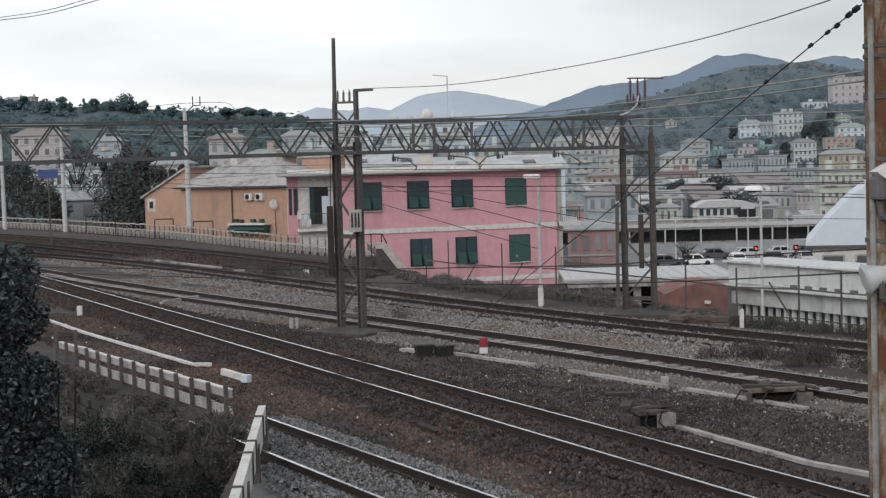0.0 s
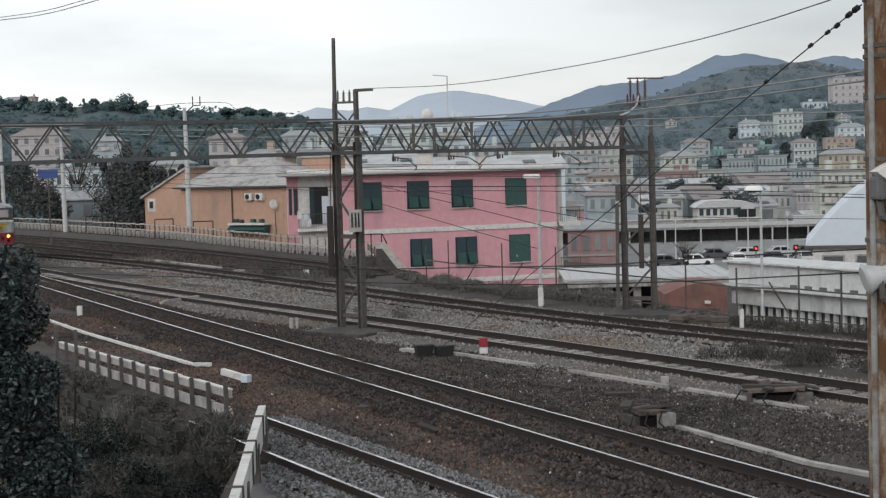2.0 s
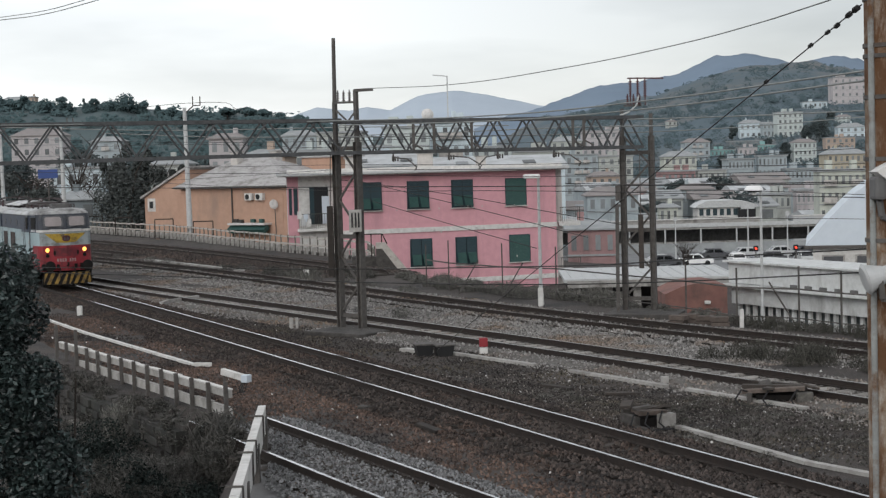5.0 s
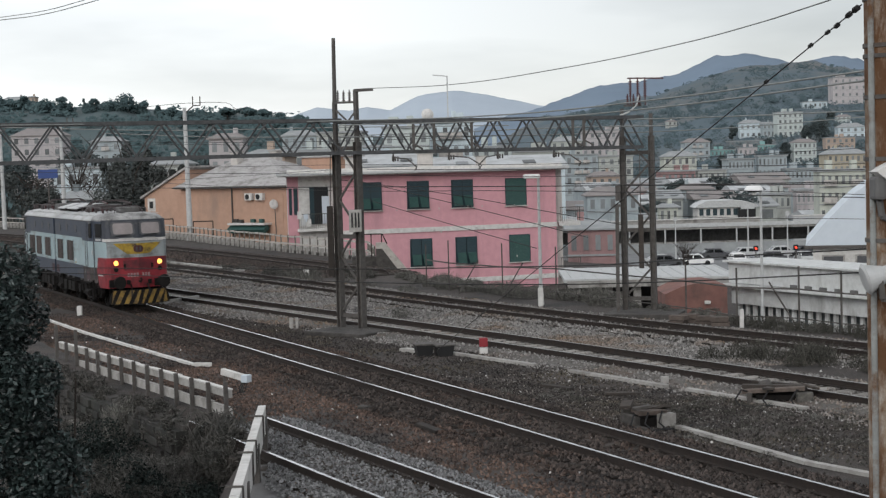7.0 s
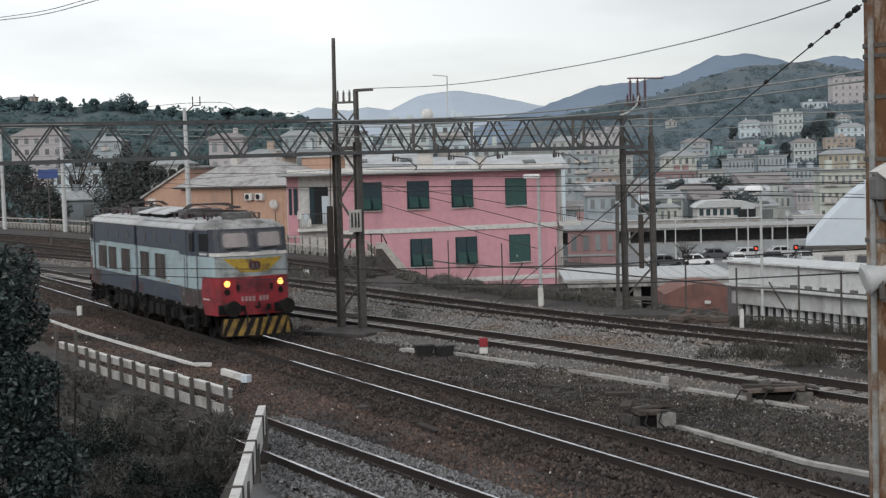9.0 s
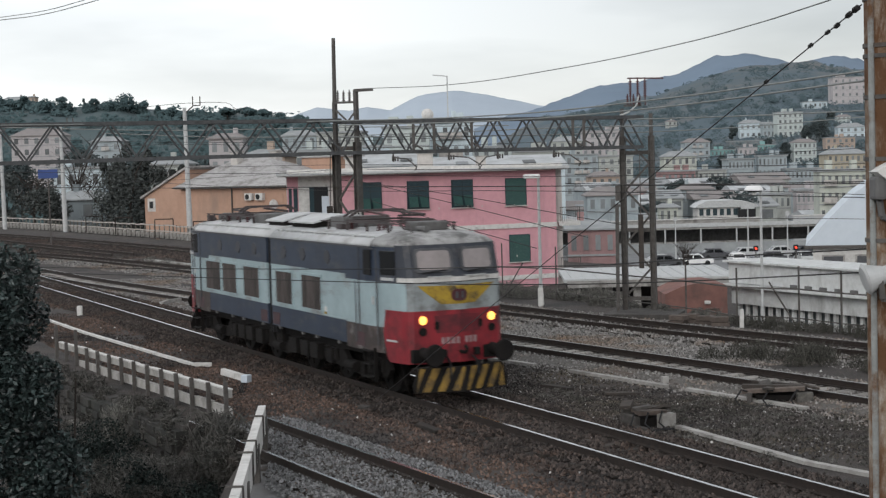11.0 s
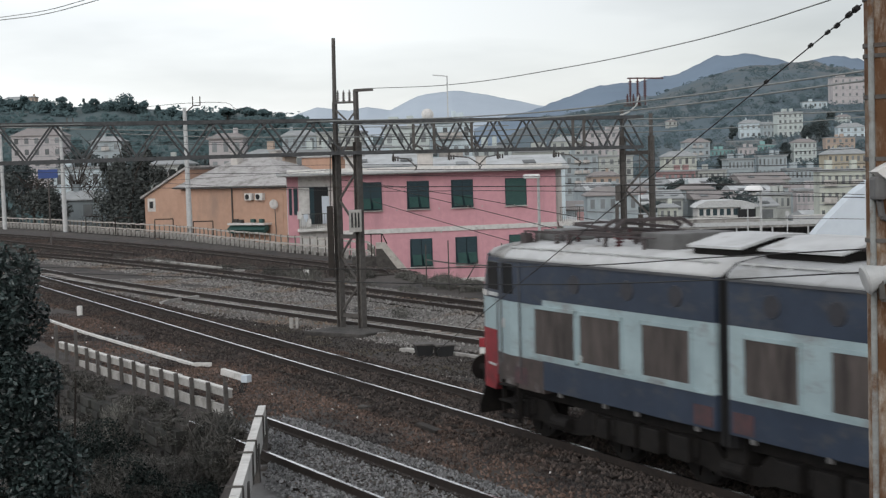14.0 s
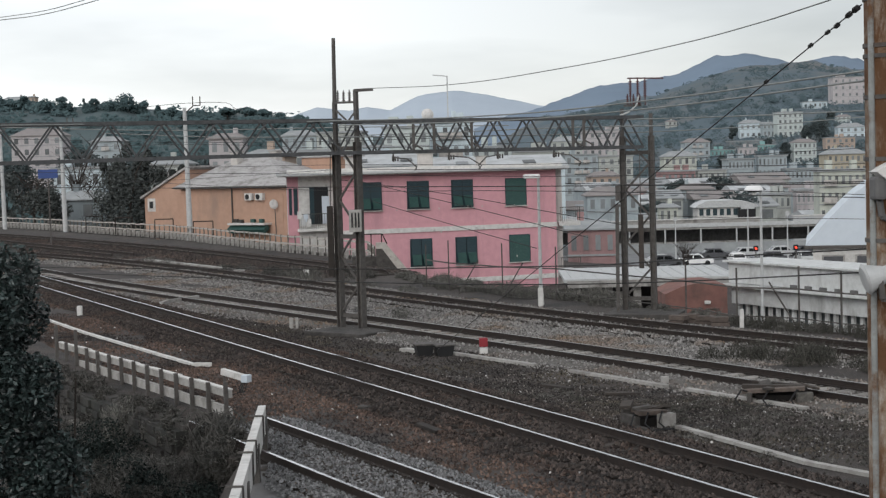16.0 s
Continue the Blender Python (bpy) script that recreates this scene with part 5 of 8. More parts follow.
bar(bm, (-0.26, -0.24, 4.241), (-0.243, -0.24, 4.246), 0.225, 0.275, 24)
bar(bm, (-0.10, -0.24, 4.283), (0.25, -0.24, 4.40), 0.14, 0.11, 16)
part("loudspeaker", bm, M_PALE, rp, "pale grey horn loudspeaker")
part("loudspeaker_bracket", wire_path(bm_new(), [(-0.14, -0.3, 4.24), (-0.12, -0.3, 4.08), (0.1, -0.2, 4.06)], 0.045), M_STEEL, rp)

# ---- white railing along the far brink ----
RAIL_PTS = ((-54.0, 177.0), (-50.6, 172.0), (-40.1, 156.1), (-23.5, 129.4), (-11.1, 103.2), (-6.95, 95.4), (-4.5, 90.2), (-3.85, 84.6))


def along_pts(pts, step):
    out = []
    for (xa, ya), (xb, yb) in zip(pts, pts[1:]):
        n = max(1, int(math.hypot(xb - xa, yb - ya) / step))
        out += [(xa + (xb - xa) * i / n, ya + (yb - ya) * i / n) for i in range(n)]
    return out + [pts[-1]]


fence = thing("white_railing", pose(0, 0, 0), "long pale concrete railing with two rails over squat blocks", "railing")
rp_pts = along_pts(RAIL_PTS, 1.15)
bm = bm_new()
box(bm, (0, 0, 0), (0.09, 0.09, 1.02))
post_me = mesh_of("post", bm, M_BEIGEDIRT)
for x, y in rp_pts:
    piece("post", post_me, fence, pose(x, y, 0.42, 0, 0, random.uniform(-4, 4)))
bm = bm_new()
box(bm, (0, 0, 0), (1.0, 0.12, 1.0), bevel=0.03)
board_me = mesh_of("top_board", bm, M_BEIGE)
bm = bm_new()
prism(bm, ((-0.27, -0.3), (-0.16, -0.3), (-0.16, 0.05), (-0.08, 0.13), (0.08, 0.13), (0.16, 0.05), (0.16, -0.3), (0.27, -0.3), (0.27, 0.22), (-0.27, 0.22)), -0.09, 0.09)
block_me = mesh_of("arched_block", bm, M_CONC)
for (x, y), (x2, y2) in zip(rp_pts, rp_pts[1:]):
    ln, aim = math.hypot(x2 - x, y2 - y), math.degrees(math.atan2(y2 - y, x2 - x))
    mid = ((x + x2) / 2, (y + y2) / 2)
    piece("top_board", board_me, fence, pose(mid[0], mid[1], 0.84 + random.uniform(-0.03, 0.03), 0, random.uniform(-1, 1), aim) @ Matrix.Diagonal((ln * (0.99 if y > 128 else 0.86), 1, 0.11, 1)))
    piece("lower_board", board_me, fence, pose(mid[0], mid[1], 0.34 + random.uniform(-0.02, 0.02), 0, 0, aim) @ Matrix.Diagonal((ln * 0.99, 1, 0.12, 1)))
    piece("arched_block", block_me, fence, pose(mid[0], mid[1], 0.02 + random.uniform(-0.03, 0.03), 0, 0, aim + random.uniform(-4, 4)))
for (xa, ya), (xb, yb) in zip(RAIL_PTS, RAIL_PTS[1:]):
    part("plinth", bar(bm_new(), (xa + 0.15, ya + 0.1, -0.22), (xb + 0.15, yb + 0.1, -0.22), 0.30, 0.30), M_DIRTCONC, fence)
for x, y in ((-29.5, 139.0), (-24.3, 130.9), (-19.5, 122.2), (-34.0, 146.5)):
    hp = thing("hoop_rail", pose(x, y, 0), "small dark tube hoop behind the railing", "hoop", "hoops behind the railing")
    part("tube", wire_path(bm_new(), [(-0.8, 0.4, -0.2), (-0.8, 0.4, 1.35), (0.8, 0.4, 1.35), (0.8, 0.4, -0.2)], 0.09, 6), M_RAIL, hp)

# stair flank that comes down beside the house
st = thing("outdoor_stairs", pose(0, 0, 0), "concrete outdoor stairs with sloping pale parapet", "stairs")
part("parapet", prism(bm_new(), ((-3.75, 0.80), (-3.75, 1.14), (-3.24, 1.14), (-1.66, -0.86), (-2.02, -1.10), (-3.40, 0.80)), 83.85, 84.1), M_BEIGE, st, "sloping pale concrete parapet")
part("side_wall", prism(bm_new(), ((-3.75, 0.79), (-3.40, 0.79), (-2.04, -1.12), (-2.04, -2.4), (-3.75, -2.4)), 83.9, 84.12), M_DIRTCONC, st)
part("newel", box(bm_new(), (-1.95, 83.95, -1.5), (0.5, 0.4, 1.3), bevel=0.04), M_WHITE, st, "pale concrete newel block")
for i in range(10):
    part("step", box(bm_new(), (-3.45 + i * 0.18, 84.75, 0.55 - i * 0.175 - 0.9), (0.30, 1.2, 1.8)), M_DIRTCONC, st)
part("landing", box(bm_new(), (-4.3, 84.7, 0.0), (1.6, 1.3, 0.7)), M_DIRTCONC, st)
part("handrail", wire_path(bm_new(), [(-4.6, 83.95, 1.62), (-3.38, 83.95, 1.62), (-3.12, 83.95, 1.05)], 0.06), M_RAIL, st)
for x, z in ((-4.5, 0.6), (-4.0, 0.6), (-3.42, 0.9)):
    part("baluster", bar(bm_new(), (x, 83.95, z - 0.3), (x, 83.95, 1.62), 0.06), M_RAIL, st)
tr = thing("stone_trough", pose(-2.85, 82.4, -0.85), "rounded pale stone trough at the foot of the stairs", "trough")
part("bowl", prism(bm_new(), ((-0.25, -0.45), (0.3, -0.45), (0.5, 0.1), (0.5, 0.28), (-0.5, 0.28), (-0.5, 0.1)), -0.3, 0.3), M_BEIGE, tr)

# ---- dark wire fence beyond the outer track ----
FENCE = ((-0.8, 69.5), (0.23, 66.8), (2.47, 63.2), (4.58, 61.2), (8.57, 53.15), (9.75, 49.98), (11.51, 48.65), (12.39, 46.77), (15.5, 42.0))
wf = thing("wire_fence", pose(0, 0, 0), "dark steel post fence along the brink", "fence")
heights = (2.0, 2.3, 2.3, 2.2, 1.9, 1.95, 2.05, 2.0, 2.0)
for (x, y), h in zip(FENCE, heights):
    part("post", bar(bm_new(), (x, y, -0.4), (x, y, h - 0.3), 0.055), M_STEEL, wf)
for (xa, ya), (xb, yb) in zip(FENCE, FENCE[1:]):
    part("top_bar", bar(bm_new(), (xa, ya, 1.0), (xb, yb, 1.0), 0.05), M_STEEL, wf)
    part("bottom_bar", bar(bm_new(), (xa, ya, 0.05), (xb, yb, 0.05), 0.035), M_STEEL, wf)
for x, y, s in ((1.5, 64.9, 1), (3.3, 62.4, 1), (10.7, 49.4, -1)):
    part("stay", bar(bm_new(), (x - 0.9 * s, y, -0.3), (x, y, 1.2), 0.05), M_STEEL, wf)

# ---- low buildings and sheds below the line ----
sh = thing("flat_roofed_shed", pose(0, 0, 0), "low dark shed with long pale corrugated flat roof", "shed")
bm = bm_new()
box(bm, (10.4, 78.0, -0.55), (8.6, 8.0, 0.16), radians(-2))
part("roof", bm, M_PALE, sh, "long pale flat roof")
for i in range(14):
    part("roof_seam", box(bm_new(), (6.5 + i * 0.62, 78.0, -0.455), (0.05, 7.8, 0.04), radians(-2)), M_PALE, sh)
part("fascia", box(bm_new(), (10.4, 73.95, -0.72), (8.6, 0.1, 0.34), radians(-2)), M_CONC, sh)
for x in (6.6, 8.2, 9.6, 11.4, 13.4):
    part("column", box(bm_new(), (x, 74.6, -2.4), (0.35, 0.35, 3.6)), M_CONC, sh)
# wall painted near-black to give the shade inside the shed
part("shade_wall", box(bm_new(), (10.4, 78.8, -2.6), (8.0, 0.3, 3.8)), M_DARK, sh)
part("parcel", box(bm_new(), (8.9, 75.6, -1.6), (0.8, 0.5, 0.7), bevel=0.03), M_WHITE, sh)

rd = thing("red_annex", pose(0, 0, 0), "red-brown rendered annex with curved top", "annex")
bm = bm_new()
prism(bm, [(9.75, -3.5), (12.5, -3.5), (12.5, -0.30), (11.9, -0.16), (11.1, -0.18), (10.5, -0.30), (9.75, -0.62)], 66.2, 69.5)
part("wall", bm, M_TILE, rd, "red-brown rendered wall")
part("wall_lamp", box(bm_new(), (11.6, 66.1, -1.02), (0.28, 0.16, 0.16), bevel=0.05), M_WHITE, rd, "white wall lamp")

ar = thing("concrete_arcade", facade_pose(13.3, 70.0, 18.2, 60.4), "long pale concrete building with a row of pillars", "building")
part("upper_wall", box(bm_new(), (7.0, 1.2, 0.0), (14.0, 2.4, 0.95)), M_ARCADE, ar, "pale stained concrete wall")
part("cornice", box(bm_new(), (7.0, 1.15, -0.58), (14.3, 2.9, 0.14), bevel=0.02), M_ARCADE, ar)
part("frieze", box(bm_new(), (7.0, 1.3, -1.05), (14.0, 2.3, 0.80)), M_ARCADE, ar)
part("cornice", box(bm_new(), (7.0, 1.15, 0.52), (14.3, 2.8, 0.10), bevel=0.02), M_ARCADE, ar)
part("recess", box(bm_new(), (7.0, 1.5, -2.4), (13.8, 1.6, 1.9)), M_TEALGLASS, ar, "dusty glazing behind the pillars")
for i in range(26):
    part("pillar", box(bm_new(), (0.3 + i * 0.54, 0.42, -2.4), (0.17, 0.14, 1.9)), M_ARCADE, ar)
for i in range(9):
    part("vent", box(bm_new(), (4.6 + i * 0.95, 0.0 - 0.02, -0.42), (0.42, 0.12, 0.16), bevel=0.03), M_SOOT_SHADE, ar, "small dark vent")

dm = thing("barrel_roofed_hall", pose(25.75, 106.6, 0, 0, 0, -14), "pale hall with big smooth blue-white curved metal roof", "hall")
part("wall", box(bm_new(), (7.0, 6.2, -3.2), (13.0, 12, 4.0)), M_WHITE, dm, "pale plaster wall")
bm = bm_new()
prism(bm, ((0, -1.2), (0, -1.0), (1.4, 0.62), (2.6, 1.85), (3.4, 2.6), (4.4, 3.3), (5.6, 3.8), (7.0, 4.0), (8.4, 3.8), (10.6, 2.6), (12.6, 0.6), (14, -1.0), (14, -1.2)), 0, 12)
part("roof", bm, M_METALROOF, dm, "smooth blue-white barrel roof")
part("fascia", box(bm_new(), (7.0, -0.08, -1.16), (14.2, 0.16, 0.22)), M_STEEL, dm)
for i in range(5):
    wv = part("window", box(bm_new(), (1.9 + i * 2.3, 0.18, -2.15), (1.6, 0.12, 0.85)), M_CONC, dm, "grey horizontal window")
    part("pane", box(bm_new(), (1.9 + i * 2.3, 0.12, -2.15), (1.35, 0.06, 0.62)), M_CABGREY, wv)

# ---- low white fence and parapet at the near brink ----
nf = thing("board_fence", pose(0, 0, 0), "low fence of two white boards on dark posts", "fence")
fa, fb = Vector((-11.9, 45.8, -0.27)), Vector((-4.85, 32.75, 0))
for i in range(14):
    p = fa.lerp(fb, i / 13)
    tall = 0.45 if i in (0, 2) else 0.12 * (i == 13)
    part("post", box(bm_new(), (p.x, p.y, p.z + 0.10 + tall / 2), (0.06, 0.09, 1.0 + tall), radians(-62)), M_STEEL, nf, "dark steel post")
for i in range(13):
    p, q = fa.lerp(fb, (i + 0.01) / 13), fa.lerp(fb, (i + 0.99) / 13)
    for z, h in ((0.44, 0.17), (0.05, 0.22)):
        if i < 2 and z < 0.2:
            continue
        o = Vector((0.10, 0.05, z + random.uniform(-0.02, 0.02)))
        bd = part("board", bar(bm_new(), p + o, q + o, h, 0.09), M_CONC, nf, "pale weathered board")
        if z > 0.2:
            # white strip paints the highlight along the board's top edge
            part("cap", bar(bm_new(), p + o + Vector((0, 0, h / 2 + 0.016)), q + o + Vector((0, 0, h / 2 + 0.016)), 0.03, 0.12), M_WHITE, bd, "white strip for the lit top edge")
part("base_rail", bar(bm_new(), fa + Vector((-0.1, -0.1, -0.45)), fb + Vector((-0.1, -0.1, -0.5)), 0.3, 0.3), M_MASONRY, nf)

pw = thing("white_parapet", pose(0, 0, 0), "white concrete parapet beam with steel brackets", "parapet")
pa, pb = Vector((-3.74, 29.8, 0.52)), Vector((-2.97, 19.0, 0.52))
dd = (pb - pa).normalized()
bm = bm_new()
bar(bm, pa + Vector((0.04, 0, 0)), pb + Vector((0.04, 0, 0)), 0.24, 0.15)
bar(bm, pa + Vector((0.06, 0, -0.26)), pb + Vector((0.06, 0, -0.26)), 0.28, 0.10)
part("beam", bm, M_WHITE, pw, "white concrete beam")
for t in (0.13, 0.37, 0.47, 0.72, 0.9):
    c = pa.lerp(pb, t)
    bm = bm_new()
    wire_path(bm, [c + Vector((-0.13, 0, 0.14)), c + Vector((0.13, 0, 0.14)), c + Vector((0.13, 0, -0.40))], 0.03)
    part("bracket", bm, M_STEEL, pw, "dark steel bracket")
for t in (0.02, 0.3, 0.6, 0.95):
    c = pa.lerp(pb, t)
    part("post", box(bm_new(), (c.x + 0.05, c.y, -0.5), (0.18, 0.18, 1.9)), M_STEEL, pw)
part("plinth", bar(bm_new(), pa + Vector((0.25, 0, -1.0)), pb + Vector((0.25, 0, -1.0)), 0.5, 0.7), M_SOOT_SHADE, pw)

# stone retaining walls with capping slabs below the fence
rw = thing("retaining_wall", pose(0, 0, 0), "dark mossy stepped masonry retaining wall with pale caps", "wall")
WALLS = (((-11.5, 44.0, -0.47), (-5.65, 33.2, -0.33), 1.9, (3, 4)), ((-11.5, 43.0, -1.26), (-5.75, 31.7, -1.18), 3.0, (4, 5)))
for p0, p1, hgt, gone in WALLS:
    a, b = Vector(p0), Vector(p1)
    back = Vector((-0.15, -0.08, -hgt / 2 - 0.07))
    part("wall", bar(bm_new(), a + back, b + back, hgt, 0.5), M_MASONRY, rw)
    n = 11
    for i in range(n):
        if i in gone:
            continue
        p, q = a.lerp(b, (i + 0.03) / n) + Vector((0, 0, 0.03 * math.sin(i * 5))), a.lerp(b, (i + 0.95) / n) + Vector((0, 0, 0.04 * math.sin(i * 3 + 1)))
        part("cap", bar(bm_new(), p, q, 0.11, 0.42 if hgt > 2 else 0.5), M_DIRTCONC if i % 3 or hgt < 2 else M_BEIGEDIRT, rw, "broken stone cap")
    # courses of rough stones on the face
    d = (b - a).normalized()
    face = Vector((-d.y, d.x, 0))
    face = face if face.x < 0 else -face
    for row in range(5):
        for i in range(22):
            c = a.lerp(b, (i + 0.5 + 0.4 * (row % 2)) / 22.5) + face * 0.43 + Vector((0, 0, -0.22 - 0.24 * row))
            part("stone", box(bm_new(), c, (0.46 + 0.06 * math.sin(i * 7 + row), 0.12 + 0.05 * math.sin(i * 3 + row * 2), 0.20), math.atan2(d.y, d.x), bevel=0.02), M_MASONRY, rw)


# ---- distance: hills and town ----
# haze lies in these two hill colours, greens turned blue and lifted
M_WOODHILL = mat("hazed_wooded_hillside", (0.062, 0.092, 0.100), (0.078, 0.108, 0.112), 0.95, scale=0.05, bump=0, spots=(0.11, 0.115, 0.105), spot_scale=0.03, spot_at=0.6)
M_RIGHTHILL = mat("hazed_scrubby_hillside", (0.086, 0.120, 0.142), (0.070, 0.104, 0.126), 0.95, scale=0.03, bump=0, spots=(0.125, 0.13, 0.128), spot_scale=0.012, spot_at=0.54)
# far ranges coloured bluer and paler to stand for the haze
M_BLUEHILL = mat("haze_blue_hills", (0.165, 0.222, 0.292), (0.146, 0.20, 0.265), 1.0, scale=0.006, bump=0)
M_PALEHILL = mat("haze_pale_hills", (0.42, 0.48, 0.545), (0.38, 0.44, 0.51), 1.0, scale=0.004, bump=0)


RIDGES = {}


def hill_top(name, x, y):
    """The height of a hill's slope at a place."""
    ridge, foot, far = RIDGES[name]
    t = (y - foot) / (far - foot)
    x = x / (0.35 + 0.65 * y / far)
    for (a, za), (b, zb) in zip(ridge, ridge[1:]):
        if a <= x <= b:
            return -16 + (za + (zb - za) * (x - a) / (b - a) + 16) * t ** 1.15
    return -16


def hill(name, ridge, foot, far, material, rough, label):
    """A slope that rises from the valley at the distance foot to a ridge line of (x, z) at the distance far."""
    verts, faces, rows, cols = [], [], 22, 150
    RIDGES[name] = (ridge, foot, far)
    x0, x1 = ridge[0][0], ridge[-1][0]
    for j in range(rows + 1):
        t = j / rows
        for i in range(cols + 1):
            x = x0 + (x1 - x0) * i / cols
            for (a, za), (b, zb) in zip(ridge, ridge[1:]):
                if x <= b:
                    top = za + (zb - za) * (x - a) / (b - a)
                    break
            y = foot + (far - foot) * t
            k = y / far
            z = -16 + (top + 16) * (t ** 1.15)
            z += rough * 1.5 * noise.noise((x * 0.02, y * 0.02, 1)) * t + rough * 0.8 * noise.noise((x * 0.07, y * 0.05, 7))
            verts.append((x * (0.35 + 0.65 * k), y, z))
    w = cols + 1
    for j in range(rows):
        for i in range(cols):
            faces.append((j * w + i, j * w + i + 1, (j + 1) * w + i + 1, (j + 1) * w + i))
    base = len(verts)
    for i in range(w):
        x, y, z = verts[rows * w + i]
        verts.append((x, y + far * 0.1, -30))
    for i in range(cols):
        faces.append((rows * w + i, rows * w + i + 1, base + i + 1, base + i))
    ob = new(name, face_mesh(name, verts, faces, material))
    ob.data.shade_smooth()
    return tagged(ob, label, "hill", kind="structure")


TOWN = {}
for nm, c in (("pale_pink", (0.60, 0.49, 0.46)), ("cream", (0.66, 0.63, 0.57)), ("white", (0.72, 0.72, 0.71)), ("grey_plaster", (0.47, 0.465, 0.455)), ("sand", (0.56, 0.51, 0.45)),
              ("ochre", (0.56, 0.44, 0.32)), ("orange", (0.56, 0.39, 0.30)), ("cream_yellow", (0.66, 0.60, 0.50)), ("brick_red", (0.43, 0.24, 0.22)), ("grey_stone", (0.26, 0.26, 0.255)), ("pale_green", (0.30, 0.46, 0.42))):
    # cooler and bluer than the walls: haze over the town is in these colours
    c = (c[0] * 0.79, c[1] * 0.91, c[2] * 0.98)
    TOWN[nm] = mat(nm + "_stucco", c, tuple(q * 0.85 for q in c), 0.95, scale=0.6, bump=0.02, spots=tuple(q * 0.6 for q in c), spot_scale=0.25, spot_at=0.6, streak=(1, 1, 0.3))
# windows and roofs greyed too, taking the haze into their colour
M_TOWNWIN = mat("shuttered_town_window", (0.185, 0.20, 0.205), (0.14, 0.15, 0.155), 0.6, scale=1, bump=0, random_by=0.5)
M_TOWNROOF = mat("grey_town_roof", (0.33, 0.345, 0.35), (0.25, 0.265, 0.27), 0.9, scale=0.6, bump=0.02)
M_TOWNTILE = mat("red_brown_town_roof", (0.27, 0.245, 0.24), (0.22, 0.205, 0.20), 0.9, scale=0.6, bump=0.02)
bm = bm_new()
box(bm, (0, 0, 0), (1, 0.24, 1))
WIN_ME = mesh_of("window", bm, M_TOWNWIN)
bm = bm_new()
box(bm, (0, 0, 0), (1, 0.9, 0.18))
box(bm, (0, -0.42, 0.5), (1, 0.06, 0.9))
BALC_ME = mesh_of("balcony", bm, M_PLASTER)
house_no = [0]


def town_house(x, y, top, w, colour, floors, cols, roof, base=None):
    house_no[0] += 1
    rng = random.Random(house_no[0] * 7 + 1)
    words = colour.replace("_", " ")
    h = thing("town_house", pose(x, y, 0, 0, 0, rng.uniform(-7, 7)), words + " " + ("flat-roofed" if roof == "flat" else "hip-roofed") + " house of " + ("one storey" if floors == 1 else "%d storeys" % floors) + " in the town", "house", "houses of the town")
    base = (-18.0 if y < 700 else -5) if base is None else base
    dep = max(6.0, w * 0.7)
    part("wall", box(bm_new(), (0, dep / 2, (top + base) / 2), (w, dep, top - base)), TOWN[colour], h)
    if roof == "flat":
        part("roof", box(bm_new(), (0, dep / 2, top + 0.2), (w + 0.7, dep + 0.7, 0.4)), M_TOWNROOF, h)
        for k in range(2):
            part("roof_hut", box(bm_new(), (rng.uniform(-0.3, 0.3) * w, dep * 0.5, top + 0.4 + 0.7), (w * rng.uniform(0.1, 0.22), 2.0, rng.uniform(1.0, 1.8))), TOWN[colour], h)
    else:
        part("roof", hip_roof(bm_new(), -w / 2 - 0.4, w / 2 + 0.4, -0.4, dep + 0.4, top, w * 0.16), M_TOWNTILE if rng.random() < 0.5 else M_TOWNROOF, h)
        part("chimney", box(bm_new(), (rng.uniform(-0.25, 0.25) * w, dep * 0.5, top + w * 0.16), (0.7, 0.7, 1.6)), TOWN[colour], h)
    fh = 3.2 if y > 300 else 3.0
    if base > -15:
        fh = (top - base - 4.0) / floors
    bal = rng.random() < 0.35 and floors > 2
    for f in range(floors):
        z = top - fh * 0.48 - f * fh
        for c in range(cols):
            xx = (-0.5 + (c + 0.5) / cols) * w
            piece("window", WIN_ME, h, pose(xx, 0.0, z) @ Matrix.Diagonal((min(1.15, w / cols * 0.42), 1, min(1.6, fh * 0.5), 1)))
            if bal and c in (1, cols - 2):
                piece("balcony", BALC_ME, h, pose(xx, -0.4, z - 0.95) @ Matrix.Diagonal((2.2, 1, 1, 1)))
        part("string_course", box(bm_new(), (0, -0.02, z - 1.25), (w + 0.1, 0.2, 0.18)), M_TOWNROOF, h)
    return h


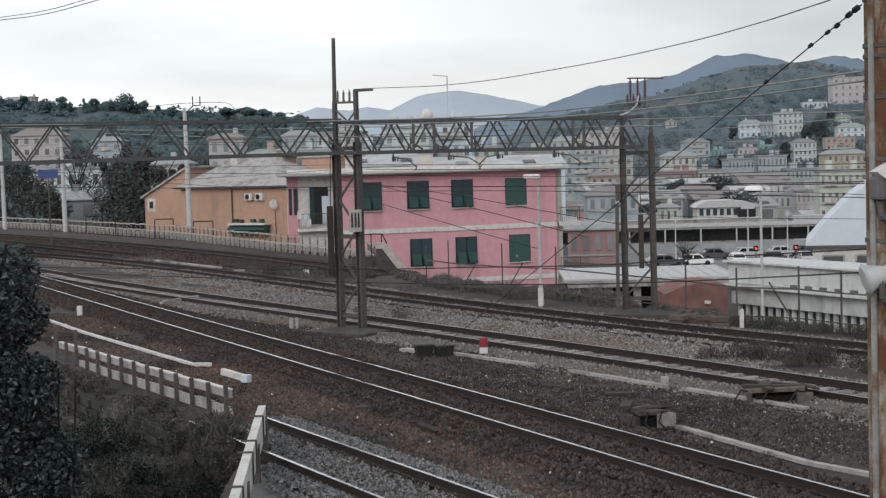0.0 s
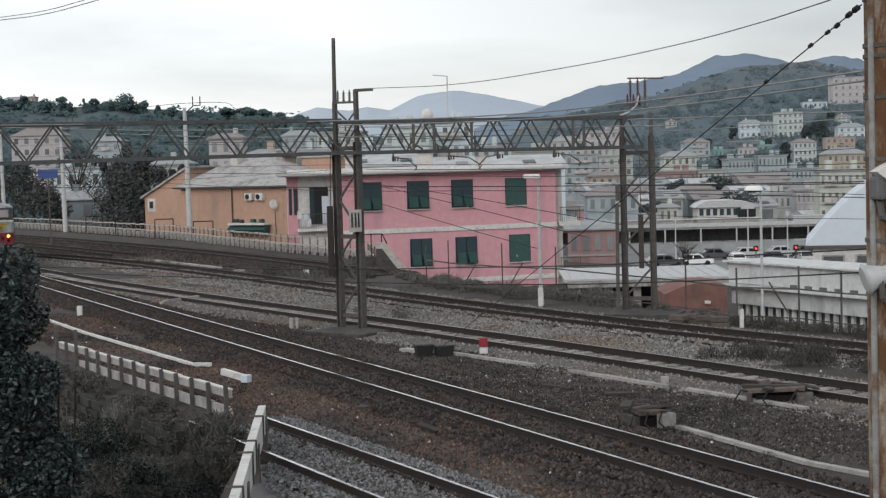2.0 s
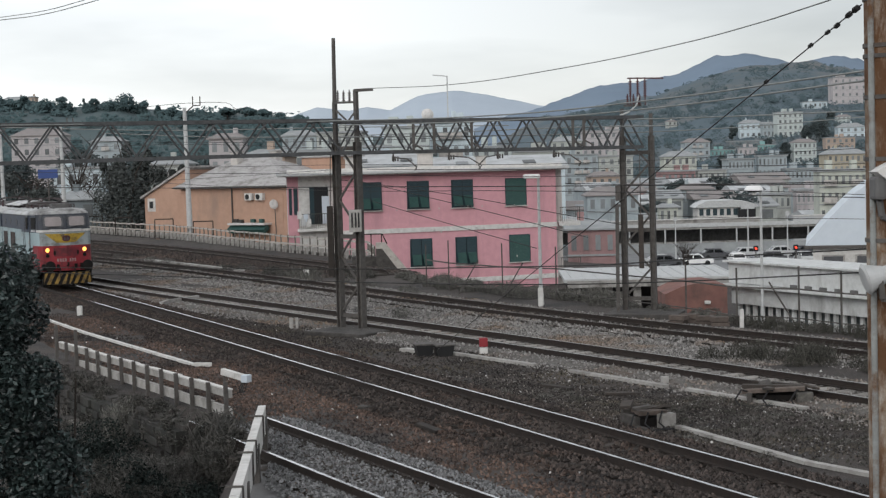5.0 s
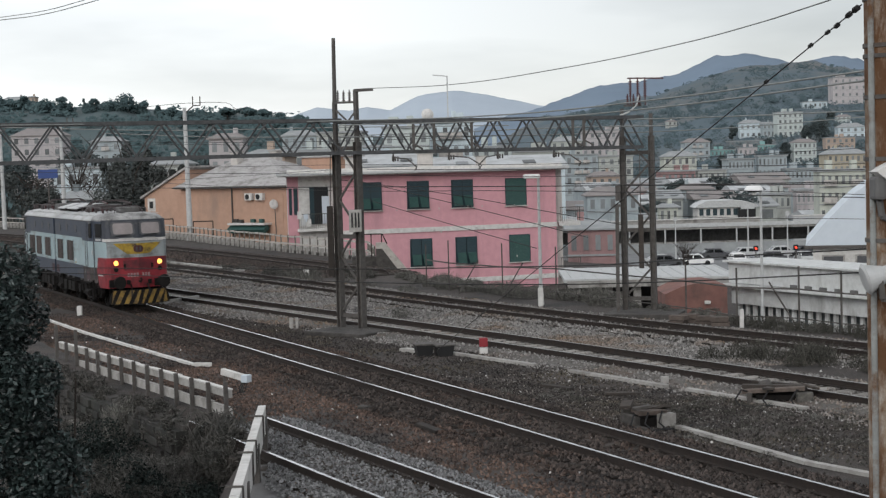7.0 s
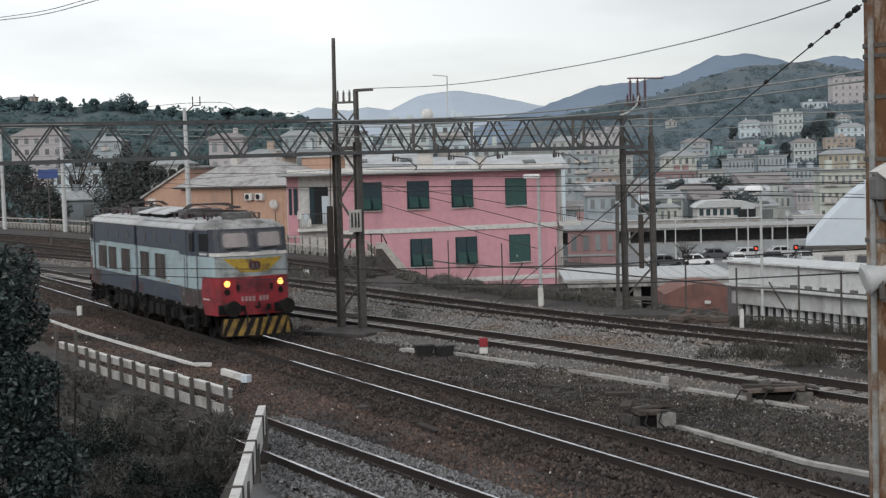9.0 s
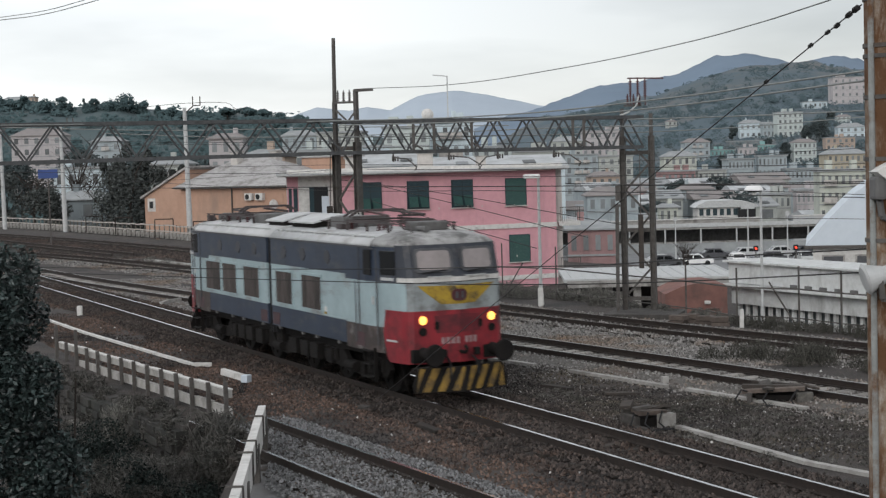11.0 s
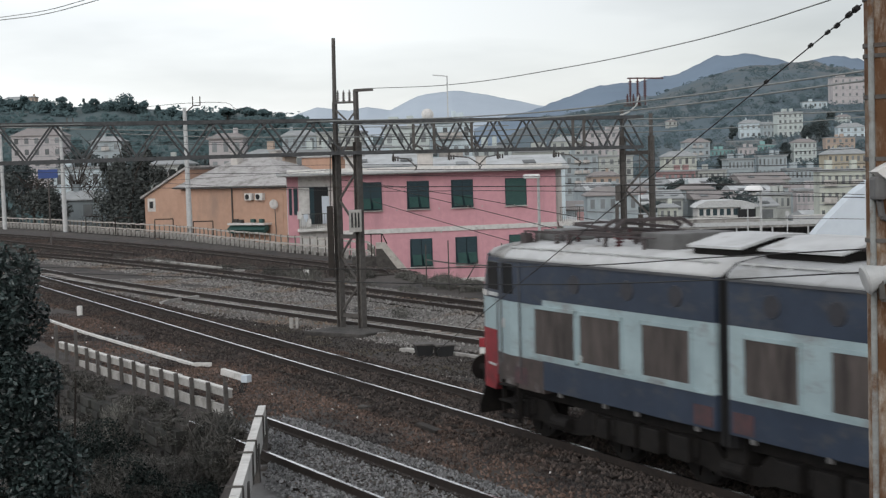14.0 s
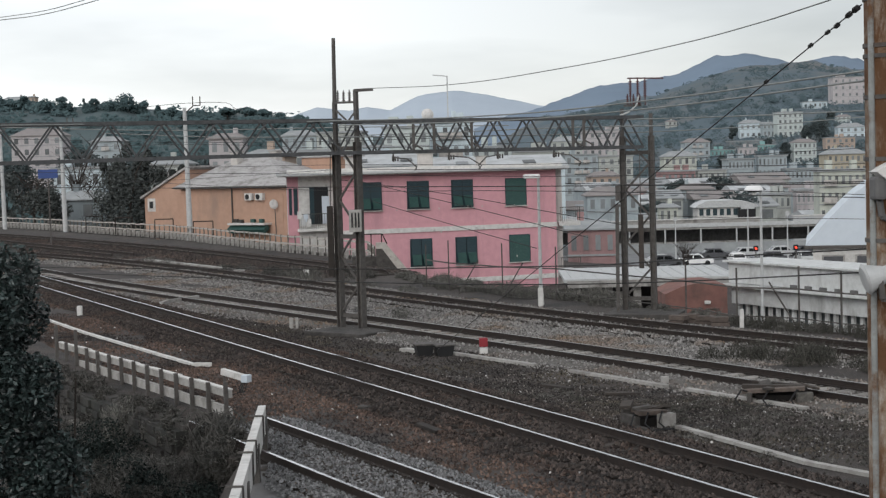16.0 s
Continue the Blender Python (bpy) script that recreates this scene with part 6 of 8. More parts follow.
def goods_shed(x, y, top, w, colour):
    """A long low shed with a shallow ridge roof, loading doors and rooflights."""
    house_no[0] += 1
    rng = random.Random(house_no[0] * 5)
    h = thing("goods_shed", pose(x, y, 0, 0, 0, rng.uniform(-4, 4)), colour.replace("_", " ") + " long low shed with pale ridged roof in the valley", "shed", "sheds of the valley")
    dep = 16.0
    part("wall", box(bm_new(), (0, dep / 2, top - 5), (w, dep, 8.0)), TOWN[colour], h)
    bm = bm_new()
    prism(bm, ((-0.5, top - 1.0), (dep / 2, top + 0.5), (dep + 0.5, top - 1.0), (dep + 0.5, top - 1.25), (-0.5, top - 1.25)), -w / 2 - 0.4, w / 2 + 0.4, "x")
    rf = part("roof", bm, M_SHEDROOF if y < 210 else (M_SHEDROOF, M_TOWNROOF, M_TOWNTILE)[house_no[0] % 3], h, "weathered ridged sheet roof")
    for i in range(max(2, int(w / 6))):
        part("rooflight", box(bm_new(), ((i + 0.5) / max(2, int(w / 6)) * w - w / 2, 2.2, top - 0.38), (1.6, 2.0, 0.12), m=pose(0, 0, 0, 10)), M_TOWNWIN, rf)
    for i in range(max(2, int(w / 5))):
        part("loading_door", box(bm_new(), ((i + 0.5) / max(2, int(w / 5)) * w - w / 2, -0.02, top - 2.6), (2.4, 0.16, 1.7)), M_TOWNWIN, h)
    return h


M_SHEDROOF = mat("pale_sheet_roof", (0.50, 0.52, 0.53), (0.36, 0.375, 0.385), 0.7, scale=0.5, bump=0.02, spots=(0.30, 0.30, 0.30), spot_scale=0.2, spot_at=0.58)


def leaf_cloud(verts, faces, c, r, n, size, flat=1.0, rng=random, thin=0.45, lay=0.0):
    """n small tilted leaf blades scattered through a ball, denser near its skin."""
    for _ in range(n):
        v = Vector((rng.gauss(0, 1), rng.gauss(0, 1), rng.gauss(0, 1))).normalized() * r * (rng.uniform(0.35, 1.0) ** 0.5)
        p = Vector(c) + Vector((v.x, v.y, v.z * flat))
        a = Vector((rng.gauss(0, 1), rng.gauss(0, 1), rng.gauss(0, 0.7))).normalized()
        b = a.cross(Vector((rng.gauss(0, 1), rng.gauss(0, 1), rng.gauss(0, 1)))).normalized()
        if lay:
            up = Vector((0, -0.55, 0.83)).lerp(Vector((rng.gauss(0, 1), rng.gauss(0, 1), rng.gauss(0, 1))).normalized(), 1 - lay)
            a = up.cross(a).normalized()
            b = up.cross(a).normalized()
        s = size * rng.uniform(0.6, 1.3)
        k = len(verts)
        verts += [p - a * s, p + b * s * thin, p + a * s, p - b * s * thin]
        faces.append((k, k + 1, k + 2, k + 3))


def tree(x, y, z, h, w, kind, label, material=None, n=900, name="tree", leaf=None, lay=0.0):
    """A tapered trunk with limbs and a crown of leaf clumps. kind: 'pine' flat umbrella, 'round', 'cypress', 'bare'."""
    rng = random.Random(int(x * 31 + y * 17))
    t = thing(name, pose(x, y, z), label, "tree")
    crown_z = {"pine": 0.82, "round": 0.6, "cypress": 0.52, "bare": 0.6}[kind] * h
    bm = bm_new()
    bar(bm, (0, 0, 0), (0.03 * h * rng.uniform(-1, 1), 0, crown_z), 0.05 * h, 0.025 * h, 8)
    for i in range(7 if kind != "bare" else 26):
        a = rng.uniform(0, 6.28)
        z0 = h * rng.uniform(0.35, 0.7)
        r = w * 0.5 * rng.uniform(0.4, 0.95)
        e = Vector((math.cos(a) * r, math.sin(a) * r, z0 + rng.uniform(0.1, 0.35) * h))
        if kind != "bare":
            bar(bm, (0, 0, z0), e, 0.016 * h, 0.006 * h, 5)
            continue
        knee = Vector((0, 0, z0)).lerp(e, 0.5) + Vector((rng.uniform(-1, 1), rng.uniform(-1, 1), rng.uniform(-0.5, 1))) * 0.05 * h
        bar(bm, (0, 0, z0), knee, 0.013 * h, 0.008 * h, 5)
        bar(bm, knee, e, 0.008 * h, 0.004 * h, 4)
        for q in range(9):
            root = knee.lerp(e, rng.uniform(0.0, 1.0))
            tip = root + Vector((rng.uniform(-1, 1), rng.uniform(-1, 1), rng.uniform(-0.15, 1))) * 0.14 * h
            bar(bm, root, tip, 0.004 * h, 0.0015 * h, 3)
    part("trunk", bm, M_BARK, t)
    if kind == "bare":
        return t
    verts, faces = [], []
    clumps = 16
    for i in range(clumps):
        a, q = rng.uniform(0, 6.28), rng.uniform(0, 1) ** 0.5
        if kind == "pine":
            c, r, fl = (math.cos(a) * q * w * 0.42, math.sin(a) * q * w * 0.42, h * (0.86 + 0.1 * (1 - q * q))), w * 0.17, 0.55
        elif kind == "cypress":
            zz = rng.uniform(0.12, 0.95)
            c, r, fl = (math.cos(a) * w * 0.12, math.sin(a) * w * 0.12, h * zz), w * 0.36 * (1.1 - zz), 1.6
        else:
            zz = rng.uniform(-1, 1)
            q *= math.sqrt(max(0.1, 1 - zz * zz))
            c, r, fl = (math.cos(a) * q * w * 0.36, math.sin(a) * q * w * 0.36, h * 0.62 + zz * h * 0.28), w * 0.19, 0.9
        leaf_cloud(verts, faces, c, r, n // clumps, leaf or w * 0.035, fl, rng, 0.45, lay)
    ob = new("crown", face_mesh("crown", verts, faces, material or M_FOL))
    ob.parent = t
    return t


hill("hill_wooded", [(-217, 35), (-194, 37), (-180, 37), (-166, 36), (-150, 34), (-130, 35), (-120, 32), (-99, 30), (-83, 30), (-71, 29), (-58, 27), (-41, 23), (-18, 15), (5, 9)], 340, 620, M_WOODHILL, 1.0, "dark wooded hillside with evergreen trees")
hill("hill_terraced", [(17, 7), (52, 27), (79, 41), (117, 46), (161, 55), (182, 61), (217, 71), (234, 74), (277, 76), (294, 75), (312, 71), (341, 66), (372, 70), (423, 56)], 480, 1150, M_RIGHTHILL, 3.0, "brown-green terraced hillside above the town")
hill("mountain_blue", [(69, 76), (138, 102), (205, 117), (319, 158), (397, 161), (476, 175), (555, 211), (623, 211), (701, 190), (746, 196), (791, 203), (836, 193), (925, 169), (1093, 126)], 1800, 3000, M_BLUEHILL, 3.0, "distant mountain ridge, its colour blued for haze")
hill("mountain_pale", [(-564, 106), (-405, 157), (-341, 178), (-247, 166), (-200, 175), (-137, 165), (-57, 202), (37, 215), (131, 201), (241, 175), (319, 160), (444, 118)], 3300, 4200, M_PALEHILL, 1.5, "distant mountain, its colour paled for haze")

town_house(69.5, 260, 2.5, 8.1, "cream_yellow", 5, 7, "flat")
town_house(46.0, 420, 1.2, 8.7, "orange", 1, 4, "hip")
town_house(44.0, 470, 7.5, 10.6, "grey_plaster", 4, 4, "flat")
town_house(54.7, 470, 6.7, 10.6, "sand", 3, 4, "flat")
town_house(60.6, 560, 16.7, 15.7, "pale_pink", 3, 6, "flat")
town_house(45.2, 540, 13.0, 11.1, "sand", 3, 4, "hip")
town_house(27.3, 240, -0.0, 8.1, "grey_plaster", 1, 5, "hip")
town_house(14.9, 150, -1.3, 4.8, "brick_red", 1, 4, "hip")
town_house(-5.1, 230, 11.2, 6.9, "cream", 4, 4, "flat")
town_house(1.7, 240, 12.1, 6.7, "white", 4, 4, "flat")
town_house(-9.0, 210, 8.1, 3.9, "white", 2, 3, "flat")
town_house(8.8, 260, 8.2, 6.8, "cream", 3, 4, "flat")
town_house(18.0, 290, 7.5, 8.7, "sand", 2, 5, "flat")
town_house(-17.3, 210, 7.7, 6.3, "cream", 2, 4, "flat")
town_house(-30.8, 330, 12.9, 7.4, "grey_plaster", 3, 4, "hip")
town_house(-20.1, 300, 12.4, 9.0, "sand", 3, 5, "flat")
town_house(-34.1, 240, 10.7, 5.4, "pale_pink", 3, 3, "hip")
town_house(-18.2, 155, 6.9, 4.4, "orange", 2, 4, "hip")
town_house(-115.0, 430, 17.2, 14.5, "pale_pink", 3, 5, "hip")
town_house(-55.5, 230, 6.3, 7.3, "white", 3, 4, "flat")
town_house(-180.6, 640, 38.1, 10.8, "pale_pink", 2, 3, "hip")
town_house(-178.2, 660, 40.4, 3.5, "orange", 2, 2, "hip")
town_house(-93.1, 420, 14.8, 8.7, "grey_plaster", 3, 3, "hip")
town_house(-38.0, 210, 6.7, 5.1, "sand", 3, 3, "hip")
town_house(-45.0, 185, 2.5, 6.2, "grey_stone", 1, 2, "hip")


goods_shed(30.8, 300, -3.0, 12.4, "grey_plaster")
goods_shed(23.4, 240, -4.0, 7.7, "grey_plaster")
goods_shed(46.2, 380, -0.8, 21.4, "grey_plaster")
goods_shed(-7.5, 200, 6.7, 12.0, "white")
goods_shed(7.3, 195, 6.0, 17.6, "white")
town_house(239.2, 878, 50.3, 19.7, "pale_pink", 4, 5, "flat", 30.3)
town_house(175.4, 754, 27.3, 12.7, "cream", 4, 5, "flat", 11.2)
town_house(216.9, 870, 36.2, 13.7, "white", 1, 5, "flat", 28.6)
town_house(158.0, 766, 22.8, 11.2, "white", 2, 4, "hip", 10.8)
town_house(166.4, 762, 22.2, 6.3, "grey_plaster", 2, 3, "hip", 11.6)
town_house(158.4, 654, 11.3, 9.8, "cream", 3, 5, "hip", -1.8)
town_house(199.6, 730, 18.7, 13.1, "white", 2, 4, "hip", 9.0)
town_house(210.7, 786, 25.4, 6.8, "cream", 2, 3, "hip", 16.8)
town_house(183.3, 690, 13.2, 13.2, "orange", 2, 5, "flat", 3.5)
town_house(142.5, 698, 9.8, 8.6, "pale_pink", 1, 4, "flat", 1.9)
town_house(134.9, 874, 27.5, 5.2, "sand", 2, 2, "hip", 18.3)
town_house(119.2, 698, 13.1, 11.8, "grey_plaster", 3, 4, "hip", -0.9)
town_house(133.7, 714, 9.2, 11.5, "pale_green", 1, 6, "flat", 2.2)
town_house(153.0, 706, 10.9, 7.9, "pale_green", 1, 4, "flat", 3.5)
town_house(152.8, 738, 13.3, 22.7, "grey_stone", 1, 6, "flat", 7.1)
town_house(126.9, 470, 5.7, 12.5, "ochre", 2, 7, "hip")
town_house(85.8, 430, 4.8, 7.7, "grey_plaster", 4, 7, "flat")
town_house(95.2, 432, 5.5, 8.1, "grey_plaster", 4, 7, "flat")
town_house(102.4, 425, 1.6, 9.6, "grey_plaster", 2, 8, "flat")
town_house(63.1, 400, 2.1, 9.2, "brick_red", 2, 6, "flat")
town_house(73.0, 405, 2.1, 7.8, "sand", 2, 5, "flat")
town_house(72.4, 455, 6.3, 9.9, "cream_yellow", 1, 5, "hip")
town_house(39.2, 260, -2.8, 3.3, "cream_yellow", 1, 3, "hip")
town_house(73.2, 300, -1.6, 4.7, "pale_pink", 2, 5, "flat")
town_house(68.5, 310, -2.5, 7.0, "sand", 1, 6, "flat")
town_house(54.3, 320, -1.0, 7.0, "grey_plaster", 1, 6, "hip")
goods_shed(48.8, 330, -2.9, 6.2, "grey_plaster")
goods_shed(67.7, 345, -1.7, 10.8, "white")
goods_shed(81.1, 350, -1.9, 14.1, "grey_plaster")


for x, y, top, w, colour in ((39, 300, -2.2, 7, "grey_stone"), (46, 306, -1.4, 6, "sand"), (57, 312, -1.9, 9, "grey_plaster"), (66, 318, -1.0, 8, "grey_stone"), (62, 296, -3.2, 8, "sand"), (73, 336, -0.4, 9, "grey_plaster"), (58, 342, 0.4, 9, "grey_stone"), (49, 350, 0.7, 7, "white"), (80, 372, 0.9, 12, "sand"), (68, 262, -4.9, 7, "grey_plaster"), (38, 262, -4.6, 5, "cream"), (44, 330, -0.2, 6, "brick_red"), (35, 330, 0.2, 6, "grey_plaster")):
    goods_shed(x, y, top, w, colour)


# ---- trees and scrub ----
for x, y, z, h, w, k in ((-66, 205, -8, 17, 9, "round"), (-49.5, 205, -6, 15.5, 8, "bare"), (-34.6, 166, -5, 14.4, 8.5, "cypress"), (-32.0, 168, -5, 12.0, 7.5, "cypress"), (-37.2, 169, -5, 12.2, 7.5, "cypress"), (-30.0, 171, -5, 11.5, 5.5, "cypress"), (-34.0, 172, -5, 15.0, 5.0, "cypress"), (-52, 192, -5, 12, 7, "bare"), (-57, 185, -5, 10, 6, "round"), (-52.5, 181, -5, 11.5, 7, "round"), (-46.5, 177, -5, 9.5, 6.5, "round"), (-43, 186, -5, 9, 5, "bare")):
    tree(x, y, z, h, w, k, "bare branching tree behind the railing" if k == "bare" else "dark evergreen tree behind the white railing", n=5200, leaf=0.19)
# ridge leaves blued to hold the haze in their colour
M_FARLEAF = islands(mat("hazed_ridge_leaf", (0.082, 0.122, 0.128), (0.060, 0.094, 0.100), 0.95, scale=0.1, bump=0, spec=0.05), 0.85, 1.18)
RIDGE_TREES = (
    (-175, 37.6, 7.7, "round"),
    (-168, 36.5, 6.8, "round"),
    (-165, 38.2, 3.6, "round"),
    (-157, 36.0, 8.1, "round"),
    (-148, 35.0, 7.7, "round"),
    (-150, 37.1, 4.1, "pine"),
    (-141, 36.6, 1.6, "cypress"),
    (-137, 36.0, 3.6, "pine"),
    (-138, 33.4, 9.0, "round"),
    (-131, 34.1, 8.1, "round"),
    (-125, 36.6, 13.1, "round"),
    (-118, 34.2, 8.1, "round"),
    (-112, 32.5, 3.2, "round"),
    (-107, 31.0, 11.3, "round"),
    (-99, 29.6, 9.9, "round"),
    (-91, 29.4, 4.5, "round"),
    (-84, 30.4, 7.7, "pine"),
    (-77, 30.6, 8.1, "pine"),
    (-70, 29.7, 6.8, "pine"),
    (-63, 28.0, 9.0, "round"),
    (-183, 37.1, 9.0, "round"),
)
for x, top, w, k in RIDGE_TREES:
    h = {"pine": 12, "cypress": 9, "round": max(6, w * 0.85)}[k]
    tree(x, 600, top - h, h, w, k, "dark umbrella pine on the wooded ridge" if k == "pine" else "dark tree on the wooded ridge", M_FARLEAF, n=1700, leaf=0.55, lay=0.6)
# haze before the town slope is mixed into this leaf green
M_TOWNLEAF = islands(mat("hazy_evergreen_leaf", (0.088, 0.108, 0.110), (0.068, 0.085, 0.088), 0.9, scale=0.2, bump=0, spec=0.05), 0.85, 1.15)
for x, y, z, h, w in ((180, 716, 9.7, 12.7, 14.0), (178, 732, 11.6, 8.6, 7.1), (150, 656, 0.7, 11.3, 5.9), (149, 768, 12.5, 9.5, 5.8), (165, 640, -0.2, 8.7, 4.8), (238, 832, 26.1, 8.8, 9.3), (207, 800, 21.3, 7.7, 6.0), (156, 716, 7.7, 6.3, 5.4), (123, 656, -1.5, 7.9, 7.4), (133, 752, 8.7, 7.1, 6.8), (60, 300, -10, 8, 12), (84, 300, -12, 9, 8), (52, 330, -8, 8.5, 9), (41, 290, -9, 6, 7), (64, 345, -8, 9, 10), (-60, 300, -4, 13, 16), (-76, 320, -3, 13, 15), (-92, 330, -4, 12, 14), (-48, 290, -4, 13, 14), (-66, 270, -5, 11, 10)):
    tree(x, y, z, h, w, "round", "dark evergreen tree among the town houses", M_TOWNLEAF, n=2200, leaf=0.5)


# scrub leaves carry the hillside's painted haze
M_HILLLEAF = islands(mat("hazed_scrub_leaf", (0.090, 0.124, 0.136), (0.074, 0.106, 0.118), 0.95, scale=0.1, bump=0, spec=0.05), 0.85, 1.15)


def far_woods(name, on, x0, x1, y0, y1, n, seed, material, size, label):
    """Uncountable far tree clumps strewn over a hill's slope."""
    rg = random.Random(seed)
    verts, faces = [], []
    for _ in range(n):
        y = rg.uniform(y0, y1)
        x = rg.uniform(x0, x1) * (0.35 + 0.65 * y / RIDGES[on][2])
        if noise.noise((x * 0.02, y * 0.02, 4)) < rg.uniform(-0.45, 0.2):
            continue
        leaf_cloud(verts, faces, (x, y, hill_top(on, x, y) + size * 0.2), size * rg.uniform(0.5, 1.3), 40, size * (0.32 if on == "hill_wooded" else 0.24), 0.75, rg, 0.45, 0.7)
    ob = new(name, face_mesh(name, verts, faces, material))
    return tagged(ob, label, "woods", kind="stuff")


for x, y, h in ((27.6, 172, 4.6), (29.0, 178, 3.8)):
    tree(x, y, -8.3, h, h * 0.8, "bare", "bare grey tree in the yard")
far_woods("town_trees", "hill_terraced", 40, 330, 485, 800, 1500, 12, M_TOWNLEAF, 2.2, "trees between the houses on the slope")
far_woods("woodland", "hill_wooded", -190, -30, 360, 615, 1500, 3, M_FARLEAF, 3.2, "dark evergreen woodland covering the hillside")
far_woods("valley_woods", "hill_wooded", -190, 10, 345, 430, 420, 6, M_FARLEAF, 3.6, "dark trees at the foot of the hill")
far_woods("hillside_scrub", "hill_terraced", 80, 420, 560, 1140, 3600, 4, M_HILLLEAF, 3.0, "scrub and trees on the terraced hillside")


def scrub_patch(name, spots, material, label, size=0.10, n=260, flat=0.7, stems=True):
    verts, faces = [], []
    rg = random.Random(len(spots) * 13 + 1)
    for x, y, z, r in spots:
        leaf_cloud(verts, faces, (x, y, z + r * 0.35), r, int(n * r), size, flat, rg, 0.16 if stems else 0.45)
        if stems:
            for _ in range(int(70 * r)):
                a, l = rg.uniform(0, 6.28), rg.uniform(0.5, 1.25) * r
                p = Vector((x + rg.uniform(-r, r) * 0.7, y + rg.uniform(-r, r) * 0.7, z - 0.1))
                q = p + Vector((math.cos(a) * l * 0.5, math.sin(a) * l * 0.5, l * 1.1))
                k = len(verts)
                s = Vector((0.012, 0.004, 0))
                verts += [p - s, p + s, q + s * 0.4, q - s * 0.4]
                faces.append((k, k + 1, k + 2, k + 3))
    ob = new(name, face_mesh(name, verts, faces, material))
    return tagged(ob, label, "scrub", kind="stuff")


rg = random.Random(21)
strip = []
for i in range(70):
    y = 47 + i * 0.44
    strip.append((edge_x(y) - 0.4 + rg.uniform(-0.5, 0.9), y + rg.uniform(-0.3, 0.3), -0.35, rg.uniform(0.2, 0.4) + (0.25 if 58 < y < 72 else 0)))
scrub_patch("brush", strip, M_SCRUB, "dry grey brush along the brink", 0.06, 1900)
scrub_patch("brush", [(8.6 + rg.uniform(-1.3, 1.8), 41.0 - rg.uniform(-1.4, 1.4), -0.3, rg.uniform(0.3, 0.62)) for _ in range(12)] + [(11.0 + rg.uniform(-0.5, 0.5), 38.5 + rg.uniform(-0.6, 0.6), -0.3, 0.4) for _ in range(4)], M_OLIVE, "dry olive brush between the tracks", 0.036, 3800)
scrub_patch("brush", [(line_x("C", y) + rg.uniform(2.2, 3.6), y, -0.35, rg.uniform(0.25, 0.5)) for y in range(66, 100, 2)] + [(-1.6, 55.5, -0.3, 0.4), (-6.5, 74.5, -0.3, 0.7), (-7.4, 76.0, -0.3, 0.6)], M_SCRUB, "low weeds beside the outer track", 0.06, 1100)
scrub_patch("brush", [(edge_x(y) - 0.55 + rg.uniform(-0.2, 0.5), y, -0.3, rg.uniform(0.28, 0.5)) for y in [41.0 + 0.3 * i for i in range(30)]], M_OLIVE, "dry olive brush below the concrete pillars", 0.036, 2600)
weeds = []
for i in range(90):
    y = rg.uniform(24.5, 37.0)
    x = line_x("A", y) + 1.6 + (line_x("B", y) - line_x("A", y) - 3.2) * rg.random()
    weeds.append((x, y, ground_z(x, y) - 0.06, rg.uniform(0.10, 0.24)))
scrub_patch("weeds", weeds, M_SCRUB, "low dry weeds on the gravel between the tracks", 0.035, 900, 0.4)
scrub_patch("brush", [(x + rg.uniform(-0.7, 0.7), y + rg.uniform(-0.9, 0.9), -0.3, rg.uniform(0.3, 0.55)) for x, y in ((-9.6, 80.4), (-8.2, 79.0), (-6.9, 79.1), (-5.5, 78.4), (-4.2, 76.8), (-11.6, 84.0)) for _ in range(5)], M_BRAMBLE, "dark grey bushes between the outer tracks", 0.06, 1100)
weeds = []
for i in range(240):
    y = rg.uniform(23.0, 35.0)
    x = line_x("A", y) + 2.2 + (line_x("B", y) - line_x("A", y) - 3.4) * rg.random() ** 0.7
    weeds.append((x, y, ground_z(x, y) - 0.05, rg.uniform(0.08, 0.22)))
scrub_patch("weeds", weeds, M_OLIVE, "sparse olive weeds on the dark gravel", 0.03, 700, 0.5)
# brambles on the near bank
brm = []
for i in range(170):
    y = rg.uniform(29.5, 46.5)
    x = near_x(y) - rg.uniform(0.95, 4.2)
    brm.append((x, y, ground_z(x, y) + 0.1, rg.uniform(0.4, 0.75)))
for i in range(34):
    t = rg.random()
    brm.append((-4.15 - 0.9 * t + rg.uniform(-0.25, 0.15), 28.6 + 3.6 * t, -0.7 + 0.5 * rg.random(), rg.uniform(0.3, 0.5)))
scrub_patch("brambles", brm, M_BRAMBLE, "tangled dark brambles on the near bank", 0.07, 950)
low = []
for i in range(260):
    y = rg.uniform(30.0, 46.5)
    x = near_x(y) - rg.uniform(0.25, 2.6)
    low.append((x, y, ground_z(x, y) - 0.06, rg.uniform(0.2, 0.34)))
scrub_patch("ivy", low, M_BRAMBLE, "low dark ivy and dead grass below the fence", 0.07, 900)
arch = thing("bramble_canes", pose(0, 0, 0), "arching dry bramble canes beside the parapet", "brambles")
for i in range(16):
    t = rg.random()
    x, y = -4.3 - 0.9 * t, 29.2 + 3.2 * t
    a = rg.uniform(-1, 1)
    part("cane", wire_path(bm_new(), [(x, y, -0.6), (x + a * 0.15, y, 0.15), (x + a * 0.45, y - 0.1, 0.35 + rg.uniform(-0.1, 0.15)), (x + a * 0.8, y - 0.2, 0.05)], 0.02, 4), M_BRAMBLE, arch)
brm, dead = [], []
for i in range(60):
    y = rg.uniform(25, 36)
    brm.append((near_x(y) - rg.uniform(0.6, 3.2), y, -2.2 + 1.3 * rg.random(), rg.uniform(0.4, 0.7)))
